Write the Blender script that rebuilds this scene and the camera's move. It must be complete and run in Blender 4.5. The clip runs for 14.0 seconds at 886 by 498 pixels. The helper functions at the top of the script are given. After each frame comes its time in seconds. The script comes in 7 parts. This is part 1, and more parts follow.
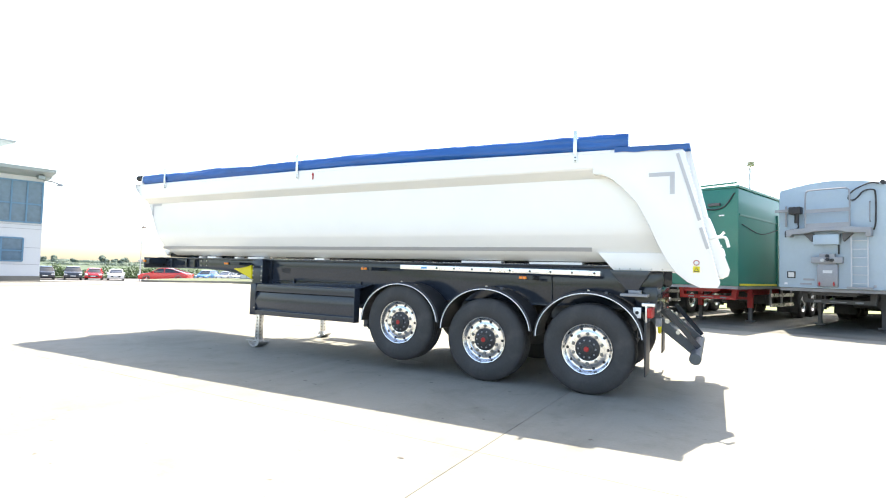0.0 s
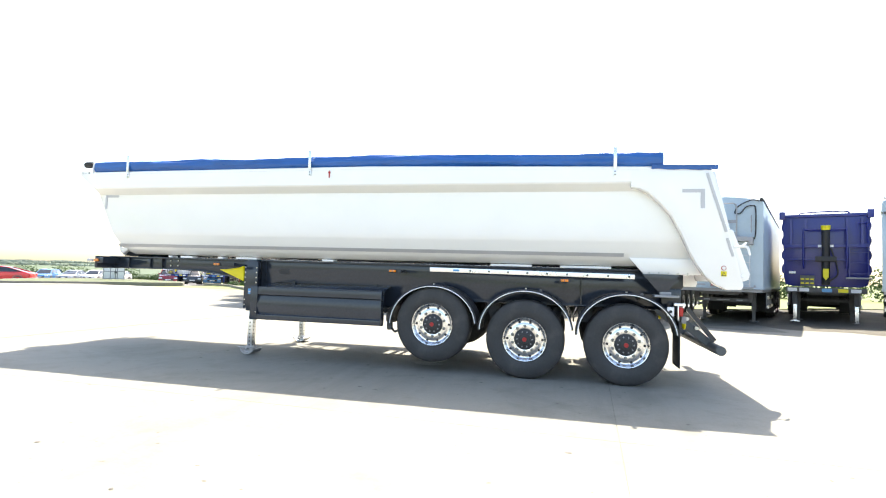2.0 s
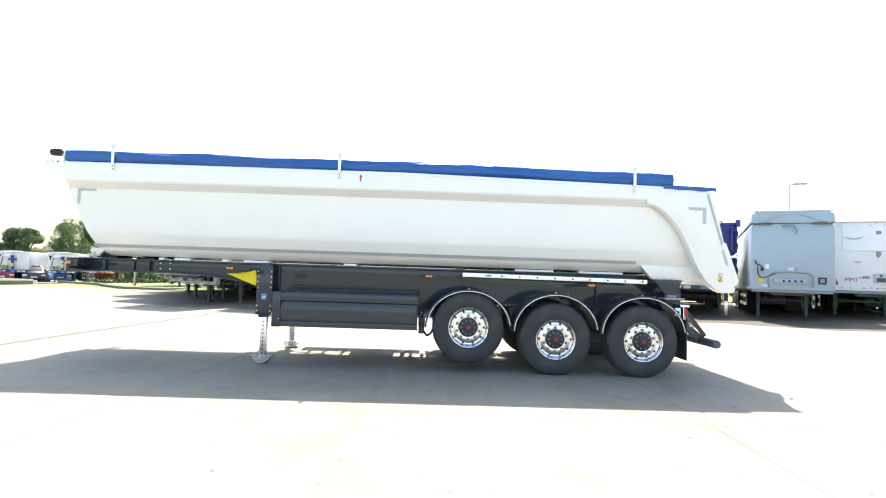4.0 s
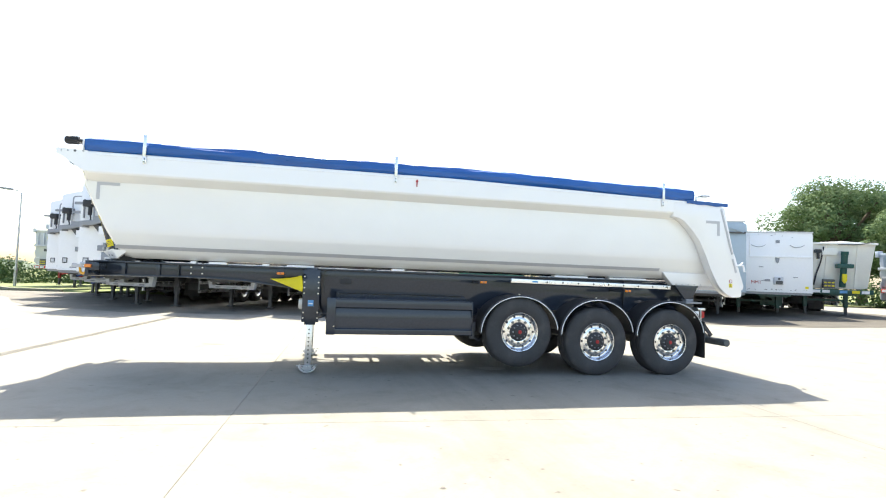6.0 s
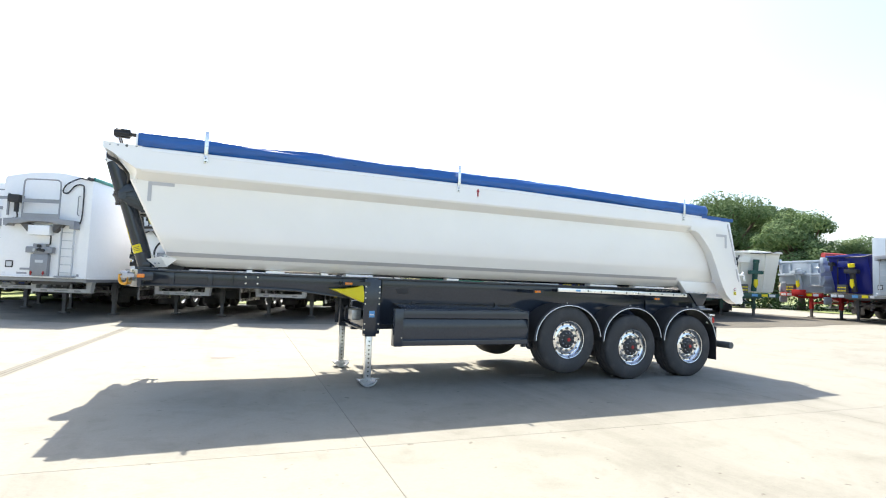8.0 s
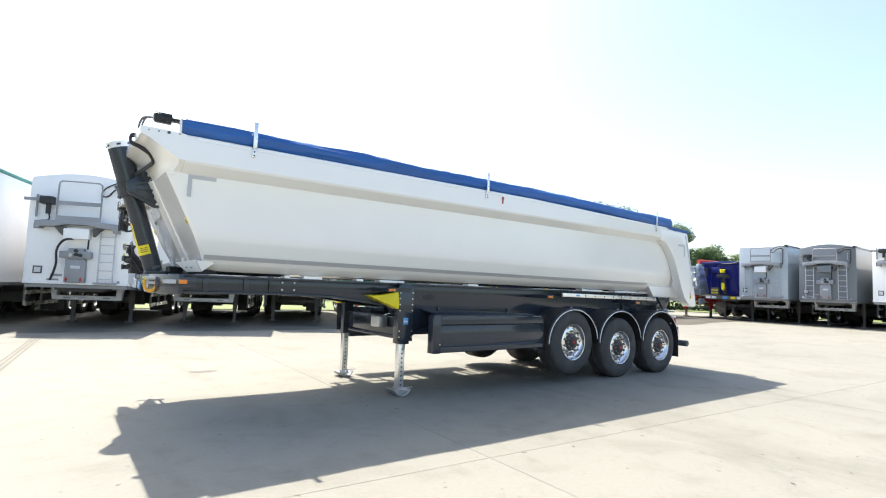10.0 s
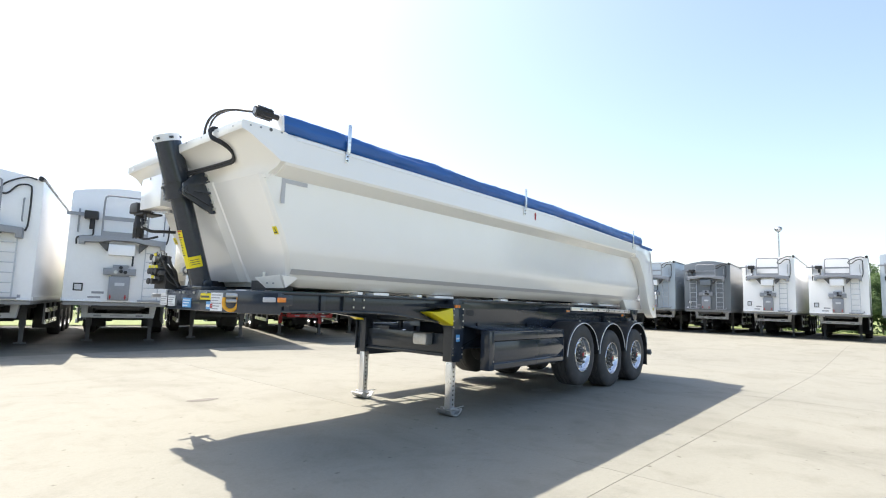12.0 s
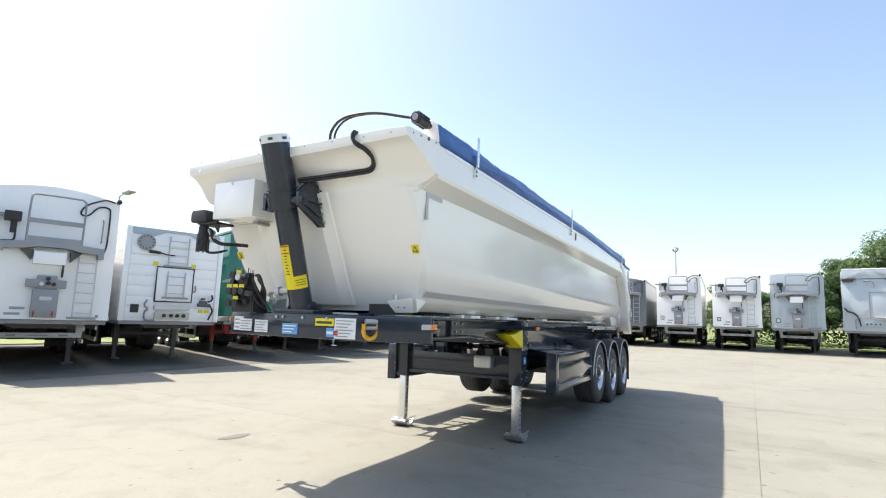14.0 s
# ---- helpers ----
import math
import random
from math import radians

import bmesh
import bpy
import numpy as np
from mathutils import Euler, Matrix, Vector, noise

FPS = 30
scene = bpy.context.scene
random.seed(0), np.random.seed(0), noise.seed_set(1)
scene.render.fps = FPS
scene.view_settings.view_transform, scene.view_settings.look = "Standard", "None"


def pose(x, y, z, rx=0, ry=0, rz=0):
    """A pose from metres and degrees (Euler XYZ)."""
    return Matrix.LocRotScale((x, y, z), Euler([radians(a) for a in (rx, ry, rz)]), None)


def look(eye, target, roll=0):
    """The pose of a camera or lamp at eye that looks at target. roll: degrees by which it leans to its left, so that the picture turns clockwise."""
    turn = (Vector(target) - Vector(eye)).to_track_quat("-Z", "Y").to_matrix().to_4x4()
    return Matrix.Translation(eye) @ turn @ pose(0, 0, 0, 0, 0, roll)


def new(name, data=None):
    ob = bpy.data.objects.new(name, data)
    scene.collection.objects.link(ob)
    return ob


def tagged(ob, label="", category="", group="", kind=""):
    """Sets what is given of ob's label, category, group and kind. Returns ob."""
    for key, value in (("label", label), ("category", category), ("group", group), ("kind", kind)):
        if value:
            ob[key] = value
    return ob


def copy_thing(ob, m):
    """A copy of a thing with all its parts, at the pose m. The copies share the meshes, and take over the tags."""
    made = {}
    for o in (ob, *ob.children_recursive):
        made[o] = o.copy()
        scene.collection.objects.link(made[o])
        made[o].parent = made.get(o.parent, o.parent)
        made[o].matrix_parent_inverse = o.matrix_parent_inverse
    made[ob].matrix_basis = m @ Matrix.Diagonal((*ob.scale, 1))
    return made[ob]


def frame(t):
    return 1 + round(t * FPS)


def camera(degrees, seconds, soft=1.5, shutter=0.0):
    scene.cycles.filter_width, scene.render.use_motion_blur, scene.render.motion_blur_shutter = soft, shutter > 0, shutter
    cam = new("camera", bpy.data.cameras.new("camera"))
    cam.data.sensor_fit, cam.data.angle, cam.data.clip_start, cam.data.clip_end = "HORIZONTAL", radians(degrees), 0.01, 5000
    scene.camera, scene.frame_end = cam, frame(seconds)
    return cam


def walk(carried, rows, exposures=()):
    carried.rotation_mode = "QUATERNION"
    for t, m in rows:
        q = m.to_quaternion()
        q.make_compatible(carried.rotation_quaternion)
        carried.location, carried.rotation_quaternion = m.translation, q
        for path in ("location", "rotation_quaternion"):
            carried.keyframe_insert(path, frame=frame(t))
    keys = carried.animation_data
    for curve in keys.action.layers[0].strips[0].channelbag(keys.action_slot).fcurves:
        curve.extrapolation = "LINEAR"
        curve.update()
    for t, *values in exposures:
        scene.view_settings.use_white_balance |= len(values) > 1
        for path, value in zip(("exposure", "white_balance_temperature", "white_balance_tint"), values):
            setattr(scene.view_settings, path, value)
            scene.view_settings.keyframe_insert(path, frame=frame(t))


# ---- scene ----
cam = camera(80.5, 14.0, 1.1)
METRES, EYE, TILT, TURN = 16.43, 1.40, -0.5, 27.5
ROWS = [
    (0.0, 0.0, 0.0, 0.0, -0.09, 2.9, -1.82),
    (0.5, -0.0356, -0.0017, -0.0007, -3.81, 3.06, -1.84),
    (1.0, -0.0704, -0.002, -0.001, -7.05, 3.12, -1.86),
    (1.5, -0.1045, 0.0029, -0.0018, -10.91, 3.18, -1.89),
    (2.0, -0.141, 0.0088, -0.0021, -14.37, 3.33, -1.89),
    (4.5, -0.3194, 0.0618, 0.0035, -31.7, 3.29, -1.87),
    (5.0, -0.35, 0.0803, 0.0045, -34.07, 3.34, -1.92),
    (5.5, -0.3806, 0.1013, 0.0029, -36.95, 3.35, -1.98),
    (6.0, -0.4097, 0.1245, 0.0035, -40.36, 3.54, -1.97),
    (6.5, -0.4386, 0.149, 0.0037, -42.3, 3.57, -2.0),
    (7.0, -0.4639, 0.1746, 0.0044, -44.69, 3.75, -2.0),
    (9.5, -0.5631, 0.3069, 0.0061, -60.95, 4.58, -1.86),
    (10.0, -0.5785, 0.3388, 0.0051, -64.3, 4.72, -1.87),
    (10.5, -0.5913, 0.3729, 0.005, -68.16, 4.93, -1.78),
    (11.0, -0.6039, 0.4077, 0.0043, -71.21, 5.33, -1.7),
    (11.5, -0.6119, 0.4435, 0.0046, -75.09, 5.74, -1.59),
    (12.0, -0.617, 0.4797, 0.0052, -77.98, 6.27, -1.55),
    (12.5, -0.6210, 0.5145, 0.0068, -81.2, 6.55, -1.54),
    (13.0, -0.6204, 0.5502, 0.0082, -83.8, 7.32, -1.52),
    (13.5, -0.6189, 0.5855, 0.0087, -86.31, 7.69, -1.50),
    (14.0, -0.6154, 0.6198, 0.0094, -89.8, 7.85, -1.44),
]
BASE = pose(0, 0, EYE, TILT) @ pose(0, 0, 0, 0, 0, TURN)
TINT = 10
EXPOSURES = [(t, ev, kelvin, TINT) for t, ev, kelvin in ((0.0, 1.68, 7100), (2.0, 1.63, 7150), (5.0, 1.47, 7050), (7.0, 1.31, 6950), (9.5, 1.13, 6850), (12.0, 0.98, 6900), (14.0, 0.91, 6950))]
walk(cam, [(t, BASE @ pose(METRES * x, METRES * y, METRES * z, 90 + pitch, roll, yaw)) for t, x, y, z, yaw, pitch, roll in ROWS], EXPOSURES)

# ---- light: a high sun behind the trailer, hazy summer sky ----
SUN_EL, SUN_AZ = 57.7, -1.2      # azimuth from +y towards +x
world = bpy.data.worlds.new("sky")
scene.world = world
world.use_nodes = True
wn = world.node_tree
sky = wn.nodes.new("ShaderNodeTexSky")
sky.sky_type, sky.sun_disc = "NISHITA", False
sky.sun_elevation, sky.sun_rotation = radians(SUN_EL), radians(SUN_AZ)
sky.air_density, sky.dust_density, sky.ozone_density = 1.0, 2.0, 1.0
wn.links.new(sky.outputs[0], wn.nodes["Background"].inputs[0])
wn.nodes["Background"].inputs[1].default_value = 0.16
sun = new("sun", bpy.data.lights.new("sun", "SUN"))
sun.data.energy, sun.data.angle, sun.data.color = 4.5, radians(0.55), (1.0, 0.95, 0.87)
e, a = radians(SUN_EL), radians(SUN_AZ)
sun.matrix_world = look((20 * math.sin(a) * math.cos(e), 20 * math.cos(a) * math.cos(e), 20 * math.sin(e)), (0, 0, 0))


# ---- materials ----
def surf(name, col, rough=0.5, metal=0.0, var=0.15, s1=0.8, s2=25.0, bump=0.1, stain=None, amount=0.3, coat=0.0, per=0.0, stretch=(1, 1, 1)):
    """A painted, worn or grown surface: colour drift at two scales, roughness drift, fine relief, optional stains."""
    m = bpy.data.materials.new(name)
    m.use_nodes = True
    nt = m.node_tree
    n, l = nt.nodes, nt.links
    b = n["Principled BSDF"]
    tc = n.new("ShaderNodeTexCoord")
    mp = n.new("ShaderNodeMapping")
    mp.inputs["Scale"].default_value = stretch
    l.new(tc.outputs["Object"], mp.inputs["Vector"])

    def noisy(scale, detail):
        t = n.new("ShaderNodeTexNoise")
        t.inputs["Scale"].default_value, t.inputs["Detail"].default_value = scale, detail
        l.new(mp.outputs[0], t.inputs["Vector"])
        return t

    big, small = noisy(s1, 5), noisy(s2, 4)
    mul = n.new("ShaderNodeMath")
    mul.operation = "MULTIPLY_ADD"
    mul.inputs[1].default_value, mul.inputs[2].default_value = 0.6, 0.0
    l.new(big.outputs["Fac"], mul.inputs[0])
    add = n.new("ShaderNodeMath")
    add.operation = "MULTIPLY_ADD"
    add.inputs[1].default_value = 0.4
    l.new(small.outputs["Fac"], add.inputs[0])
    l.new(mul.outputs[0], add.inputs[2])
    ramp = n.new("ShaderNodeValToRGB")
    ramp.color_ramp.elements[0].position, ramp.color_ramp.elements[1].position = 0.32, 0.68
    ramp.color_ramp.elements[0].color = (*[c * (1 - var) for c in col], 1)
    ramp.color_ramp.elements[1].color = (*[min(1, c * (1 + var)) for c in col], 1)
    l.new(add.outputs[0], ramp.inputs[0])
    out = ramp.outputs[0]
    if per:
        info, hsv = n.new("ShaderNodeObjectInfo"), n.new("ShaderNodeHueSaturation")
        rng = n.new("ShaderNodeMapRange")
        rng.inputs[3].default_value, rng.inputs[4].default_value = 1 - per, 1 + per
        l.new(info.outputs["Random"], rng.inputs[0])
        l.new(rng.outputs[0], hsv.inputs["Value"])
        l.new(out, hsv.inputs["Color"])
        out = hsv.outputs[0]
    if stain:
        st, sr, mix = noisy(s1 * 2.3, 8), n.new("ShaderNodeValToRGB"), n.new("ShaderNodeMix")
        sr.color_ramp.elements[0].position, sr.color_ramp.elements[1].position = 0.52, 0.72
        sr.color_ramp.elements[1].color = (amount, amount, amount, 1)
        l.new(st.outputs["Fac"], sr.inputs[0])
        mix.data_type = "RGBA"
        mix.inputs["B"].default_value = (*stain, 1)
        l.new(sr.outputs[0], mix.inputs["Factor"])
        l.new(out, mix.inputs["A"])
        out = mix.outputs["Result"]
    l.new(out, b.inputs["Base Color"])
    rr = n.new("ShaderNodeMapRange")
    rr.inputs[3].default_value, rr.inputs[4].default_value = max(0.02, rough * 0.75), min(1, rough * 1.25)
    l.new(add.outputs[0], rr.inputs[0])
    l.new(rr.outputs[0], b.inputs["Roughness"])
    b.inputs["Metallic"].default_value = metal
    b.inputs["Coat Weight"].default_value = coat
    b.inputs["Coat Roughness"].default_value = 0.08
    if bump:
        bp = n.new("ShaderNodeBump")
        bp.inputs["Strength"].default_value, bp.inputs["Distance"].default_value = bump, 0.01
        l.new(small.outputs["Fac"], bp.inputs["Height"])
        l.new(bp.outputs[0], b.inputs["Normal"])
    return m


def leafy(name, col, col2, through_light=0.28):
    m = surf(name, col, 0.8, 0, 0.3, 0.6, 6.0, 0)
    m.node_tree.nodes["Principled BSDF"].inputs["Specular IOR Level"].default_value = 0.12
    n, l = m.node_tree.nodes, m.node_tree.links
    geo, mix = n.new("ShaderNodeNewGeometry"), n.new("ShaderNodeMix")
    mix.data_type = "RGBA"
    b = n["Principled BSDF"]
    src = b.inputs["Base Color"].links[0].from_socket
    l.new(geo.outputs["Random Per Island"], mix.inputs["Factor"])
    l.new(src, mix.inputs["A"])
    mix.inputs["B"].default_value = (*col2, 1)
    l.new(mix.outputs["Result"], b.inputs["Base Color"])
    tr, ms = n.new("ShaderNodeBsdfTranslucent"), n.new("ShaderNodeMixShader")
    ms.inputs[0].default_value = through_light
    l.new(mix.outputs["Result"], tr.inputs["Color"])
    l.new(b.outputs[0], ms.inputs[1])
    l.new(tr.outputs[0], ms.inputs[2])
    l.new(ms.outputs[0], n["Material Output"].inputs["Surface"])
    return m


def glassy(name, col, rough=0.05):
    return surf(name, col, rough, 0, 0.1, 0.5, 3, 0, coat=1.0)


def concrete(name, col):
    """Brushed yard concrete: broad patches, cloudy mottling, tyre-dark drifts, fine grit and small dark specks."""
    m = surf(name, col, 0.82, 0, 0.10, 0.22, 22, 0.35, per=0.035)
    n, l = m.node_tree.nodes, m.node_tree.links
    b = n["Principled BSDF"]
    out = b.inputs["Base Color"].links[0].from_socket
    tc = n.new("ShaderNodeTexCoord")

    def layer(scale, detail, rough, lo, hi, dark, stretch=(1, 1, 1), twist=0.0):
        nonlocal out
        mp, t, r, mix = n.new("ShaderNodeMapping"), n.new("ShaderNodeTexNoise"), n.new("ShaderNodeMapRange"), n.new("ShaderNodeMix")
        mp.inputs["Scale"].default_value = stretch
        l.new(tc.outputs["Object"], mp.inputs["Vector"])
        l.new(mp.outputs[0], t.inputs["Vector"])
        t.inputs["Scale"].default_value, t.inputs["Detail"].default_value = scale, detail
        t.inputs["Roughness"].default_value, t.inputs["Distortion"].default_value = rough, twist
        r.inputs[1].default_value, r.inputs[2].default_value = lo, hi
        l.new(t.outputs["Fac"], r.inputs[0])
        mix.data_type, mix.blend_type = "RGBA", "MULTIPLY"
        mix.inputs["B"].default_value = (*dark, 1)
        l.new(r.outputs[0], mix.inputs["Factor"])
        l.new(out, mix.inputs["A"])
        out = mix.outputs["Result"]

    layer(0.7, 7, 0.62, 0.50, 0.72, (0.80, 0.795, 0.78), twist=0.8)
    layer(2.6, 6, 0.65, 0.52, 0.75, (0.84, 0.835, 0.82), twist=0.4)
    layer(0.45, 6, 0.7, 0.56, 0.74, (0.76, 0.75, 0.73), (1, 0.12, 1), 0.3)
    layer(60, 3, 0.7, 0.55, 0.80, (0.78, 0.78, 0.77))
    layer(9, 2, 0.5, 0.70, 0.76, (0.55, 0.53, 0.50))
    l.new(out, b.inputs["Base Color"])
    return m


CONCRETE = concrete("concrete", (0.238, 0.234, 0.200))
JOINT = surf("joint sealant", (0.18, 0.175, 0.143), 0.9, 0, 0.3, 2, 30, 0.3)
GRASS = surf("grass", (0.15, 0.19, 0.055), 0.9, 0, 0.35, 0.08, 2.5, 0.5, (0.16, 0.17, 0.06), 0.5)
FIELD = surf("crop field", (0.06, 0.092, 0.046), 0.9, 0, 0.25, 0.03, 0.6, 0.3)
KERB = surf("kerb concrete", (0.19, 0.18, 0.155), 0.85, 0, 0.2, 1, 15, 0.3)
WHITE = surf("white gloss paint", (0.905, 0.89, 0.862), 0.20, 0, 0.02, 0.6, 2.6, 0.35, coat=0.8)
WHITE2 = surf("white trailer paint", (0.91, 0.915, 0.92), 0.25, 0, 0.03, 0.7, 12, 0.03, (0.80, 0.81, 0.80), 0.15, coat=0.3)
CHASSIS = surf("dark grey chassis paint", (0.028, 0.036, 0.050), 0.11, 0, 0.15, 1.0, 30, 0.03, coat=0.12)
CHASSIS.node_tree.nodes["Principled BSDF"].inputs["Specular IOR Level"].default_value = 0.42
BLACK = surf("black plastic", (0.024, 0.024, 0.026), 0.55, 0, 0.25, 3, 40, 0.08)
RUBBER = surf("tyre rubber", (0.045, 0.045, 0.046), 0.72, 0, 0.25, 2, 40, 0.15, (0.09, 0.085, 0.08), 0.5)
TARP = surf("blue tarpaulin", (0.014, 0.105, 0.36), 0.30, 0, 0.22, 2, 14, 0.8, stretch=(0.22, 1, 1))
ALU = surf("bright aluminium", (0.78, 0.78, 0.79), 0.28, 1, 0.08, 3, 60, 0.05)
POLISHED = surf("polished aluminium", (0.74, 0.74, 0.75), 0.2, 1, 0.05, 3, 60, 0.02)
STEEL = surf("galvanised steel", (0.50, 0.51, 0.52), 0.42, 0.9, 0.15, 4, 30, 0.08)
YELLOW = surf("yellow plastic", (0.80, 0.66, 0.01), 0.4, 0, 0.06, 2, 20, 0.05)
ORANGE = surf("orange lens", (0.80, 0.21, 0.006), 0.2, 0, 0.05, 2, 20, 0.02, coat=0.8)
REDL = surf("red lens", (0.50, 0.008, 0.008), 0.3, 0, 0.1, 2, 20, 0.02, coat=0.2)
REDP = surf("red paint", (0.42, 0.02, 0.02), 0.4, 0, 0.15, 2, 20, 0.05)
REFLECT = surf("grey reflective tape", (0.52, 0.51, 0.52), 0.45, 0.2, 0.05, 4, 60, 0.03)
STICKER = surf("white sticker", (0.78, 0.79, 0.80), 0.4, 0, 0.05, 4, 40, 0)
BLUESTICK = surf("blue sticker", (0.10, 0.33, 0.62), 0.4, 0, 0.08, 4, 40, 0)
INK = surf("dark ink", (0.05, 0.05, 0.055), 0.5, 0, 0.1, 4, 40, 0)
INKGREY = surf("grey ink", (0.33, 0.33, 0.35), 0.5, 0, 0.1, 4, 40, 0)
BOLT = surf("zinc bolt", (0.55, 0.55, 0.52), 0.35, 0.9, 0.1, 8, 60, 0.03)
NUT = surf("dull wheel nut", (0.24, 0.235, 0.22), 0.4, 0.6, 0.15, 6, 60, 0.03)
HUBM = surf("hub casting", (0.035, 0.035, 0.036), 0.5, 0, 0.2, 6, 60, 0.1)
PLATE = surf("grey steel fittings", (0.28, 0.29, 0.31), 0.45, 0.2, 0.12, 2, 25, 0.05)
UNDER = surf("dark running gear", (0.098, 0.097, 0.096), 0.65, 0, 0.3, 1.5, 20, 0.1)
BARK = surf("bark", (0.10, 0.075, 0.05), 0.9, 0, 0.3, 2, 14, 0.6)
LEAF = leafy("summer leaves", (0.085, 0.142, 0.062), (0.165, 0.235, 0.11), 0.26)
LEAF2 = leafy("darker leaves", (0.07, 0.12, 0.055), (0.13, 0.19, 0.09), 0.26)
# distance haze is mixed into this leaf colour, paler than near foliage
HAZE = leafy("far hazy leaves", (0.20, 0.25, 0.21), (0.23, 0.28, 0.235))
BUSH = leafy("hedge leaves", (0.045, 0.08, 0.03), (0.07, 0.11, 0.045), 0.10)


# ---- mesh helpers ----
class Geo:
    """Gathers simple solids into one mesh."""

    def __init__(self):
        self.v, self.f = [], []

    def add(self, verts, faces):
        k = len(self.v)
        self.v += [tuple(p) for p in verts]
        self.f += [tuple(i + k for i in f) for f in faces]
        return self

    def box(self, x0, x1, y0, y1, z0, z1):
        v = [(x, y, z) for x in (x0, x1) for y in (y0, y1) for z in (z0, z1)]
        return self.add(v, [(0, 1, 3, 2), (4, 6, 7, 5), (0, 4, 5, 1), (2, 3, 7, 6), (0, 2, 6, 4), (1, 5, 7, 3)])

    def beam(self, p, q, w, h, up=(0, 0, 1)):
        p, q = Vector(p), Vector(q)
        d = (q - p).normalized()
        s = d.cross(Vector(up))
        s = s.normalized() if s.length > 1e-4 else Vector((1, 0, 0))
        u = s.cross(d)
        v = [c + s * (w / 2 * i) + u * (h / 2 * j) for c in (p, q) for i in (-1, 1) for j in (-1, 1)]
        return self.add(v, [(0, 1, 3, 2), (4, 6, 7, 5), (0, 4, 5, 1), (2, 3, 7, 6), (0, 2, 6, 4), (1, 5, 7, 3)])

    def cyl(self, p, q, r, r2=None, n=16):
        p, q = Vector(p), Vector(q)
        r2 = r if r2 is None else r2
        d = (q - p).normalized()
        s = d.orthogonal().normalized()
        u = d.cross(s)
        ring = [s * math.cos(2 * math.pi * i / n) + u * math.sin(2 * math.pi * i / n) for i in range(n)]
        v = [p + c * r for c in ring] + [q + c * r2 for c in ring]
        f = [(i, (i + 1) % n, n + (i + 1) % n, n + i) for i in range(n)]
        return self.add(v, f + [tuple(range(n))[::-1], tuple(range(n, 2 * n))])

    def tube(self, pts, r, n=8, smooth=4):
        pts = [Vector(p) for p in pts]
        if smooth > 1:
            ext = [2 * pts[0] - pts[1], *pts, 2 * pts[-1] - pts[-2]]
            out = []
            for k in range(1, len(ext) - 2):
                a, b, c, d = ext[k - 1: k + 3]
                for s in range(smooth):
                    t = s / smooth
                    out.append(0.5 * (2 * b + (c - a) * t + (2 * a - 5 * b + 4 * c - d) * t * t + (3 * b - a - 3 * c + d) * t ** 3))
            pts = out + [pts[-1]]
        v, f = [], []
        s = (pts[1] - pts[0]).orthogonal().normalized()
        for i, p in enumerate(pts):
            d = (pts[min(i + 1, len(pts) - 1)] - pts[max(i - 1, 0)]).normalized()
            s = (s - d * s.dot(d)).normalized()
            u = d.cross(s)
            v += [p + (s * math.cos(2 * math.pi * k / n) + u * math.sin(2 * math.pi * k / n)) * r for k in range(n)]
            if i:
                a = (i - 1) * n
                f += [(a + k, a + (k + 1) % n, a + n + (k + 1) % n, a + n + k) for k in range(n)]
        f += [tuple(range(n))[::-1], tuple(range(len(v) - n, len(v)))]
        return self.add(v, f)

    def prism(self, poly, axis, a, b):
        """A flat outline of (u, v) drawn out along an axis from a to b. x: (y, z); y: (x, z); z: (x, y)."""
        put = {"x": lambda u, v, w: (w, u, v), "y": lambda u, v, w: (u, w, v), "z": lambda u, v, w: (u, v, w)}[axis]
        n = len(poly)
        v = [put(p, q, a) for p, q in poly] + [put(p, q, b) for p, q in poly]
        f = [(i, (i + 1) % n, n + (i + 1) % n, n + i) for i in range(n)]
        return self.add(v, f + [tuple(range(n))[::-1], tuple(range(n, 2 * n))])

    def lathe(self, prof, c, axis="y", n=40, close=False):
        """prof: (radius, along); turned about an axis through c."""
        v, f, m = [], [], len(prof)
        for i in range(n):
            t = 2 * math.pi * i / n
            for r, h in prof:
                a, b = r * math.cos(t), r * math.sin(t)
                v.append({"y": (c[0] + a, c[1] + h, c[2] + b), "x": (c[0] + h, c[1] + a, c[2] + b), "z": (c[0] + a, c[1] + b, c[2] + h)}[axis])
            for j in range(m if close else m - 1):
                f.append((i * m + j, i * m + (j + 1) % m, (i + 1) % n * m + (j + 1) % m, (i + 1) % n * m + j))
        return self.add(v, f)


def part(name, g, material, parent=None, label="", bevel=0.0, smooth=35):
    """One mesh object out of a Geo, under a thing or a part, built in the parent's own axes."""
    me = bpy.data.meshes.new(name)
    me.from_pydata([tuple(p) for p in g.v], [], g.f)
    bm = bmesh.new()
    bm.from_mesh(me)
    bmesh.ops.recalc_face_normals(bm, faces=bm.faces)
    if bevel:
        sharp = [e for e in bm.edges if len(e.link_faces) == 2 and e.calc_face_angle(0) > 0.6]
        bmesh.ops.bevel(bm, geom=sharp, offset=bevel, segments=2, profile=0.6, affect="EDGES", clamp_overlap=True)
    bm.to_mesh(me)
    bm.free()
    if smooth:
        me.polygons.foreach_set("use_smooth", [True] * len(me.polygons))
        me.set_sharp_from_angle(angle=radians(smooth))
    me.materials.append(material)
    ob = new(name, me)
    if parent:
        ob.parent = parent
    if label:
        ob["label"] = label
    return ob


def shared(name, ob, parent):
    """Another part on the mesh of ob."""
    c = new(name, ob.data)
    c.parent = parent
    return c


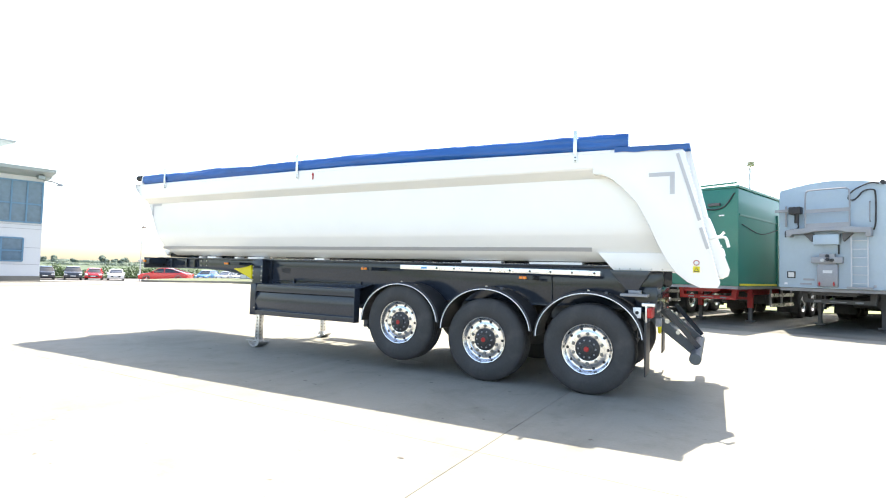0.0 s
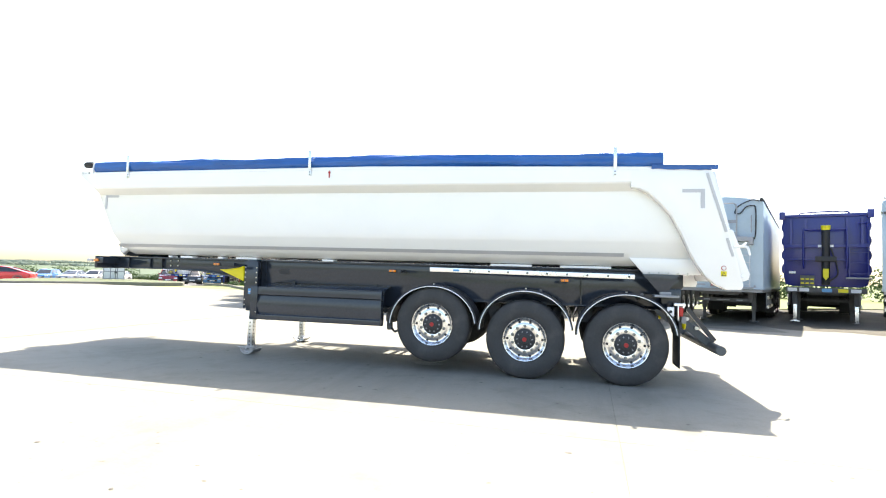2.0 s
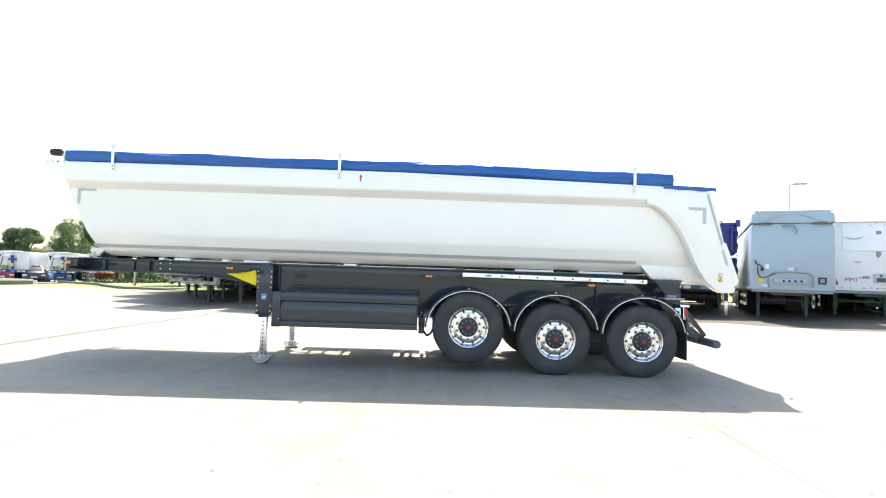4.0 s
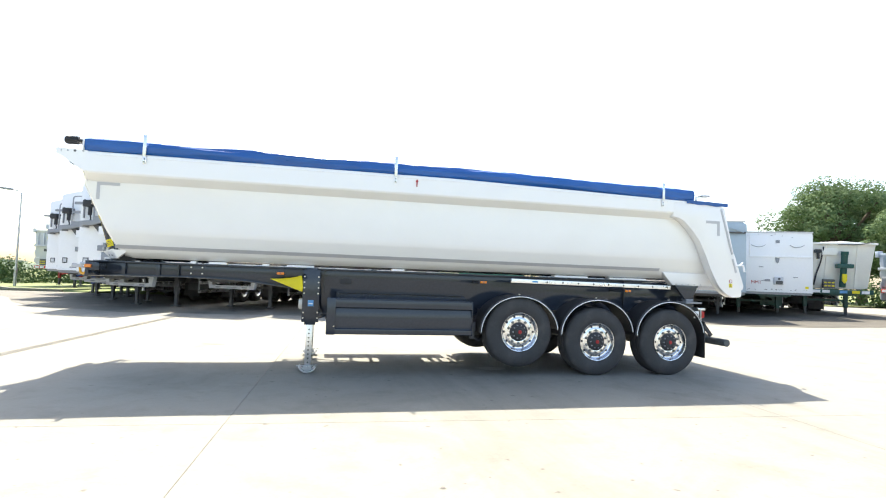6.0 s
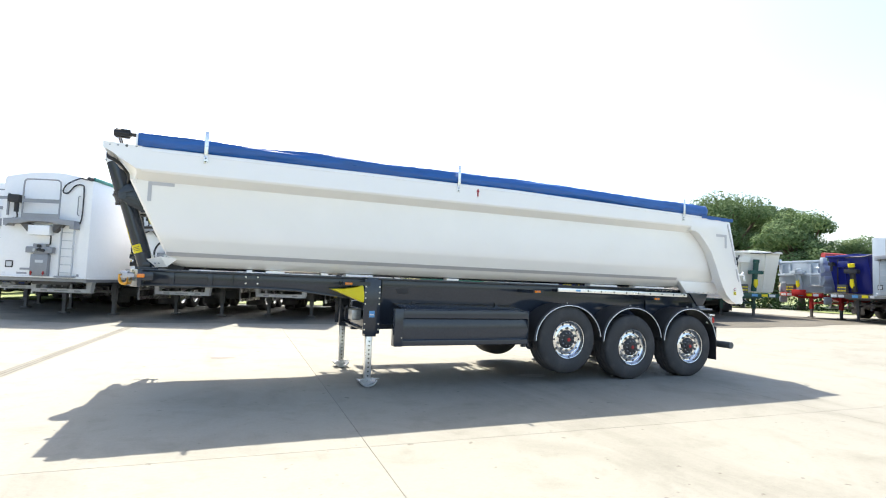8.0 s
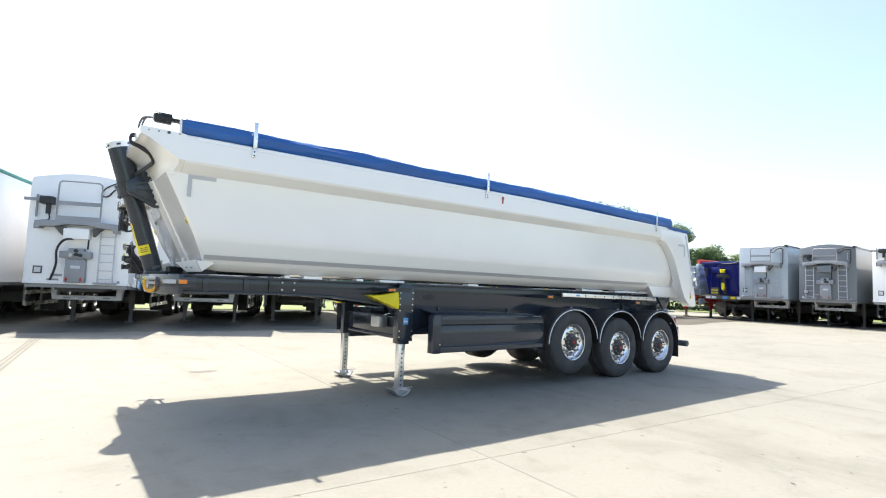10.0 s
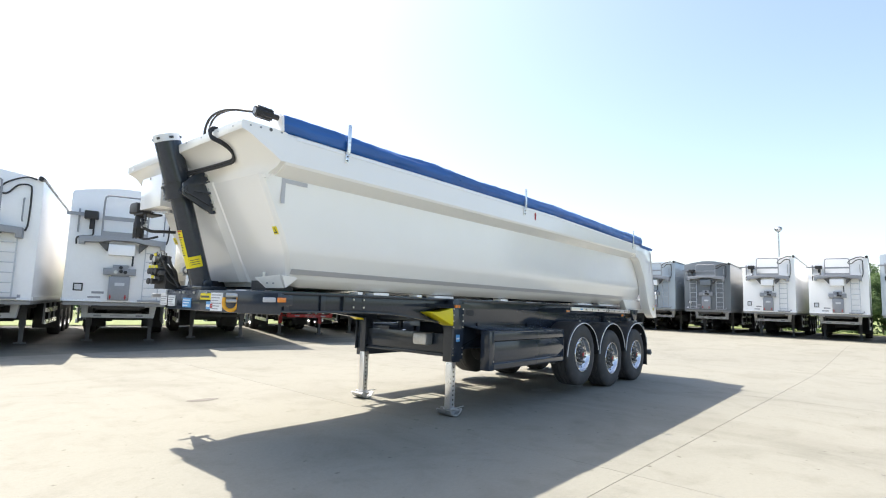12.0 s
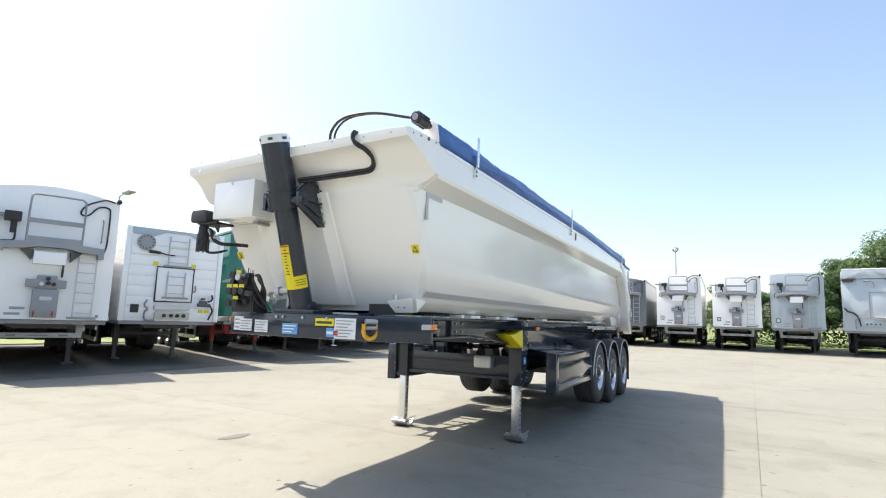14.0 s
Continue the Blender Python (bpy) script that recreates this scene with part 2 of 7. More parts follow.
def thing(name, x, y, z, label, category, turn=0.0, group=""):
    ob = new(name)
    ob.matrix_world = pose(x, y, z, 0, 0, turn)
    ob.empty_display_size = 0.3
    return tagged(ob, label, category, group)


def step(a, b, v):
    t = min(1, max(0, (v - a) / (b - a)))
    return t * t * (3 - 2 * t)


def height(x, y):
    """The yard rises gently to the east."""
    return 0.42 * step(3, 15, x)

# ---- ground ----
def sheet(name, x0, x1, y0, y1, nx, ny, z, material, label, category="ground", parent=None):
    g = Geo()
    xs, ys = [x0 + (x1 - x0) * i / nx for i in range(nx + 1)], [y0 + (y1 - y0) * j / ny for j in range(ny + 1)]
    g.add([(x, y, z(x, y)) for x in xs for y in ys],
          [(i * (ny + 1) + j, (i + 1) * (ny + 1) + j, (i + 1) * (ny + 1) + j + 1, i * (ny + 1) + j + 1) for i in range(nx) for j in range(ny)])
    ob = part(name, g, material, parent)
    return tagged(ob, label, category, "", "structure") if not parent else ob


def far_height(x, y):
    d = math.hypot(x + 5, y - 7)
    r = math.hypot(x, y)
    west = step(-25, -40, x) * (0.46 * step(40, 56, r) + 0.44 * step(60, 78, r))
    return height(x, y) - west - 0.05 - 0.15 * (1 - step(20, 28, d)) + 2.2 * step(90, 420, d) + 0.8 * step(90, 200, d) * math.sin(x * 0.013) * math.cos(y * 0.017)


g = Geo()
rings = [0, 4, 8, 12, 16, 20, 24, 28, 32, 38, 45, 49, 53, 57, 61, 65, 69, 73, 77, 84, 95, 120, 160, 220, 300, 420, 700, 1500, 4000]
for k, r in enumerate(rings):
    for i in range(72):
        t = 2 * math.pi * i / 72
        x, y = -5 + r * math.cos(t), 7 + r * math.sin(t)
        g.v.append((x, y, far_height(x, y)))
for k in range(len(rings) - 1):
    for i in range(72):
        g.f.append((k * 72 + i, k * 72 + (i + 1) % 72, (k + 1) * 72 + (i + 1) % 72, (k + 1) * 72 + i))
tagged(part("ground", g, GRASS), "rough summer grass and green fields around the yard", "ground", "", "structure")

# the concrete yard, cast in large slabs with open joints
yard = sheet("yard_base", -34, 27, -30, 29, 40, 4, lambda x, y: height(x, y) - 0.006, JOINT, "dark joint filler under the pale concrete yard slabs", "yard")
SLAB_X, SLAB_Y, SKEW = 6.13, 12.0, -2.4
turn = Matrix.Rotation(radians(SKEW), 2)
for i in range(-5, 6):
    for j in range(-4, 3):
        u0, v0 = -7.77 + SLAB_X * i, 4.08 + SLAB_Y * j
        g = Geo()
        n = 6
        for a in range(n + 1):
            for b in (0, 1):
                u, v = u0 + 0.003 + (SLAB_X - 0.006) * a / n, v0 + 0.003 + (SLAB_Y - 0.006) * b
                p = turn @ Vector((u + 7.77, v - 4.08))
                x, y = p.x - 7.77, p.y + 4.08
                g.v.append((x, y, height(x, y)))
        k = len(g.v)
        g.v += [(x, y, z - 0.006) for x, y, z in g.v]
        g.f += [(2 * a, 2 * a + 2, 2 * a + 3, 2 * a + 1) for a in range(n)]
        rim = [2 * a for a in range(n + 1)] + [2 * a + 1 for a in range(n, -1, -1)]
        g.f += [(rim[m], rim[(m + 1) % len(rim)], k + rim[(m + 1) % len(rim)], k + rim[m]) for m in range(len(rim))]
        xs, ys = [p[0] for p in g.v], [p[1] for p in g.v]
        if max(xs) < -31 or min(xs) > 24 or min(ys) > 26:
            continue
        part("concrete_slab", g, CONCRETE, yard, smooth=0)

# parked rows: grimy concrete with their deep shade painted in, and gravelly dirt
SHADE_GRIME = surf("grimy concrete", (0.148, 0.143, 0.12), 0.85, 0, 0.3, 0.5, 14, 0.3, (0.07, 0.066, 0.055), 0.6)
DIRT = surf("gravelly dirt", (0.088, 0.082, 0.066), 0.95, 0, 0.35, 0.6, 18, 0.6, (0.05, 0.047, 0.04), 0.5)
for poly, material, label in (([(-26, 29), (-20.5, 25.0), (-16.5, 18.8), (-13, 17.0), (2, 16.6), (4.2, 16.0), (4.2, 29)], SHADE_GRIME, "grimy concrete strip, darkened in colour for the shade under parked trailers"),
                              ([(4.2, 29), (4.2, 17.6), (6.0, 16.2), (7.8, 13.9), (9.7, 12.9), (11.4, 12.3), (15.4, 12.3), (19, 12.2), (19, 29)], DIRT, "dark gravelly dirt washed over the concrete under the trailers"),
                              ([(15.6, -5), (15.6, 12.0), (27, 12.0), (27, -5)], SHADE_GRIME, "grimy concrete strip, darkened in colour for the shade under parked trailers")):
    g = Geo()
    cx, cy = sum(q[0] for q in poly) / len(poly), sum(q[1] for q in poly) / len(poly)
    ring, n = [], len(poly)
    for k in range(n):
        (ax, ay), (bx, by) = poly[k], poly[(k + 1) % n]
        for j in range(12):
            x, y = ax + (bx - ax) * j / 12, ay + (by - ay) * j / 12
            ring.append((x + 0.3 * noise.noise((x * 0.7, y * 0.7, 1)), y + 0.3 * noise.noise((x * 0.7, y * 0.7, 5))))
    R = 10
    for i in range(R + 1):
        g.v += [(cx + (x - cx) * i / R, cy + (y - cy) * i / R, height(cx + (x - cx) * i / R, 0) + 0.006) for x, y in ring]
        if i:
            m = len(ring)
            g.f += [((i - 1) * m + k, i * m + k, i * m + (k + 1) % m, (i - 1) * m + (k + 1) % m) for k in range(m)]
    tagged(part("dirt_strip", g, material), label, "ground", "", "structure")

# ---- the white half-pipe tipper trailer ----
MX, MY = -5.0, 7.57          # its middle on the ground
tip = thing("tipper_trailer", MX, MY, 0, "white half-pipe tipper semi-trailer with rolled blue tarpaulin on dark grey chassis", "semi-trailer")


def X(x):
    return x - MX


def front_x(z):
    return -10.0 + (2.6 - z) * 0.49


def wide(x):
    """The tub narrows a little towards its front."""
    return 1 - 0.06 * min(1, max(0, (-5.0 - x) / 5.4))


def across(x, w):
    """Where a point of the tub's section lies: its axis swings a little to the far side towards the front."""
    return w * wide(x) if w < 0 else w + 0.165 * min(1, max(0, (-5.0 - x) / 5.4))


# tub: lower half-pipe of folded plates
PROF = [(1.10, 2.585), (1.099, 2.30), (1.096, 2.06), (1.092, 1.98), (1.083, 1.925), (1.068, 1.885), (1.005, 1.765), (0.998, 1.752), (0.985, 1.73), (0.935, 1.665), (0.915, 1.645), (0.84, 1.595), (0.80, 1.575), (0.62, 1.556), (0.30, 1.55)]
full = PROF + [(-w, z) for w, z in PROF[::-1]]
n = len(full)
g = Geo()
for x_of, inset in ((lambda z: -0.45, 0), (lambda z: -1.0, 0), (lambda z: -5.0, 0), (lambda z: front_x(z) + 0.01, 0), (lambda z: front_x(z) - 0.11, 0.03), (lambda z: front_x(z) - 0.14, 0.075)):
    g.v += [(X(x_of(z)), across(x_of(z), w - math.copysign(min(inset, abs(w) * 0.9), w)), z + (0.02 if inset and z < 1.6 else 0)) for w, z in full]
for r in range(5):
    g.f += [(r * n + i, r * n + i + 1, (r + 1) * n + i + 1, (r + 1) * n + i) for i in range(n - 1)]
g.f.append(tuple(range(5 * n, 6 * n)))
tub = part("tub", g, WHITE, tip, "white glossy steel half-pipe tub", smooth=17)

# upper side walls: flared band with a sloping underside, and its top rail
BAND = ((-10.0, 2.955), (-5.0, 2.955), (-1.05, 2.885), (-0.32, 2.83))
for s in (-1, 1):
    g = Geo()
    for k, (x, top) in enumerate(BAND):
        g.v += [(X(x), across(x, s * w), z) for w, z in ((1.10, 2.58), (1.25, 2.665), (1.265, 2.69), (1.265, top - 0.02), (1.25, top), (1.17, top), (1.165, top - 0.04), (1.06, 2.60))]
        if k:
            g.f += [(8 * k - 8 + i, 8 * k - 8 + (i + 1) % 8, 8 * k + (i + 1) % 8, 8 * k + i) for i in range(8)]
    g.f += [tuple(range(8)), tuple(range(24, 32))]
    part("side_band", g, WHITE, tip, smooth=20)
    # bolted seam strip under the top edge
    part("seam_strip", Geo().beam((X(-9.9), across(-9.9, s * 1.267), 2.925), (X(-5.0), s * 1.267, 2.925), 0.008, 0.03).beam((X(-5.0), s * 1.267, 2.925), (X(-1.1), s * 1.267, 2.862), 0.008, 0.03), WHITE2, tip)

# front bulkhead above the pipe: a curved lip that turns into the side band at a swept corner
LIP = [(0.11, 2.55), (0.134, 2.59), (0.142, 2.65), (0.16, 2.69), (0.185, 2.72), (0.222, 2.765), (0.265, 2.82), (0.315, 2.867), (0.375, 2.898), (0.40, 2.905), (0.405, 2.915), (0.41, 2.985), (0.395, 2.995), (0.02, 2.97), (0.0, 2.93), (0.10, 2.80), (0.07, 2.55)]
NEAR = [0.09, 0.075, 0.045, 0.05, 0.095, 0.165, 0.25, 0.315, 0.375, 0.40, 0.405, 0.41, 0.395, 0.02, 0.0, 0.02, 0.05]     # how far the corner stands out


def corner_y(d, z):
    low = min(1, max(0, (z - 2.585) / 0.10))
    return (1.085 + 0.18 * low) * wide(-10.0) - 0.075 * (max(0, d - 0.02) / 0.39) ** 1.6


g = Geo()
m = len(LIP)
STA = ((None, 1.0, 0.0), (-0.95, 1.0, -0.004), (0.0, 1.0, -0.028), (1.40, 0.97, -0.07))
for y, out, drop in STA:
    for (d, z), dn in zip(LIP, NEAR):
        low = min(1, max(0, (z - 2.585) / 0.11))
        if y is None:
            g.v.append((X(-10.0 - dn), -corner_y(dn, z), z - (0.012 if z > 2.95 else 0)))
        else:
            g.v.append((X(-10.0 - d * out), math.copysign(min(abs(y), (1.22 if y > 0 else 1.05) + 0.3 * low), y), z + drop * low))
for k in range(len(STA) - 1):
    g.f += [(k * m + i, k * m + (i + 1) % m, (k + 1) * m + (i + 1) % m, (k + 1) * m + i) for i in range(m)]
g.f.append(tuple(range((len(STA) - 1) * m, len(STA) * m)))
# the swept corner plate carries the side band out to the lip's tip
rows, C = [(dn, z) for (d, z), dn in zip(LIP, NEAR)][:13], 8
k0 = len(g.v)
for dn, z in rows:
    g.v += [(X(-10.0 - dn * j / C), -corner_y(dn * j / C, z), z - (0.012 if z > 2.95 else 0) - (0.028 * (1 - j / C) if z > 2.95 else 0)) for j in range(C + 1)]
for i in range(len(rows) - 1):
    g.f += [(k0 + i * (C + 1) + j, k0 + i * (C + 1) + j + 1, k0 + (i + 1) * (C + 1) + j + 1, k0 + (i + 1) * (C + 1) + j) for j in range(C)]
part("front_lip", g, WHITE, tip, smooth=40)
for y in (-0.98, -0.72, -0.40, -0.10, 0.45, 0.8, 1.22):
    part("lip_bolt", Geo().cyl((X(-10.409), y, 2.945), (X(-10.413), y, 2.945), 0.006, n=8), PLATE, tip)
part("lip_hole", Geo().cyl((X(-10.37), 1.25, 2.865), (X(-10.40), 1.25, 2.87), 0.018, n=10), STICKER, tip)
for d, r in ((0.06, 0.010), (0.16, 0.016), (0.25, 0.010), (0.335, 0.008)):
    y = -corner_y(d, 2.94)
    part("lip_hole", Geo().cyl((X(-10.0 - d), y + 0.01, 2.945), (X(-10.0 - d), y - 0.003, 2.945), r, n=10), UNDER if r > 0.012 else PLATE, tip)


# raised centre section of the bulkhead with sloping flanks
g = Geo()
for z in (1.62, 2.60):
    for y, d in ((-0.17, -0.02), (-0.14, 0.014), (-0.11, 0.016), (-0.03, 0.05), (0.62, 0.05), (0.80, 0.012), (0.84, -0.02)):
        g.v.append((X(front_x(z) - 0.14) - d, y, z))
g.f += [(i, i + 1, i + 8, i + 7) for i in range(6)] + [tuple(range(7)), tuple(range(7, 14))]
part("bulkhead_centre", g, WHITE, tip, smooth=20)
for s in (-1, 1):
    # foot plates at the front lower corners of the tub, each with a swept wing along the side
    g = Geo()
    for y in (0.815, 0.885):
        g.v += [(X(-9.76), s * y, 1.685), (X(-9.56), s * (y - 0.01), 1.672), (X(-9.69), s * (y - 0.03), 1.563)]
    g.f += [(0, 1, 2), (3, 5, 4), (0, 1, 4, 3), (1, 2, 5, 4), (2, 0, 3, 5)]
    part("corner_wing", g, WHITE, tip, bevel=0.004)
    g = Geo()
    for d in (0.0, 0.016):
        g.v += [(X(-9.93 + d), s * (0.69 - d), 1.652), (X(-9.765 + d), s * (0.85 - d), 1.69), (X(-9.69 + d), s * (0.82 - d), 1.561), (X(-9.82 + d), s * (0.715 - d), 1.556)]
    g.f += [(0, 1, 2, 3), (7, 6, 5, 4), (0, 1, 5, 4), (1, 2, 6, 5), (2, 3, 7, 6), (3, 0, 4, 7)]
    ft = part("corner_foot", g, WHITE, tip, bevel=0.003)
    for q in (0.35, 0.65):
        part("foot_bolt", Geo().cyl((X(-9.875 + 0.15 * q), s * (0.70 + 0.12 * q), 1.605), (X(-9.885 + 0.15 * q), s * (0.708 + 0.12 * q), 1.605), 0.008, n=8), PLATE, ft)
    part("foot_pin", Geo().cyl((X(-9.86), s * 0.73, 1.665), (X(-9.86), s * 0.73, 1.70), 0.016, n=8).cyl((X(-9.86), s * 0.73, 1.70), (X(-9.86), s * 0.73, 1.708), 0.022, n=8), BOLT, ft)
    part("foot_recess", Geo().box(X(-9.80), X(-9.50), s * 0.42, s * 0.70, 1.54, 1.63), BLACK, tip)

# rear frame: large shaped side plates, lower corner plates and the leaning tailgate
CURVE = [(-1.30, 2.61), (-1.19, 2.595), (-1.09, 2.545), (-0.95, 2.42), (-0.80, 2.245), (-0.675, 2.005), (-0.58, 1.785), (-0.49, 1.61), (-0.39, 1.46), (-0.265, 1.355), (-0.14, 1.297), (0.03, 1.30), (0.055, 1.355), (-0.30, 2.81), (-0.33, 2.83), (-1.30, 2.86)]
for s in (-1, 1):
    part("rear_side_plate", Geo().prism([(X(x), z) for x, z in CURVE], "y", s * 1.10, s * 1.268), WHITE, tip, bevel=0.018)
    part("lower_corner_plate", Geo().prism([(X(-1.28), 1.685), (X(-0.30), 1.685), (X(-0.12), 1.50), (X(-0.16), 1.475), (X(-1.09), 1.47)], "y", s * 0.86, s * 0.985), WHITE, tip, bevel=0.008)
    part("contour_tape", Geo().prism([(s * 0.968, 1.700), (s * 0.971, 1.697), (s * 1.003, 1.745), (s * 0.999, 1.747)], "x", X(-5.0), X(-1.35)), REFLECT, tip, "thin grey reflective contour tape")
    g = Geo()
    for x in (-9.70, -5.003):
        g.v += [(X(x), across(x, s * w), z) for w, z in ((0.968, 1.700), (0.971, 1.697), (1.003, 1.745), (0.999, 1.747))]
    g.f += [(0, 1, 5, 4), (1, 2, 6, 5), (2, 3, 7, 6), (3, 0, 4, 7), (0, 1, 2, 3), (4, 5, 6, 7)]
    part("contour_tape", g, REFLECT, tip, "thin grey reflective contour tape")
    for k in range(5):
        part("plate_bolt", Geo().cyl((X(-1.02 + 0.12 * k), s * 0.985, 1.49), (X(-1.02 + 0.12 * k), s * 0.993, 1.49), 0.011, n=8), BOLT, tip)
    part("hinge_bracket", Geo().prism([(X(-1.15), 1.47), (X(-0.62), 1.47), (X(-0.72), 1.36), (X(-0.85), 1.24), (X(-0.98), 1.36)], "y", s * 0.62, s * 0.72), CHASSIS, tip, bevel=0.006)
    # rear edge strip and gap of the tailgate frame
    part("rear_post_seal", Geo().beam((X(-0.375), s * 1.272, 2.785), (X(-0.15), s * 1.272, 2.03), 0.006, 0.034), REFLECT, tip)
    part("rear_post_seal", Geo().beam((X(-0.14), s * 1.272, 1.95), (X(-0.07), s * 1.272, 1.72), 0.006, 0.032), REFLECT, tip)
    # tailgate edge with its lock arm
    part("tailgate_edge", Geo().prism([(X(-0.13), 2.08), (X(-0.05), 2.06), (X(0.0), 1.92), (X(0.145), 1.50), (X(0.13), 1.43), (X(0.06), 1.40), (X(0.02), 1.45)], "y", s * 1.10, s * 1.21), WHITE, tip, bevel=0.02)
    part("tailgate_lock", Geo().tube([(X(-0.05), s * 1.22, 1.84), (X(0.04), s * 1.24, 1.85), (X(0.10), s * 1.24, 1.84), (X(0.13), s * 1.24, 1.74)], 0.016, 8).tube([(X(0.04), s * 1.24, 1.85), (X(0.09), s * 1.24, 1.90)], 0.014, 8, 1), WHITE2, tip)
    part("hinge_boss", Geo().cyl((X(0.06), s * 1.2, 1.48), (X(0.06), s * 1.225, 1.48), 0.025), WHITE2, tip)
g = Geo()
for y in (-1.13, 1.13):
    g.v += [(X(-0.345), y, 2.83), (X(-0.24), y, 2.83), (X(0.09), y, 1.40), (X(0.02), y, 1.40)]
g.f += [(0, 1, 5, 4), (1, 2, 6, 5), (2, 3, 7, 6), (3, 0, 4, 7), (0, 1, 2, 3), (4, 5, 6, 7)]
part("tailgate", g, WHITE, tip, bevel=0.015)

# blue tarpaulin: a loosely rolled sleeve along the near top edge
g = Geo()
N, R = 280, 32
for i in range(N + 1):
    t = i / N
    x = -10.05 + 9.15 * t
    zc = 3.04 - 0.06 * min(1, max(0, (x + 5.0) / 4.0)) + 0.006 * math.sin(9 * t + 1)
    rad = 0.084 + 0.012 * noise.noise((x * 0.7, 0, 3)) + 0.016 * step(0.80, 0.9, t) + 0.008 * step(0.15, 0.05, t)
    rad *= 0.9 if i in (0, N) else 1
    for k in range(R):
        q = 2 * math.pi * k / R
        fold = 1 + 0.13 * noise.noise((x * 1.1, math.cos(q) * 1.4, math.sin(q) * 1.4)) + 0.085 * noise.noise((x * 6, math.cos(q) * 2.5, math.sin(q) * 2.5)) + 0.022 * noise.noise((x * 15, math.cos(q) * 5, math.sin(q) * 5)) + 0.06 * math.sin(4 * q + 5 * noise.noise((x * 0.45, 0.5, 2))) + 0.03 * math.sin(9 * q + 7 * noise.noise((x * 0.3, 4.5, 2)))
        g.v.append((X(x), -1.195 * wide(x) + 0.85 * rad * fold * math.cos(q), zc + 1.08 * rad * fold * math.sin(q)))
    if i:
        g.f += [((i - 1) * R + k, (i - 1) * R + (k + 1) % R, i * R + (k + 1) % R, i * R + k) for k in range(R)]
g.f += [tuple(range(R))[::-1], tuple(range(N * R, N * R + R))]
part("tarpaulin_roll", g, TARP, tip, "loosely rolled blue tarpaulin", smooth=60)
g = Geo()
for i in range(13):
    x = -1.05 + 0.80 * i / 12
    sag = 0.006 * math.sin(i * 1.3)
    g.v += [(X(x), -1.275, 2.845 - 0.02 * i / 12 + sag), (X(x), -1.285, 2.905 - 0.02 * i / 12), (X(x), -1.1, 2.91 - 0.02 * i / 12), (X(x), 1.1, 2.91 - 0.02 * i / 12), (X(x), 1.285, 2.905 - 0.02 * i / 12), (X(x), 1.275, 2.845 - 0.02 * i / 12)]
    if i:
        g.f += [(6 * i - 6 + k, 6 * i - 5 + k, 6 * i + 1 + k, 6 * i + k) for k in range(5)]
part("tarpaulin_end_flap", g, TARP, tip, "blue tarpaulin flap folded over the rear edge")
# cover bows hold the roll: upright bars on the side band
for x, top, off in ((-9.32, 2.955, 0.058), (-5.95, 2.94, 0.012), (-1.505, 2.88, 0.0)):
    g = Geo().box(X(x) - 0.022, X(x) + 0.022, -1.302 + off, -1.287 + off, top - 0.02, top + 0.265).box(X(x) - 0.022, X(x) + 0.022, -1.287 + off, -1.265 + off, top - 0.035, top - 0.02).box(X(x) - 0.022, X(x) + 0.022, -1.282 + off, -1.262 + off, top - 0.12, top - 0.02)
    b = part("tarp_bracket", g, ALU, tip, "bright aluminium tarpaulin stop bar", bevel=0.003)
    for z in (top - 0.06, top - 0.10):
        part("bracket_bolt", Geo().cyl((X(x), -1.282 + off, z), (X(x), -1.29 + off, z), 0.009, n=8), BLACK, b)

# tarpaulin drive at the front corner
mo = part("tarp_motor", Geo().lathe([(0.0, 0), (0.042, 0), (0.05, 0.015), (0.05, 0.06), (0.045, 0.07), (0.045, 0.16), (0.025, 0.17), (0.025, 0.27), (0, 0.27)], (X(-10.30), -1.13, 3.09), "x", 20), BLACK, tip, "ribbed black tarpaulin drive motor")
for k in range(10):
    t = 2 * math.pi * k / 10
    part("motor_rib", Geo().beam((X(-10.285), -1.13 + 0.049 * math.cos(t), 3.09 + 0.049 * math.sin(t)), (X(-10.14), -1.13 + 0.049 * math.cos(t), 3.09 + 0.049 * math.sin(t)), 0.01, 0.01), BLACK, mo)
part("motor_face", Geo().cyl((X(-10.30), -1.13, 3.09), (X(-10.306), -1.13, 3.09), 0.028, n=16), PLATE, mo)
part("motor_mount", Geo().prism([(-1.22, 2.95), (-1.05, 2.95), (-1.06, 3.10), (-1.13, 3.16), (-1.20, 3.10)], "x", X(-10.07), X(-10.05)), WHITE, tip, bevel=0.003)

# reflective corner marks and small signs
for s in (-1, 1):
    for x0, x1, z0, z1 in ((-9.93, -9.65, 2.535, 2.575), (-9.93, -9.89, 2.34, 2.535)):
        part("corner_mark", Geo().prism([(X(x0), across(x0, s * 1.103)), (X(x1), across(x1, s * 1.103)), (X(x1), across(x1, s * 1.107)), (X(x0), across(x0, s * 1.107))], "z", z0, z1), REFLECT, tip, "grey reflective contour tape")
    for x0, x1, z0, z1 in ((-0.67, -0.40, 2.535, 2.58), (-0.45, -0.40, 2.33, 2.535)):
        part("corner_mark", Geo().box(X(x0), X(x1), s * 1.270, s * 1.274, z0, z1), REFLECT, tip, "grey reflective contour tape")
w = part("warning_sign", Geo().box(X(-0.21), X(-0.145), -1.274, -1.270, 1.465, 1.53), YELLOW, tip, "small yellow warning triangle sticker")
part("warning_triangle", Geo().prism([(X(-0.205), 1.472), (X(-0.15), 1.472), (X(-0.1775), 1.522)], "y", -1.277, -1.2745), INK, w)
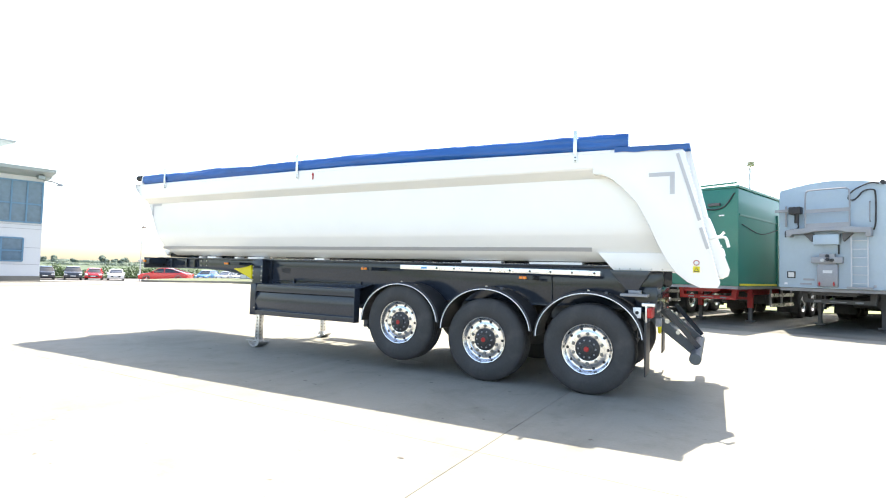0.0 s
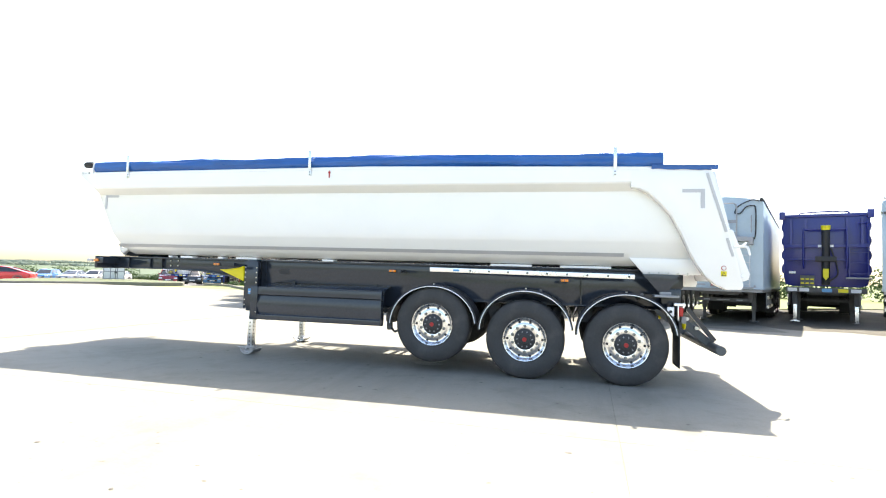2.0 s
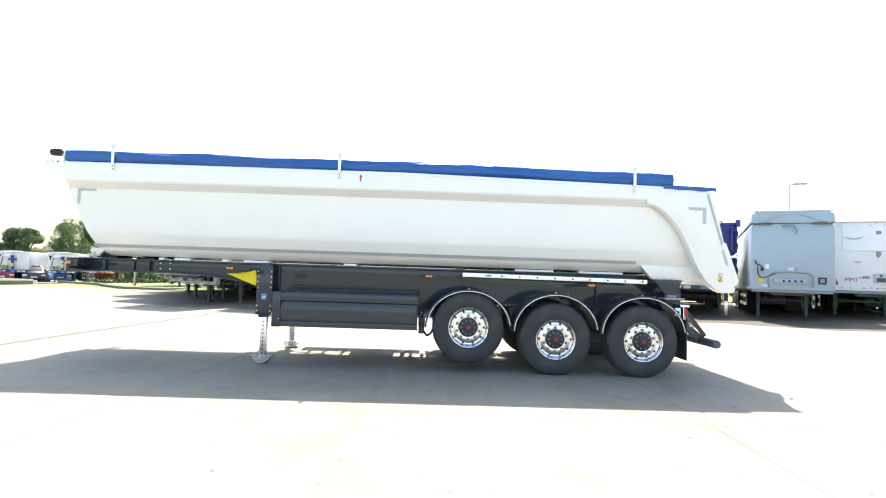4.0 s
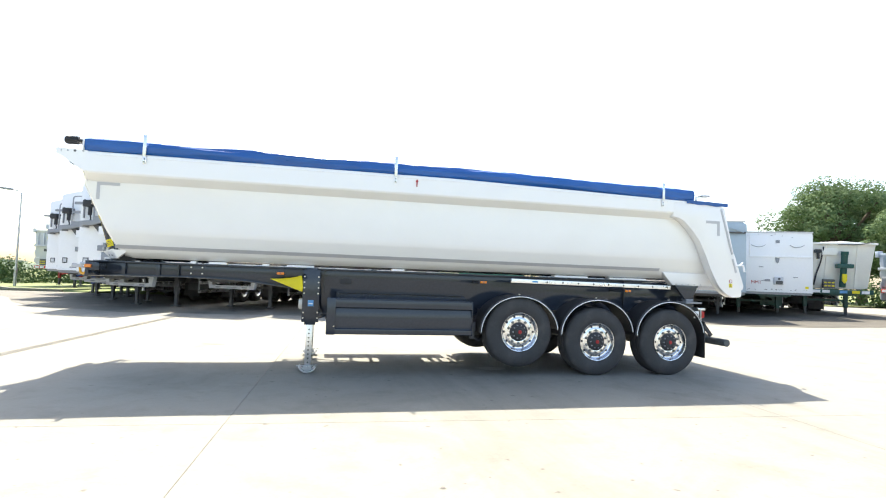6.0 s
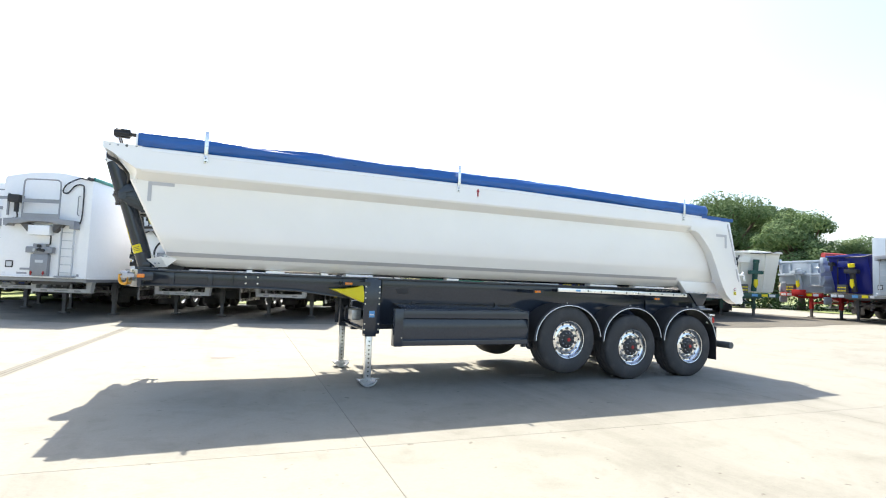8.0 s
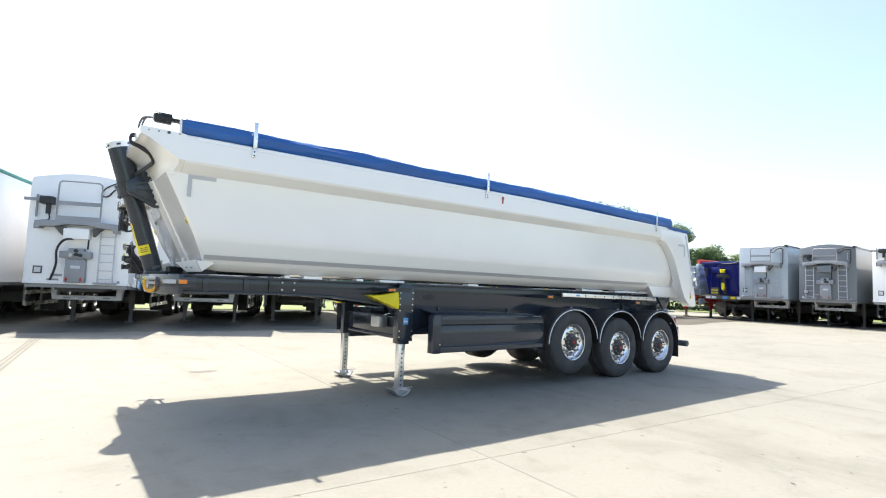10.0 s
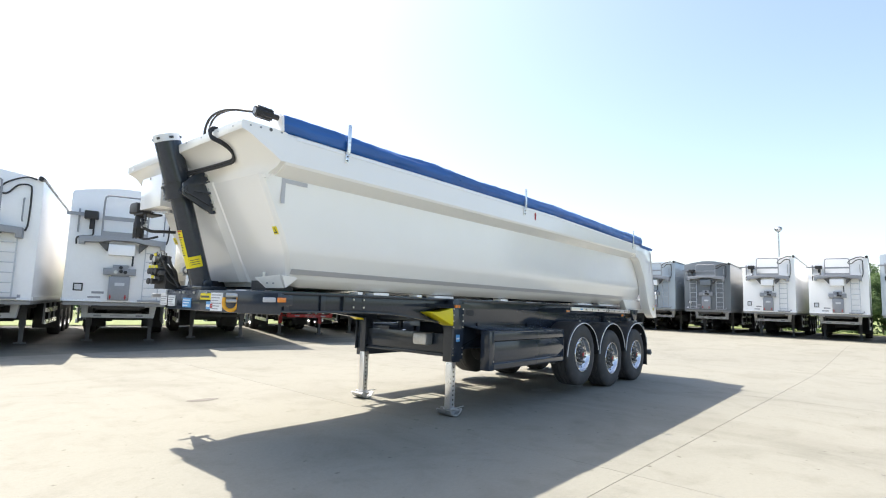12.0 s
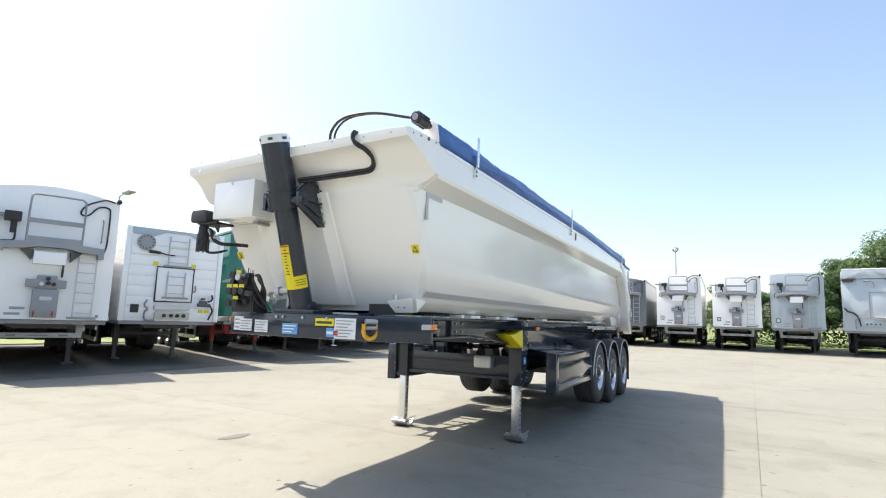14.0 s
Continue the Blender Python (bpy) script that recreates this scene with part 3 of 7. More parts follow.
part("warning_inset", Geo().prism([(X(-0.196), 1.479), (X(-0.159), 1.479), (X(-0.1775), 1.511)], "y", -1.2795, -1.2772), YELLOW, w)
part("round_sign", Geo().cyl((X(-0.1775), -1.270, 1.57), (X(-0.1775), -1.274, 1.57), 0.03, n=20), REDP, tip)
part("round_sign_face", Geo().cyl((X(-0.1775), -1.2745, 1.57), (X(-0.1775), -1.277, 1.57), 0.022, n=20), STICKER, tip)
part("arrow_sticker", Geo().prism([(X(-5.637), 2.79), (X(-5.622), 2.79), (X(-5.622), 2.86), (X(-5.607), 2.86), (X(-5.6295), 2.90), (X(-5.652), 2.86), (X(-5.637), 2.86)], "y", -1.270, -1.25), REDP, tip, "red upward arrow sticker")
for y in (-0.935, 1.165):
    g = Geo()
    for z in (2.06, 2.13):
        for yy in (y - 0.035, y + 0.035):
            g.v += [(X(front_x(z) - 0.14) - 0.002, yy, z), (X(front_x(z) - 0.14) - 0.006, yy, z)]
    g.f += [(0, 1, 3, 2), (4, 6, 7, 5), (0, 4, 5, 1), (2, 3, 7, 6), (0, 2, 6, 4), (1, 5, 7, 3)]
    w = part("warning_sign", g, YELLOW, tip, "small yellow warning triangle sticker")
    g = Geo().add([(X(front_x(2.07) - 0.14) - 0.0075, y - 0.028, 2.07), (X(front_x(2.07) - 0.14) - 0.0075, y + 0.028, 2.07), (X(front_x(2.122) - 0.14) - 0.0075, y, 2.122), (X(front_x(2.09) - 0.14) - 0.006, y, 2.09)], [(0, 1, 2), (0, 1, 3), (1, 2, 3), (2, 0, 3)])
    part("warning_triangle", g, INK, w)
    g = Geo().add([(X(front_x(2.078) - 0.14) - 0.0115, y - 0.016, 2.078), (X(front_x(2.078) - 0.14) - 0.0115, y + 0.016, 2.078), (X(front_x(2.108) - 0.14) - 0.0115, y, 2.108), (X(front_x(2.09) - 0.14) - 0.008, y, 2.088)], [(0, 1, 2), (0, 1, 3), (1, 2, 3), (2, 0, 3)])
    part("warning_inset", g, YELLOW, w)

# ---- chassis ----
# unseen far rail keeps a raised lower edge that lets sun slits through
RAIL = [(-10.0, 1.53), (-0.55, 1.50), (-0.55, 1.30), (-0.9, 1.0), (-4.35, 1.0), (-4.6, 1.17), (-6.9, 1.17), (-7.1, 1.20), (-8.1, 1.315), (-8.6, 1.335), (-10.0, 1.335)]
DEEP = [(x, 0.86) if (x, z) in ((-4.6, 1.17), (-6.9, 1.17)) else (x, z) for x, z in RAIL]
for s in (-1, 1):
    part("chassis_rail", Geo().prism([(X(x), z) for x, z in (DEEP if s < 0 else RAIL)], "y", s * 0.74, s * 0.77), CHASSIS, tip, bevel=0.004)
    part("top_flange", Geo().box(X(-10.0), X(-0.55), s * 0.755 - 0.075, s * 0.755 + 0.075, 1.505, 1.53), CHASSIS, tip, bevel=0.004)
    g = Geo()
    for p, q in (((-10.0, 1.335), (-8.6, 1.335)), ((-8.6, 1.335), (-8.1, 1.315)), ((-8.1, 1.315), (-7.1, 1.20)), ((-7.1, 1.20), (-6.9, 0.86 if s < 0 else 1.17)), ((-6.9, 0.86 if s < 0 else 1.17), (-4.6, 0.86 if s < 0 else 1.17)), ((-4.6, 0.86 if s < 0 else 1.17), (-4.35, 1.0)), ((-4.35, 1.0), (-0.9, 1.0))):
        g.beam((X(p[0]), s * 0.755, p[1]), (X(q[0]), s * 0.755, q[1]), 0.15, 0.022)
    part("bottom_flange", g, CHASSIS, tip, bevel=0.003)
    for x in (-8.92, -6.9, -1.9):
        part("web_stiffener", Geo().box(X(x) - 0.008, X(x) + 0.008, s * 0.77, s * 0.81, 1.34 if x < -8 else 1.18 if x < -4.5 else 1.0, 1.505), CHASSIS, tip)
    part("lightening_slot", Geo().prism([(X(-6.58 + 0.07 * math.cos(t)) + (0.03 if math.cos(t) > 0 else -0.03), 1.345 + 0.045 * math.sin(t)) for t in [2 * math.pi * k / 16 for k in range(16)]], "y", s * 0.772, s * 0.775), BLACK, tip)
    for x in (-8.76, -8.61):
        for z in (1.39, 1.475):
            part("rail_bolt", Geo().cyl((X(x), s * 0.77, z), (X(x), s * 0.785, z), 0.011, n=8), BOLT, tip)
    # outrigger side plates of the neck
    part("neck_side_plate", Geo().prism([(X(-9.93), 1.39), (X(-9.93), 1.50), (X(-9.80), 1.49), (X(-9.80), 1.40)], "y", s * 1.12, s * 1.145), CHASSIS, tip, bevel=0.004)
    part("neck_gusset", Geo().box(X(-9.87), X(-9.84), s * 0.77, s * 1.12, 1.40, 1.49), CHASSIS, tip)
    for x in (-9.63, -9.19):
        part("neck_rib", Geo().box(X(x) - 0.03, X(x) + 0.03, s * 0.77, s * 0.80, 1.335, 1.505), CHASSIS, tip, bevel=0.004)
for x in (-9.5, -8.6, -6.9, -5.6, -4.5, -3.3, -2.0, -0.7):
    part("cross_member", Geo().box(X(x) - 0.05, X(x) + 0.05, -0.74, 0.74, 1.34 if x < -8 else 1.2, 1.48), CHASSIS, tip)
# white bearer blocks between rail and tub
for x0, x1 in ((-8.76, -8.69), (-8.52, -8.28), (-7.79, -7.70), (-7.45, -7.06), (-5.9, -5.7), (-3.2, -2.6), (-2.2, -1.5)):
    part("bearer_pad", Geo().box(X(x0), X(x1), -0.84, -0.70, 1.532, 1.562), WHITE2, tip)
part("king_pin_plate", Geo().box(X(-10.0), X(-8.4), -0.72, 0.72, 1.325, 1.345), CHASSIS, tip)

# front cross beam with its labels
beam = part("front_beam", Geo().prism([(X(-10.155), -0.64), (X(-10.155), 0.64), (X(-9.96), 1.15), (X(-9.92), 1.15), (X(-9.92), -1.15), (X(-9.96), -1.15)], "z", 1.315, 1.52), CHASSIS, tip, bevel=0.006)


def front_label(y0, y1, z0, z1, material, lines, ink=INKGREY, x=-10.155, parent=None):
    lb = part("label_plate", Geo().box(X(x), X(x) + 0.006, y0, y1, z0, z1), material, parent or beam)
    for k in range(lines):
        z = z1 - (z1 - z0) * (k + 0.8) / (lines + 0.6)
        e = (y1 - y0) * (0.1 + 0.25 * ((k * 7) % 3) / 2)
        part("print_bar", Geo().box(X(x) - 0.003, X(x), y0 + e, y1 - (y1 - y0) * 0.08, z - (z1 - z0) * 0.2 / lines, z + (z1 - z0) * 0.12 / lines), ink, beam)
    return lb


front_label(-0.555, -0.335, 1.325, 1.495, STICKER, 6, x=-10.162)
front_label(-0.325, -0.125, 1.425, 1.488, YELLOW, 1, INK, x=-10.162)
front_label(-0.375, -0.335, 1.35, 1.39, REDL, 0, x=-10.164)
front_label(-0.33, -0.25, 1.335, 1.41, BLUESTICK, 1, STICKER, x=-10.162)
front_label(0.075, 0.255, 1.34, 1.435, BLUESTICK, 3, STICKER, x=-10.162)
front_label(0.435, 0.595, 1.345, 1.455, STICKER, 4, x=-10.162)
front_label(0.63, 0.80, 1.35, 1.46, STICKER, 4, x=-10.155)
front_label(0.83, 0.95, 1.35, 1.48, STICKER, 3, x=-10.09)
for y in (-0.25, 0.02, 0.25, 0.33):
    part("beam_bolt", Geo().cyl((X(-10.155), y, 1.49), (X(-10.17), y, 1.49), 0.012, n=8), BOLT, beam)
# towing eyes and corner lamps
EYEPAINT = surf("orange paint", (0.80, 0.38, 0.02), 0.4)
for s in (-1, 1):
    ux, uy = 0.86, 0.51 * s
    ring = [(X(-10.155) + ux * q, s * 0.70 + uy * q, z) for q, z in [(-0.058, 1.455), (-0.060, 1.41)] + [(0.060 * math.cos(t), 1.40 + 0.062 * math.sin(t)) for t in [math.pi + math.pi * k / 8 for k in range(9)]] + [(0.060, 1.41), (0.058, 1.455)]]
    if s < 0:
        part("towing_eye", Geo().tube(ring, 0.017, 8, 2), EYEPAINT, tip, "orange towing eye")
        part("eye_plate", Geo().cyl((X(-10.15) - ux * 0.05, s * 0.70 - uy * 0.05, 1.475), (X(-10.15) + ux * 0.05, s * 0.70 + uy * 0.05, 1.475), 0.022, n=10).cyl((X(-10.15) - ux * 0.045, s * 0.70 - uy * 0.045, 1.425), (X(-10.15) + ux * 0.045, s * 0.70 + uy * 0.045, 1.425), 0.018, n=10), STEEL, tip)
    lamp = part("marker_lamp", Geo().box(X(-9.965), X(-9.885), s * 1.145, s * 1.17, 1.425, 1.47), ORANGE, tip, "amber side marker lamp", bevel=0.008)
    part("lamp_housing", Geo().box(X(-10.11), X(-9.99), s * 1.145, s * 1.172, 1.425, 1.468), REFLECT, tip, bevel=0.01)
    for x, z in ((-7.50, 1.435), (-4.56, 1.41), (-2.13, 1.35)):
        y = 1.245 if x < -7 else 1.28
        part("marker_lamp", Geo().box(X(x) - 0.05, X(x) + 0.05, s * y, s * (y + 0.025), z - 0.017, z + 0.017), ORANGE, tip, "amber side marker lamp", bevel=0.008)
        part("lamp_mount", Geo().box(X(x) - 0.065, X(x) + 0.065, s * (y - 0.012), s * (y + 0.008), z - 0.024, z + 0.024), BLACK, tip, bevel=0.004)
        part("lens_bar", Geo().box(X(x) - 0.004, X(x) + 0.004, s * (y + 0.025), s * (y + 0.028), z - 0.013, z + 0.013), UNDER, tip)
        part("lamp_arm", Geo().box(X(x) - 0.03, X(x) + 0.05, s * 0.77, s * y, z - 0.025, z + 0.025).box(X(x) - 0.02, X(x) + (0.30 if x < -7 else 0.12), s * (y - 0.03), s * (y - 0.002), z - 0.022, z + 0.03), CHASSIS, tip)

# pale drilled side rail
for s in (-1, 1):
    rail = part("side_rail", Geo().beam((X(-4.05), s * 1.10, 1.45), (X(-1.22), s * 1.10, 1.427), 0.03, 0.062), ALU, tip, "pale aluminium rail with drilled holes", bevel=0.004)
    for k in range(9):
        x = -3.45 + k * 0.27
        z = 1.45 - 0.023 * (x + 4.05) / 2.83
        part("rail_hole", Geo().cyl((X(x), s * 1.116, z), (X(x), s * 1.119, z), 0.014, n=10), BLACK, rail)
    part("rail_sticker", Geo().box(X(-3.70), X(-3.61), s * 1.116, s * 1.119, 1.432, 1.46), BLUESTICK, rail)
    for x in (-3.9, -1.9):
        part("rail_arm", Geo().box(X(x) - 0.02, X(x) + 0.02, s * 0.77, s * 1.09, 1.42, 1.46), CHASSIS, tip)

part("guard_cover", Geo().prism([(-0.772, 1.175), (-1.19, 1.112), (-1.19, 1.10), (-0.772, 1.16)], "x", X(-6.72), X(-4.73)), CHASSIS, tip, bevel=0.003)
# pressed side guard panels
for s in (-1, 1):
    prof = [(1.275, 0.605), (1.298, 0.615), (1.296, 0.682), (1.27, 0.695), (1.302, 0.828), (1.262, 0.972), (1.270, 0.982), (1.298, 0.992), (1.292, 1.095), (1.275, 1.107), (1.17, 1.107), (1.17, 0.605)]
    panel = part("side_guard", Geo().prism([(s * w, z) for w, z in prof], "x", X(-6.73), X(-4.722)), CHASSIS, tip, "dark grey pressed side guard panel", bevel=0.004)
    part("guard_end", Geo().box(X(-6.85), X(-6.725), s * 1.16, s * 1.303, 0.60, 1.118), CHASSIS, panel, bevel=0.012)
    part("guard_end", Geo().box(X(-4.724), X(-4.712), s * 1.165, s * 1.300, 0.602, 1.11), CHASSIS, panel, bevel=0.004)
    part("guard_bolt", Geo().cyl((X(-6.745), s * 1.303, 0.72), (X(-6.745), s * 1.309, 0.72), 0.008, n=8), BOLT, panel)
    for x in (-6.4, -5.0):
        part("guard_arm", Geo().box(X(x) - 0.03, X(x) + 0.03, s * 0.77, s * 1.18, 1.05, 1.10), CHASSIS, tip)
        part("guard_hanger", Geo().box(X(x) - 0.03, X(x) + 0.03, s * 0.74, s * 0.80, 1.05, 1.20), CHASSIS, tip)

# landing legs
for s in (-1, 1):
    y = s * 0.85
    leg = part("landing_leg", Geo().box(X(-7.16), X(-7.0), y - 0.085, y + 0.085, 0.70, 1.53), CHASSIS, tip, "landing leg with drilled aluminium shaft and foot", bevel=0.008)
    part("leg_flange", Geo().box(X(-7.2), X(-6.96), y + s * 0.085, y + s * 0.10, 0.74, 1.50), CHASSIS, leg, bevel=0.004)
    for z in (0.8, 0.88, 1.16, 1.24, 1.32, 1.40):
        for x in (-7.18, -6.98):
            part("leg_bolt", Geo().cyl((X(x), y + s * 0.10, z), (X(x), y + s * 0.108, z), 0.011, n=8), BOLT, leg)
    shaft = part("leg_shaft", Geo().box(X(-7.13), X(-7.04), y - 0.05, y + 0.05, 0.09, 0.72), ALU, leg, bevel=0.004)
    for k in range(9):
        part("shaft_hole", Geo().cyl((X(-7.085), y - 0.0505, 0.15 + 0.06 * k), (X(-7.085), y - 0.053, 0.15 + 0.06 * k), 0.012, n=8), BLACK, shaft)
        part("shaft_hole", Geo().cyl((X(-7.039), y - 0.02, 0.15 + 0.06 * k), (X(-7.037), y - 0.02, 0.15 + 0.06 * k), 0.010, n=8), BLACK, shaft)
    arc = [math.radians(q) for q in range(200, 341, 14)]
    shoe = [(X(-7.085) + 0.135 * math.cos(q), 0.135 + 0.13 * math.sin(q)) for q in arc] + [(X(-7.085) + 0.118 * math.cos(q), 0.135 + 0.108 * math.sin(q)) for q in arc[::-1]]
    foot = Geo().prism(shoe, "y", y - 0.12, y + 0.12)
    for k in (-1, 1):
        foot.prism([(X(-7.085) - 0.08, 0.055), (X(-7.085), 0.025), (X(-7.085) + 0.08, 0.055), (X(-7.085) + 0.03, 0.115), (X(-7.085) - 0.03, 0.115)], "y", y + k * 0.058, y + k * 0.068)
    foot.cyl((X(-7.085), y - 0.14, 0.09), (X(-7.085), y + 0.14, 0.09), 0.014).beam((X(-7.24), y - 0.125, 0.115), (X(-6.94), y - 0.125, 0.125), 0.012, 0.012)
    part("leg_foot", foot, STEEL, leg, bevel=0.004)
    st = part("leg_sticker", Geo().box(X(-7.12), X(-7.04), y + s * 0.102, y + s * 0.104, 0.97, 1.06), BLUESTICK, leg, "small blue sticker")
    part("sticker_bar", Geo().box(X(-7.11), X(-7.05), y + s * 0.104, y + s * 0.1055, 1.0, 1.02), STICKER, st)
    # yellow wheel chock in its holder ahead of the leg
    g = Geo()
    curve = [(-7.665, 1.352), (-7.50, 1.362), (-7.38, 1.378), (-7.28, 1.398), (-7.225, 1.425), (-7.21, 1.34), (-7.20, 1.25), (-7.205, 1.175)]
    for yy in (y + s * 0.12, y - s * 0.08):
        g.v += [(X(px), yy, pz) for px, pz in curve]
    g.f += [tuple(range(8)), tuple(range(8, 16))[::-1]] + [(i, (i + 1) % 8, 8 + (i + 1) % 8, 8 + i) for i in range(8)]
    part("wheel_chock", g, YELLOW, tip, "bright yellow wheel chock", bevel=0.012)
    part("chock_holder", Geo().box(X(-7.45), X(-7.16), y - 0.10, y + 0.10, 1.42, 1.44), CHASSIS, tip)
    part("diagonal_brace", Geo().beam((X(-7.05), y - s * 0.05, 0.78), (X(-6.3), y - s * 0.1, 1.0), 0.05, 0.05), CHASSIS, tip)
part("leg_cross_panel", Geo().box(X(-7.10), X(-7.06), -0.77, 0.77, 0.80, 1.06).box(X(-7.13), X(-7.03), -0.77, 0.77, 0.76, 0.80), CHASSIS, tip, bevel=0.004)
part("valve_box", Geo().box(X(-7.27), X(-7.125), -0.56, -0.31, 0.90, 1.06), STEEL, tip, "pale grey valve box", bevel=0.03)
vc = part("drain_valve", Geo().box(X(-4.70), X(-4.60), -1.10, -0.98, 0.66, 0.80).cyl((X(-4.65), -1.06, 0.66), (X(-4.65), -1.06, 0.54), 0.045, n=14), UNDER, tip, "dark air valve with pipes", bevel=0.008)
part("valve_pipe", Geo().tube([(X(-4.62), -1.08, 0.58), (X(-4.56), -1.09, 0.52), (X(-4.50), -1.06, 0.56), (X(-4.46), -1.0, 0.66), (X(-4.44), -0.9, 0.8)], 0.018, 8), BLACK, vc)
part("valve_pipe", Geo().tube([(X(-4.66), -1.1, 0.78), (X(-4.62), -1.11, 0.86), (X(-4.55), -1.0, 0.92), (X(-4.5), -0.85, 0.98)], 0.014, 8), BLACK, vc)
part("crank_shaft", Geo().cyl((X(-7.0), -0.8, 0.92), (X(-7.0), 0.8, 0.92), 0.018, n=10), STEEL, tip)
# unseen far-side block and bars, added to cut the ground's sun strip into slits
part("valve_locker", Geo().box(X(-5.93), X(-5.16), 0.76, 1.14, 0.72, 1.18), CHASSIS, tip, "unseen dark block behind the far side guard, breaks up the sun strip", bevel=0.01)
for x in (-6.66, -6.07, -5.02, -4.86, -4.66):
    part("pipe_bracket", Geo().box(X(x) - 0.03, X(x) + 0.03, 0.74, 1.14, 1.02 - 0.02 * (round(x * 50) % 3), 1.08), CHASSIS, tip)
part("air_tank", Geo().lathe([(0, 0), (0.1, 0.01), (0.14, 0.05), (0.14, 0.75), (0.1, 0.79), (0, 0.8)], (X(-4.4), -0.62, 0.72), "x", 24), BLACK, tip, "black air tank")

# ---- running gear ----
TYRE = [(0.30, 0.02), (0.33, 0.0), (0.40, -0.005), (0.46, 0.003), (0.505, 0.018), (0.525, 0.04), (0.533, 0.055)]
for c in (0.085, 0.155, 0.225, 0.295):
    TYRE += [(0.536, c), (0.522, c + 0.003), (0.522, c + 0.013), (0.536, c + 0.016)]
TYRE += [(0.533, 0.33), (0.525, 0.345), (0.505, 0.367), (0.46, 0.382), (0.40, 0.39), (0.33, 0.385), (0.30, 0.365)]
RIM = [(0.303, 0.03), (0.302, 0.012), (0.295, 0.002), (0.287, 0.004), (0.282, 0.02), (0.272, 0.045), (0.263, 0.06), (0.25, 0.066), (0.225, 0.064), (0.208, 0.058), (0.198, 0.055), (0.13, 0.055), (0.122, 0.06)]
HUB = [(0.146, 0.066), (0.143, 0.045), (0.122, 0.033), (0.085, 0.028), (0.08, 0.012), (0.058, 0.006), (0.055, 0.0), (0.0, -0.002)]


def wheel(parent, x, y, z, s, first=None, detail=True, r=1.0):
    """Wheel whose outer face lies at y and looks towards s along y. Its tyre carries rim, hub, nuts and holes."""
    def sc(prof):
        return [(a * r, -s * b * r) for a, b in prof]

    w = part("wheel", Geo().lathe(sc(TYRE), (0, 0, 0), "y", 56 if detail else 28), RUBBER, parent, "", smooth=40) if not first else shared("wheel", first, parent)
    w.location = (x, y, z)
    if first:
        for c in first.children:
            shared(c.name.split(".")[0], c, w)
        return w
    part("rim", Geo().lathe(sc(RIM), (0, 0, 0), "y", 40 if detail else 20), POLISHED, w, "polished aluminium rim" if detail else "")
    part("hub", Geo().lathe(sc(HUB), (0, 0, 0), "y", 30 if detail else 12), HUBM, w, "dark cast hub" if detail else "")
    if detail:
        part("hub_cap", Geo().cyl((0, s * 0.004, 0), (0, s * 0.012, 0), 0.031, 0.026, n=12), REDP, w, "red hub cap")
        for k in range(10):
            t = 2 * math.pi * k / 10
            part("hub_bolt", Geo().cyl((0.102 * math.cos(t), -s * 0.033, 0.102 * math.sin(t)), (0.102 * math.cos(t), -s * 0.016, 0.102 * math.sin(t)), 0.011, n=6), PLATE, w)
        part("drop_centre", Geo().lathe(sc([(0.30, 0.36), (0.27, 0.2), (0.24, 0.10)]), (0, 0, 0), "y", 24), ALU, w)
        for k in range(10):
            t = 2 * math.pi * (k + 0.5) / 10
            px, pz = 0.174 * math.cos(t), 0.174 * math.sin(t)
            part("wheel_nut", Geo().cyl((px, -s * 0.055, pz), (px, -s * 0.046, pz), 0.022, n=12).cyl((px, -s * 0.046, pz), (px, -s * 0.02, pz), 0.015, 0.013, n=8), NUT, w)
            t = 2 * math.pi * k / 10
            px, pz = 0.236 * math.cos(t), 0.236 * math.sin(t)
            part("hand_hole", Geo().cyl((px, -s * 0.09, pz), (px, -s * 0.0625, pz), 0.018, n=12), BLACK, w)
            px, pz = 0.095 * math.cos(t), 0.095 * math.sin(t)
            part("hub_bolt", Geo().cyl((px, -s * 0.033, pz), (px, -s * 0.024, pz), 0.012, n=8), BLACK, w)
        part("drop_centre", Geo().lathe(sc([(0.30, 0.36), (0.10, 0.30)]), (0, 0, 0), "y", 24), UNDER, w)
    else:
        part("wheel_disc", Geo().lathe(sc([(0.30, 0.3), (0.1, 0.3)]), (0, 0, 0), "y", 16), UNDER, w)
    return w


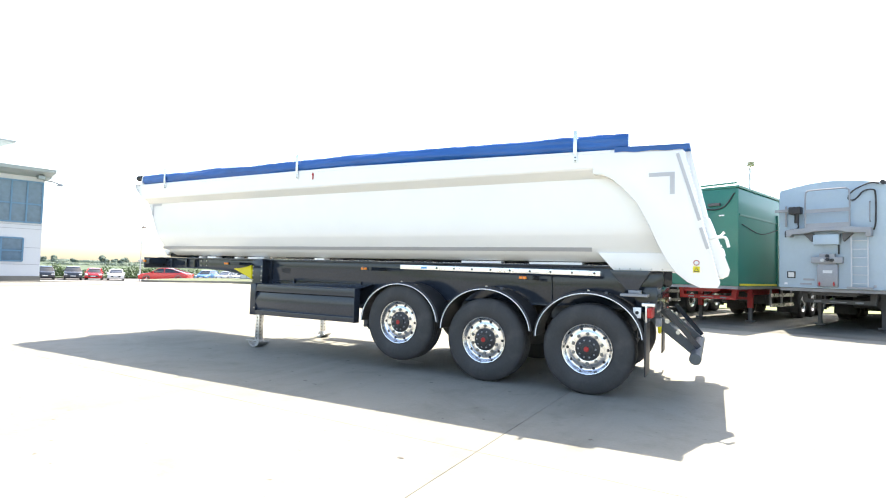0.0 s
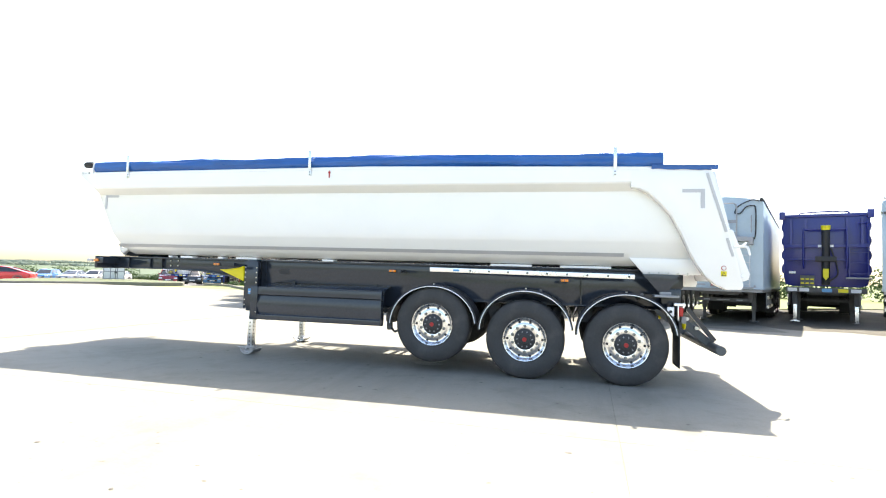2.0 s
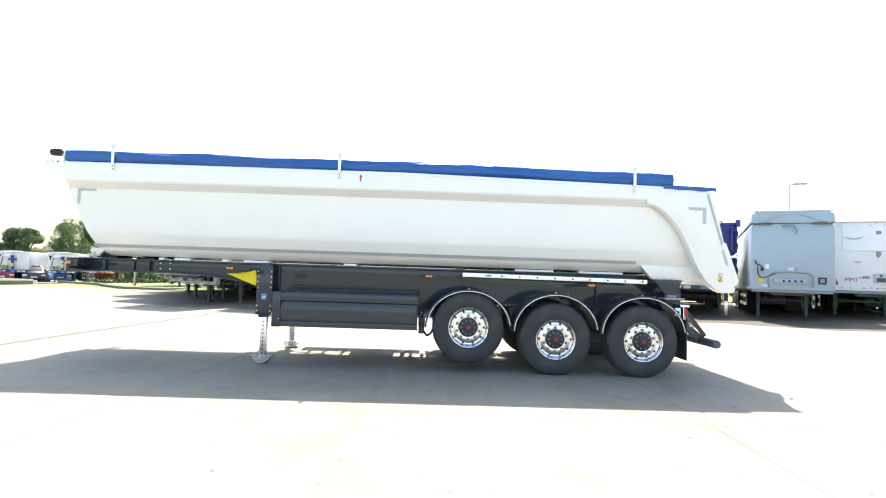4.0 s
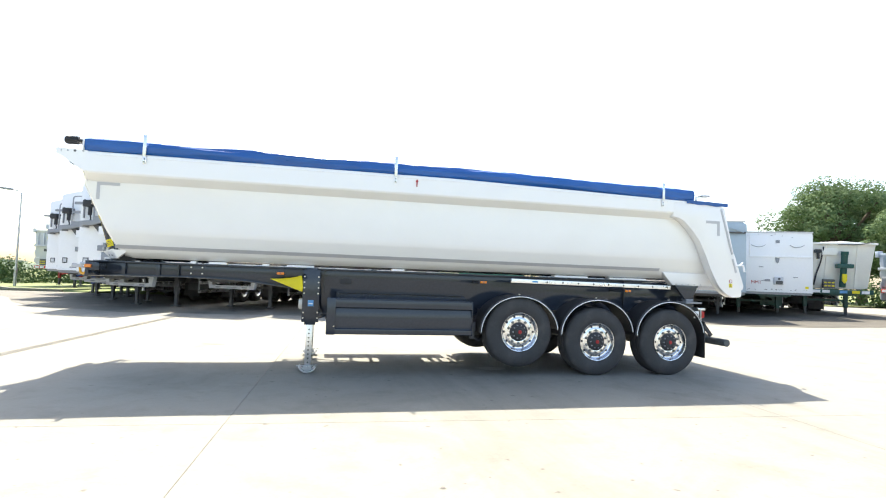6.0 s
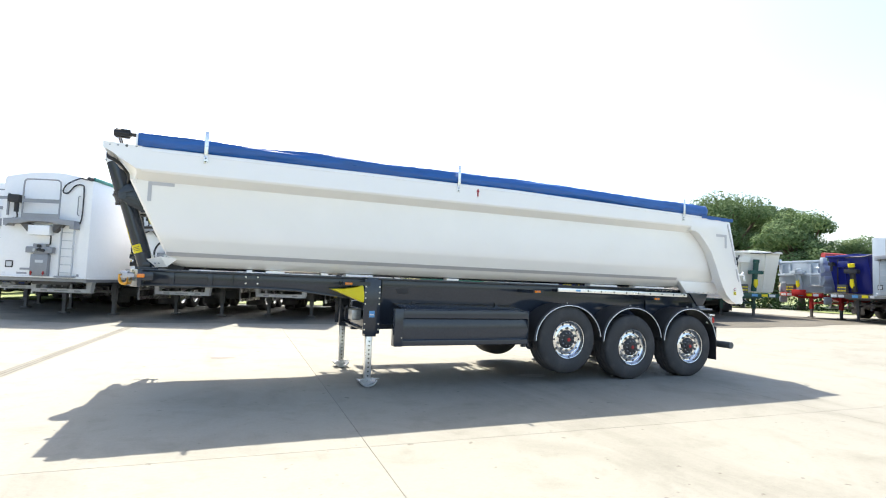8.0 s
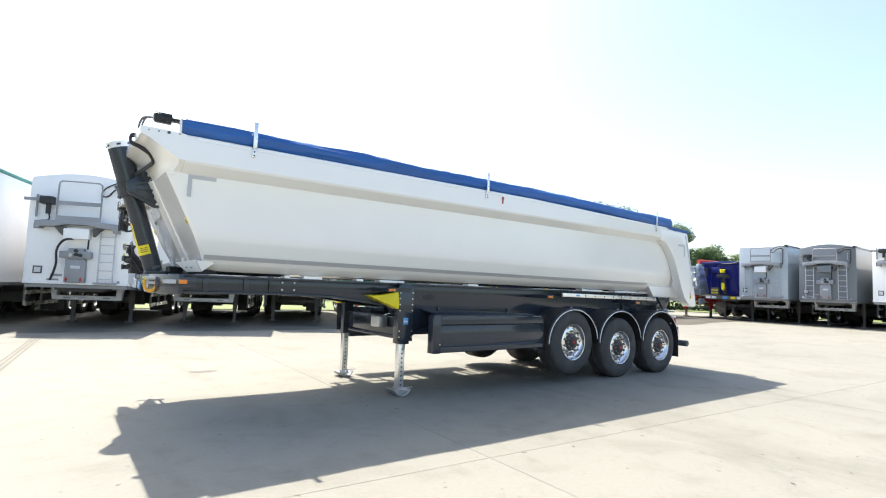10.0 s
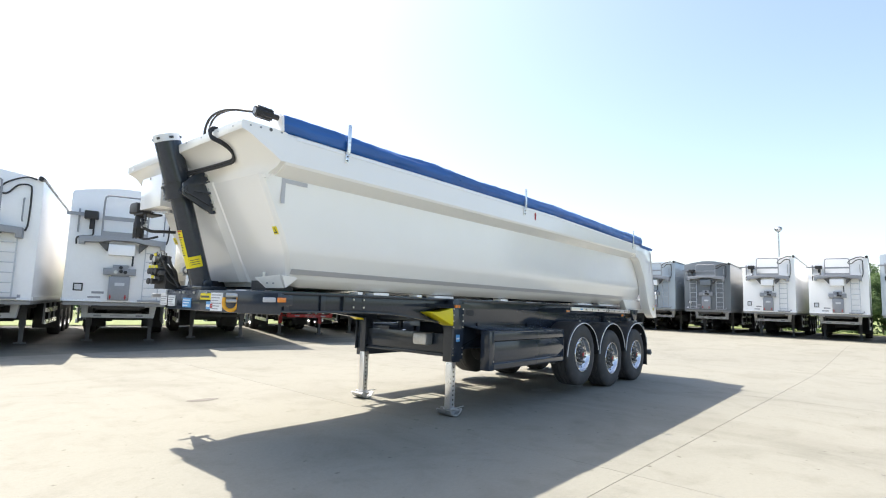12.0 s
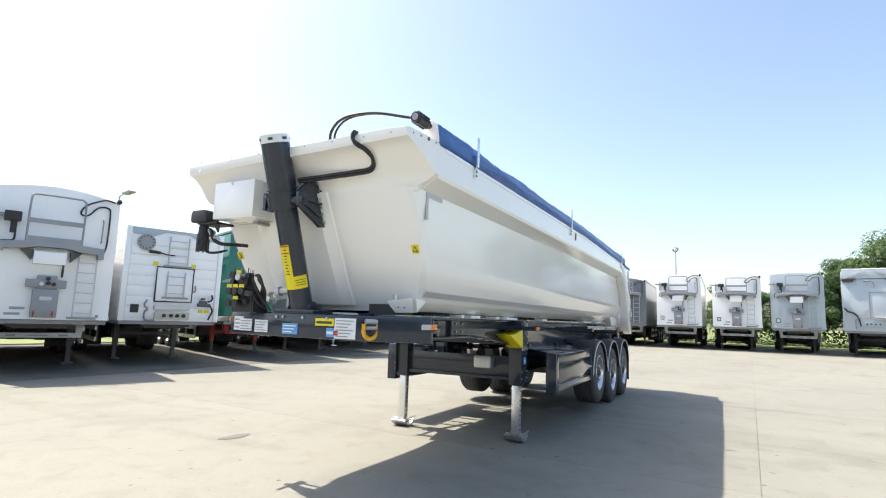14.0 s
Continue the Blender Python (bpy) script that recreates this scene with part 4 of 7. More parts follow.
AXLES = ((-3.952, 0.67), (-2.648, 0.533), (-1.335, 0.533))
done = {}
for x, z in AXLES:
    for s in (-1, 1):
        done[s] = wheel(tip, X(x), s * 1.285, z, s, done.get(s)) if s in done else wheel(tip, X(x), s * 1.285, z, s)
    part("axle", Geo().cyl((X(x), -0.95, z), (X(x), 0.95, z), 0.075, n=16), UNDER, tip)
    for s in (-1, 1):
        part("trailing_arm", Geo().beam((X(x) - 0.5, s * 0.6, 0.88), (X(x) + 0.35, s * 0.6, z - 0.06), 0.1, 0.09), UNDER, tip)
        part("air_bag", Geo().lathe([(0, 0), (0.11, 0.01), (0.13, 0.06), (0.115, 0.12), (0.13, 0.18), (0.11, 0.24), (0, 0.25)], (X(x) + 0.35, s * 0.6, 0.72), "z", 16), RUBBER, tip)
        part("hanger_bracket", Geo().prism([(X(x) - 0.62, 1.0), (X(x) - 0.38, 1.0), (X(x) - 0.44, 0.76), (X(x) - 0.56, 0.76)], "y", s * 0.52, s * 0.68), UNDER, tip)
        part("brake_chamber", Geo().lathe([(0, 0), (0.08, 0.01), (0.085, 0.1), (0.06, 0.13), (0.06, 0.24), (0, 0.25)], (X(x) + 0.12, s * 0.42, z + 0.05), "x", 16), BLACK, tip)
        # mudguard with pale piping on its outer edge
        fx, fz = X(x), 0.655 if z > 0.6 else 0.635
        g, N = Geo(), 26
        for i in range(N + 1):
            t = math.pi * (0.03 + 0.97 * i / N)
            for rr, yy in ((0.575, 0.86), (0.58, 1.285), (0.552, 1.30), (0.558, 1.27), (0.562, 0.86)):
                g.v.append((fx + (rr + 0.068) * math.cos(t), s * yy, fz + rr * math.sin(t)))
            if i:
                g.f += [(5 * i - 5 + k, 5 * i - 5 + (k + 1) % 5, 5 * i + (k + 1) % 5, 5 * i + k) for k in range(5)]
        g.f += [tuple(range(5))[::-1], tuple(range(5 * N, 5 * N + 5))]
        mg = part("mudguard", g, BLACK, tip, "black plastic mudguard with pale edge piping", smooth=40)
        arc = [(fx + 0.62 * math.cos(t), s * 1.302, fz + 0.552 * math.sin(t)) for t in [math.pi * (0.035 + 0.96 * i / 30) for i in range(31)]]
        part("edge_piping", Geo().tube(arc, 0.0065, 6, 1), WHITE2, mg)
        part("guard_bolt", Geo().cyl((X(x), s * 1.22, fz + 0.57), (X(x), s * 1.22, fz + 0.595), 0.014, n=8), BOLT, mg)
        part("guard_stay", Geo().cyl((X(x) + 0.2, s * 0.76, 1.12), (X(x) + 0.2, s * 1.2, 1.2), 0.02, n=8), UNDER, mg)
for s in (-1, 1):
    part("mudflap", Geo().box(X(-0.70), X(-0.682), s * 0.87, s * 1.29, 0.28, 0.88), BLACK, tip, "black rubber mudflap", bevel=0.004)

# rear: lamps, bumper tube on folding arms
for s in (-1, 1):
    part("rear_gusset", Geo().prism([(X(-1.12), 1.47), (X(-0.66), 1.47), (X(-0.70), 1.40), (X(-0.80), 1.235), (X(-0.92), 1.235)], "y", s * 1.04, s * 1.09), CHASSIS, tip, bevel=0.006)
DUSTY = surf("dusty grey steel tube", (0.10, 0.11, 0.115), 0.6, 0, 0.2, 2, 20, 0.1)
for s in (-1, 1):
    part("lamp_bracket", Geo().box(X(-0.70), X(-0.685), s * 0.85, s * 1.20, 0.83, 1.10).box(X(-0.74), X(-0.60), s * 1.12, s * 1.19, 1.065, 1.10), ALU, tip, bevel=0.004)
    tl = part("tail_lamp", Geo().box(X(-0.685), X(-0.63), s * 0.90, s * 1.185, 0.93, 1.05), REDL, tip, "red tail lamp cluster", bevel=0.012)
    part("lamp_edge", Geo().box(X(-0.678), X(-0.634), s * 1.1855, s * 1.205, 0.945, 1.035), REDL, tl)
    part("marker_plate", Geo().box(X(-0.83), X(-0.745), s * 1.19, s * 1.215, 0.93, 1.05), WHITE2, tip, bevel=0.004)
    part("marker_hole", Geo().cyl((X(-0.787), s * 1.215, 0.99), (X(-0.787), s * 1.219, 0.99), 0.02, n=10), BLACK, tip)
    part("step_plate", Geo().box(X(-0.98), X(-0.68), s * 0.95, s * 1.2, 1.17, 1.20).box(X(-0.9), X(-0.76), s * 1.0, s * 1.1, 1.20, 1.24), PLATE, tip, bevel=0.004)
    arm = part("bumper_arm", Geo().prism([(X(-0.80), 1.02), (X(-0.68), 1.02), (X(-0.14), 0.57), (X(-0.14), 0.49), (X(-0.22), 0.50), (X(-0.77), 0.94)], "y", s * 0.70, s * 0.76), DUSTY, tip, bevel=0.006)
    part("bumper_strut", Geo().beam((X(-0.50), s * 0.80, 1.02), (X(-0.16), s * 0.80, 0.60), 0.03, 0.06), CHASSIS, tip)
    for x, z in ((-0.5, 0.88), (-0.38, 0.76)):
        part("arm_bolt", Geo().cyl((X(x), s * 0.76, z), (X(x), s * 0.80, z), 0.025, n=8), BOLT, arm)
    part("rear_hook", Geo().tube([(X(-0.57), s * 0.93 + 0.055 * math.cos(t), 0.83 + 0.07 * math.sin(t)) for t in [math.pi + math.pi * k / 6 for k in range(7)]], 0.017, 8), YELLOW, tip, "yellow rear towing eye")
    part("hook_block", Geo().box(X(-0.61), X(-0.55), s * 0.93 - 0.06, s * 0.93 + 0.06, 0.83, 0.92), PLATE, tip)
part("rear_bumper", Geo().lathe([(0, 0), (0.055, 0), (0.062, 0.006), (0.062, 2.41), (0.055, 2.42), (0, 2.42)], (X(-0.185), -1.21, 0.52), "y", 20), DUSTY, tip, "dark grey tubular rear underrun bar")
part("rear_cross_beam", Geo().box(X(-0.85), X(-0.60), -0.9, 0.9, 0.98, 1.28), CHASSIS, tip, bevel=0.008)

# ---- tipping ram and fittings on the bulkhead ----
A, B = Vector((X(-10.01), 0.165, 1.53)), Vector((X(-10.49), 0.19, 3.055))
D = B - A


def at(t, dy=0.0, dx=0.0):
    p = A + D * t
    return (p.x + dx, p.y + dy, p.z)


ram = part("hydraulic_ram", Geo().cyl(at(0), at(0.62), 0.102, n=32).cyl(at(0.60), at(0.955), 0.124, n=32), CHASSIS, tip, "dark grey telescopic tipping ram")
part("ram_collar", Geo().cyl(at(0.612), at(0.672), 0.146, n=28).cyl(at(0.598), at(0.612), 0.158, n=28).cyl(at(0.672), at(0.686), 0.158, n=28).cyl(at(0.700), at(0.707), 0.138, n=28), CHASSIS, ram, "dark steel clamp collar", smooth=30)
cap = part("ram_cap", Geo().cyl(at(0.955), at(1.0), 0.127, n=32), STICKER, ram, "white cap band on the ram")
side = D.cross(Vector((0, 1, 0))).normalized()
for k in range(7):
    t = math.radians(-110 + 55 * k)
    u = Vector((0, 1, 0))
    c = A + D * 0.977 + (u * math.cos(t) + side * math.sin(t)) * 0.128
    q = c + (u * -math.sin(t) + side * math.cos(t)) * 0.04
    part("cap_print", Geo().beam(c, q, 0.004, 0.022, up=(u * math.cos(t) + side * math.sin(t)).cross(q - c)), INK, cap)
# yellow label wrapped on the ram: a strip and a block, with print bars
def wrap(t0, t1, a0, a1, rad, n=8):
    g = Geo()
    u, dn = Vector((0, 1, 0)), D.normalized()
    v = dn.cross(u).normalized()
    u = v.cross(dn).normalized()
    for i in range(n + 1):
        q = math.radians(a0 + (a1 - a0) * i / n)
        o = (u * math.cos(q) + v * math.sin(q)) * rad
        g.v += [A + D * t0 + o, A + D * t1 + o]
        if i:
            g.f.append((2 * i - 2, 2 * i, 2 * i + 1, 2 * i - 1))
    return g


part("yellow_label", wrap(0.15, 0.40, 22, 118, 0.1035), YELLOW, ram, "yellow instruction label with dark print")
part("yellow_label", wrap(0.15, 0.222, 118.5, 188, 0.1035), YELLOW, ram, "yellow instruction label with dark print")
for k in range(9):
    part("print_bar", wrap(0.235 + 0.017 * k, 0.241 + 0.017 * k, 80 + (k * 5) % 9, 104 - (k * 3) % 8, 0.1045), INK, ram)
part("print_bar", wrap(0.390, 0.397, 24, 116, 0.1045), REDL, ram)
part("print_bar", wrap(0.352, 0.357, 60, 116, 0.1045), REDL, ram)
for k in range(3):
    part("print_bar", wrap(0.170 + 0.014 * k, 0.174 + 0.014 * k, 125, 175, 0.1045), INK, ram)
# fan-shaped cradles from the ram clamp to the bulkhead
for y0, y1, yb in ((-0.055, -0.015, -0.078),):
    cr = part("ram_cradle", Geo().prism([(X(-10.38), 2.445), (X(-10.39), 2.56), (X(-10.235), 2.72), (X(-10.15), 2.72), (X(-10.02), 2.305), (X(-10.09), 2.295)], "y", y0, y1), CHASSIS, tip, "dark steel ram cradle gusset", bevel=0.006)
    for k in range(6):
        z = 2.345 + 0.066 * k
        x = -10.068 - 0.331 * (z - 2.351)
        part("cradle_bolt", Geo().cyl((X(x), y0, z), (X(x), yb, z), 0.016, n=8), BOLT, cr)
    for k in range(3):
        part("cradle_rib", Geo().beam((X(-10.36), (y0 + yb) / 2, 2.475 + 0.025 * k), (X(-10.12), (y0 + yb) / 2, 2.38 + 0.12 * k), 0.03, 0.018), CHASSIS, cr)
part("ram_clamp", Geo().cyl((X(-10.336), -0.075, 2.498), (X(-10.336), 0.36, 2.498), 0.048, n=18).cyl((X(-10.336), -0.085, 2.498), (X(-10.336), -0.075, 2.498), 0.022, n=12).box(X(-10.40), X(-10.27), 0.325, 0.355, 2.42, 2.57), CHASSIS, tip)
part("ram_foot", Geo().box(X(-10.13), X(-9.86), -0.06, 0.40, 1.52, 1.56).cyl((X(-10.01), 0.04, 1.585), (X(-10.01), 0.31, 1.585), 0.05), CHASSIS, tip, bevel=0.006)
# white valve box and black units on the far side of the ram
part("white_cover_box", Geo().box(X(-10.36), X(-10.02), 0.525, 1.055, 2.385, 2.735), WHITE, tip, "white painted steel cover box", bevel=0.012)
part("box_bolt", Geo().cyl((X(-10.36), 0.82, 2.715), (X(-10.37), 0.82, 2.715), 0.012, n=8), BOLT, tip)
part("box_lip", Geo().box(X(-10.22), X(-10.05), 0.60, 0.66, 2.345, 2.372), PLATE, tip)
bb = part("tarp_drive_unit", Geo().prism([(1.16, 2.375), (1.16, 2.47), (1.19, 2.495), (1.36, 2.495), (1.385, 2.47), (1.385, 2.385), (1.37, 2.375)], "x", X(-10.35), X(-10.19)), BLACK, tip, "black tarpaulin drive unit on a bracket", bevel=0.012)
part("drive_bracket", Geo().box(X(-10.33), X(-10.12), 1.03, 1.30, 2.352, 2.373).prism([(1.03, 2.352), (1.10, 2.352), (1.05, 2.27), (1.03, 2.27)], "x", X(-10.30), X(-10.285)), BLACK, bb, bevel=0.004)
part("drive_body", Geo().lathe([(0, 0), (0.05, 0), (0.056, 0.012), (0.056, 0.05), (0.050, 0.056), (0.050, 0.10), (0.056, 0.106), (0.056, 0.17), (0.050, 0.18), (0.050, 0.22), (0.044, 0.25), (0, 0.25)], (X(-10.27), 1.275, 2.10), "z", 20), BLACK, bb)
for k in range(8):
    q = 2 * math.pi * k / 8
    part("drive_fin", Geo().box(X(-10.27) + 0.052 * math.cos(q) - 0.006, X(-10.27) + 0.052 * math.cos(q) + 0.006, 1.275 + 0.052 * math.sin(q) - 0.006, 1.275 + 0.052 * math.sin(q) + 0.006, 2.09, 2.26), BLACK, bb)
part("drive_gland", Geo().cyl((X(-10.27), 1.19, 2.30), (X(-10.26), 1.13, 2.27), 0.026, 0.02, n=12).cyl((X(-10.27), 1.17, 2.22), (X(-10.27), 1.10, 2.23), 0.018, n=10), STEEL, bb)
part("drive_cable", Geo().tube([(X(-10.27), 1.20, 2.31), (X(-10.28), 1.15, 2.29), (X(-10.28), 1.13, 2.23), (X(-10.25), 1.11, 2.19), (X(-10.20), 1.07, 2.17), (X(-10.10), 1.02, 2.175), (X(-9.98), 0.98, 2.18)], 0.018, 10), BLACK, bb)
part("drive_cable", Geo().tube([(X(-10.25), 1.24, 2.10), (X(-10.24), 1.20, 2.085), (X(-10.2), 1.15, 2.09), (X(-10.12), 1.10, 2.12)], 0.012, 8), BLACK, bb)
# valve and coupling panel
vp = part("coupling_panel", Geo().prism([(0.60, 1.52), (0.86, 1.52), (0.88, 1.86), (0.62, 1.88)], "x", X(-10.21), X(-10.19)), BLACK, tip, "dark panel of air and electric couplings with yellow tags", bevel=0.004)
part("panel_side", Geo().prism([(X(-10.21), 1.52), (X(-10.02), 1.52), (X(-10.13), 1.70), (X(-10.20), 1.78)], "y", 0.585, 0.60), BLACK, vp)
rnd = random.Random(44)
for k in range(9):
    y, z = 0.62 + 0.03 * k, 1.86 + 0.012 * (k % 3)
    part("cable_pin", Geo().cyl((X(-10.21), y, z - 0.02), (X(-10.21), y, z + 0.045), 0.005, n=6), STEEL if k % 2 else BLACK, vp)
for k in range(7):
    y, z, d = 0.625 + 0.036 * k, 1.545 + 0.05 * rnd.random() + (0.22 if k % 2 else 0.1), 0.03 + 0.04 * rnd.random()
    part("valve_block", Geo().box(X(-10.21 - d), X(-10.21), y - 0.022, y + 0.022, z, z + 0.05).cyl((X(-10.21 - d), y, z + 0.025), (X(-10.225 - d), y, z + 0.025), 0.014, n=8), BLACK if k % 3 else UNDER, vp, bevel=0.004)
part("suzi_hose", Geo().tube([(X(-10.22), 0.60, 1.80), (X(-10.26), 0.56, 1.82), (X(-10.25), 0.53, 1.76), (X(-10.19), 0.54, 1.68), (X(-10.14), 0.50, 1.60), (X(-10.12), 0.46, 1.54)], 0.011, 8).tube([(X(-10.20), 0.62, 1.70), (X(-10.22), 0.57, 1.66), (X(-10.18), 0.55, 1.60), (X(-10.10), 0.52, 1.55)], 0.010, 8), BLACK, vp)
for k, (y, z) in enumerate([(0.83, 1.60), (0.74, 1.60), (0.83, 1.71), (0.75, 1.71), (0.67, 1.71), (0.72, 1.84), (0.80, 1.86)]):
    part("coupling", Geo().cyl((X(-10.22), y, z), (X(-10.28), y, z), 0.03, 0.026, n=12).cyl((X(-10.28), y, z), (X(-10.295), y, z), 0.034, n=12), BLACK if k != 5 else STEEL, vp)
    if k not in (0, 6):
        part("coupling_tag", Geo().box(X(-10.285), X(-10.28), y - 0.03, y + 0.03, z + 0.03, z + 0.062), YELLOW, vp)
for y, z in ((0.66, 1.62), (0.64, 1.86), (0.66, 1.79), (0.84, 1.80)):
    part("panel_valve", Geo().box(X(-10.25), X(-10.22), y - 0.02, y + 0.025, z - 0.02, z + 0.02), BLACK, vp)
part("coupling_lever", Geo().tube([(X(-10.2), 0.88, 1.82), (X(-10.22), 0.95, 1.81), (X(-10.23), 0.985, 1.80)], 0.012, 8), PLATE, vp)
for k in range(3):
    part("coil_hose", Geo().tube([(X(-10.19), 0.60 - 0.02 * k, 1.86), (X(-10.22), 0.52, 1.85 - 0.02 * k), (X(-10.2), 0.49, 1.76), (X(-10.14), 0.52 + 0.02 * k, 1.70), (X(-10.08), 0.58, 1.56)], 0.014, 8), BLACK, vp)
part("ram_valve", Geo().cyl((X(-10.08), 0.24, 1.74), (X(-10.10), 0.36, 1.72), 0.032).cyl((X(-10.10), 0.36, 1.72), (X(-10.105), 0.40, 1.715), 0.046).cyl((X(-10.06), 0.3, 1.72), (X(-10.06), 0.3, 1.58), 0.018), STEEL, ram)
part("ram_hose", Geo().tube([(X(-10.105), 0.40, 1.71), (X(-10.08), 0.50, 1.71), (X(-10.0), 0.62, 1.69)], 0.014, 8), STEEL, ram)
part("valve_bracket", Geo().prism([(0.34, 1.52), (0.56, 1.52), (0.50, 1.64), (0.36, 1.66)], "x", X(-10.0), X(-9.98)), PLATE, tip)
# cables over the lip
def hose(pts, r=0.018):
    h = part("cable_hose", Geo().tube(pts, r, 10, 6), BLACK, tip, "black cable hose", smooth=60)
    return h


for k, r in ((0, 0.015), (1, 0.012)):
    d = 0.026 * k
    hose([(X(x), y - 0.5 * d, z - d) for x, y, z in ((-10.37, -0.62, 3.005), (-10.43, -0.625, 2.99), (-10.435, -0.64, 2.915), (-10.36, -0.695, 2.87), (-10.27, -0.715, 2.81), (-10.22, -0.665, 2.745), (-10.22, -0.52, 2.73), (-10.25, -0.25, 2.715), (-10.30, 0.05, 2.695))], r)
    hose([(X(x) + d, y - d, z) for x, y, z in ((-10.34, -0.31, 2.985), (-10.345, -0.33, 3.07), (-10.35, -0.41, 3.145), (-10.35, -0.55, 3.175), (-10.34, -0.78, 3.16), (-10.28, -1.06, 3.10))], r * 0.8)

# ---- parked trailers round the yard ----
GREYBLUE = surf("grey-blue trailer paint", (0.37, 0.465, 0.54), 0.35, 0, 0.05, 0.7, 12, 0.03, (0.30, 0.37, 0.43), 0.3, coat=0.2)
SILVER = surf("silver-blue trailer paint", (0.42, 0.48, 0.53), 0.35, 0.1, 0.05, 0.7, 12, 0.03, (0.33, 0.37, 0.41), 0.3, coat=0.2)
MIDGREY = surf("mid grey trailer paint", (0.16, 0.18, 0.20), 0.35, 0, 0.06, 0.7, 12, 0.03, coat=0.2)
GREEN = surf("green trailer paint", (0.01, 0.16, 0.115), 0.35, 0, 0.08, 0.7, 12, 0.03, coat=0.3)
DEEPBLUE = surf("deep blue trailer paint", (0.008, 0.015, 0.175), 0.3, 0, 0.1, 0.7, 12, 0.03, coat=0.3)
GREENP = surf("green chassis paint", (0.01, 0.075, 0.06), 0.4, 0, 0.1, 1, 20, 0.04)
BLUEP = surf("blue chassis paint", (0.015, 0.05, 0.24), 0.4, 0, 0.1, 1, 20, 0.04)
TEAL = surf("teal cover sheet", (0.03, 0.22, 0.20), 0.5, 0, 0.15, 2, 15, 0.2)
REDTARP = surf("red cover sheet", (0.40, 0.035, 0.03), 0.5, 0, 0.15, 2, 15, 0.2)
GREYLIGHT = surf("light grey bumper paint", (0.60, 0.61, 0.62), 0.45, 0, 0.08, 1, 20, 0.04)
FIT = {}


def arch(w, z0, z1, rise, r=0.10, n=10):
    """Outline of a box body seen from the front: rounded shoulders, slightly arched roof."""
    h = w / 2
    return [(-h, z0), (h, z0), (h, z1 - r), (h - r * 0.3, z1)] + [(h - r * 0.3 - (w - 0.6 * r) * i / n, z1 + rise * math.sin(math.pi * i / n)) for i in range(1, n)] + [(-h + r * 0.3, z1), (-h, z1 - r)]


def running_gear(t, chassis, length=10.6, legs=2.4, guard=True):
    """Chassis, landing legs, three axles and underrun parts of a parked semi-trailer; its front end lies at y = 0."""
    for s in (-1, 1):
        part("chassis_rail", Geo().prism([(0.35, 1.16), (length - 0.3, 1.16), (length - 0.3, 0.92), (3.2, 0.86), (2.5, 1.0), (0.35, 1.02)], "x", s * 0.52, s * 0.62), chassis, t)
        leg = part("landing_leg", Geo().box(s * 0.80 - 0.07, s * 0.80 + 0.07, legs - 0.07, legs + 0.07, 0.45, 1.12), chassis, t)
        part("leg_shaft", Geo().box(s * 0.80 - 0.05, s * 0.80 + 0.05, legs - 0.05, legs + 0.05, 0.04, 0.47), UNDER, leg)
        part("leg_foot", Geo().box(s * 0.80 - 0.13, s * 0.80 + 0.13, legs - 0.11, legs + 0.11, 0.0, 0.05), UNDER, leg)
        part("leg_brace", Geo().beam((s * 0.8, legs, 0.62), (s * 0.6, legs + 0.9, 1.0), 0.05, 0.05), chassis, leg)
        if guard:
            gd = part("side_guard", Geo().box(s * 1.17, s * 1.21, 3.2, 5.6, 0.82, 0.94).box(s * 1.17, s * 1.21, 3.2, 5.6, 0.48, 0.60), ALU, t)
            for y in (3.25, 4.4, 5.5):
                part("guard_post", Geo().box(s * 1.12, s * 1.17, y - 0.03, y + 0.03, 0.48, 1.10), PLATE, gd)
    part("cross_brace", Geo().box(-0.8, 0.8, legs - 0.03, legs + 0.03, 0.72, 0.80), chassis, t)
    for y in (0.45, 2.9, 4.5, 6.0, length - 0.5):
        part("cross_member", Geo().box(-0.52, 0.52, y - 0.05, y + 0.05, 0.98, 1.14), chassis, t)
    part("rear_underrun", Geo().box(-1.2, 1.2, length - 0.35, length - 0.22, 0.46, 0.60), chassis, t)
    part("rear_board", Geo().box(-1.25, 1.25, length - 0.22, length - 0.18, 0.28, 1.06), UNDER, t)
    for s in (-1, 1):
        for y in (length - 4.62, length - 0.5):
            part("mudflap", Geo().box(s * 0.55, s * 1.24, y - 0.01, y + 0.01, 0.22, 1.06), RUBBER, t)
    part("spare_wheel_carrier", Geo().box(-0.52, 0.52, length - 5.4, length - 4.9, 0.55, 0.92), UNDER, t, bevel=0.02)
    part("tool_locker", Geo().box(-0.45, 0.45, 5.0, 5.9, 0.5, 0.92), UNDER, t, bevel=0.02)
    for s in (-1, 1):
        part("mudguard_strip", Geo().box(s * 0.82, s * 1.24, length - 4.55, length - 0.55, 1.10, 1.13), UNDER, t)
    for k, y in enumerate((length - 3.95, length - 2.65, length - 1.35)):
        part("axle", Geo().cyl((-0.95, y, 0.5), (0.95, y, 0.5), 0.07, n=10), UNDER, t)
        for s in (-1, 1):
            w = wheel_x(t, s * 1.24, y, s)


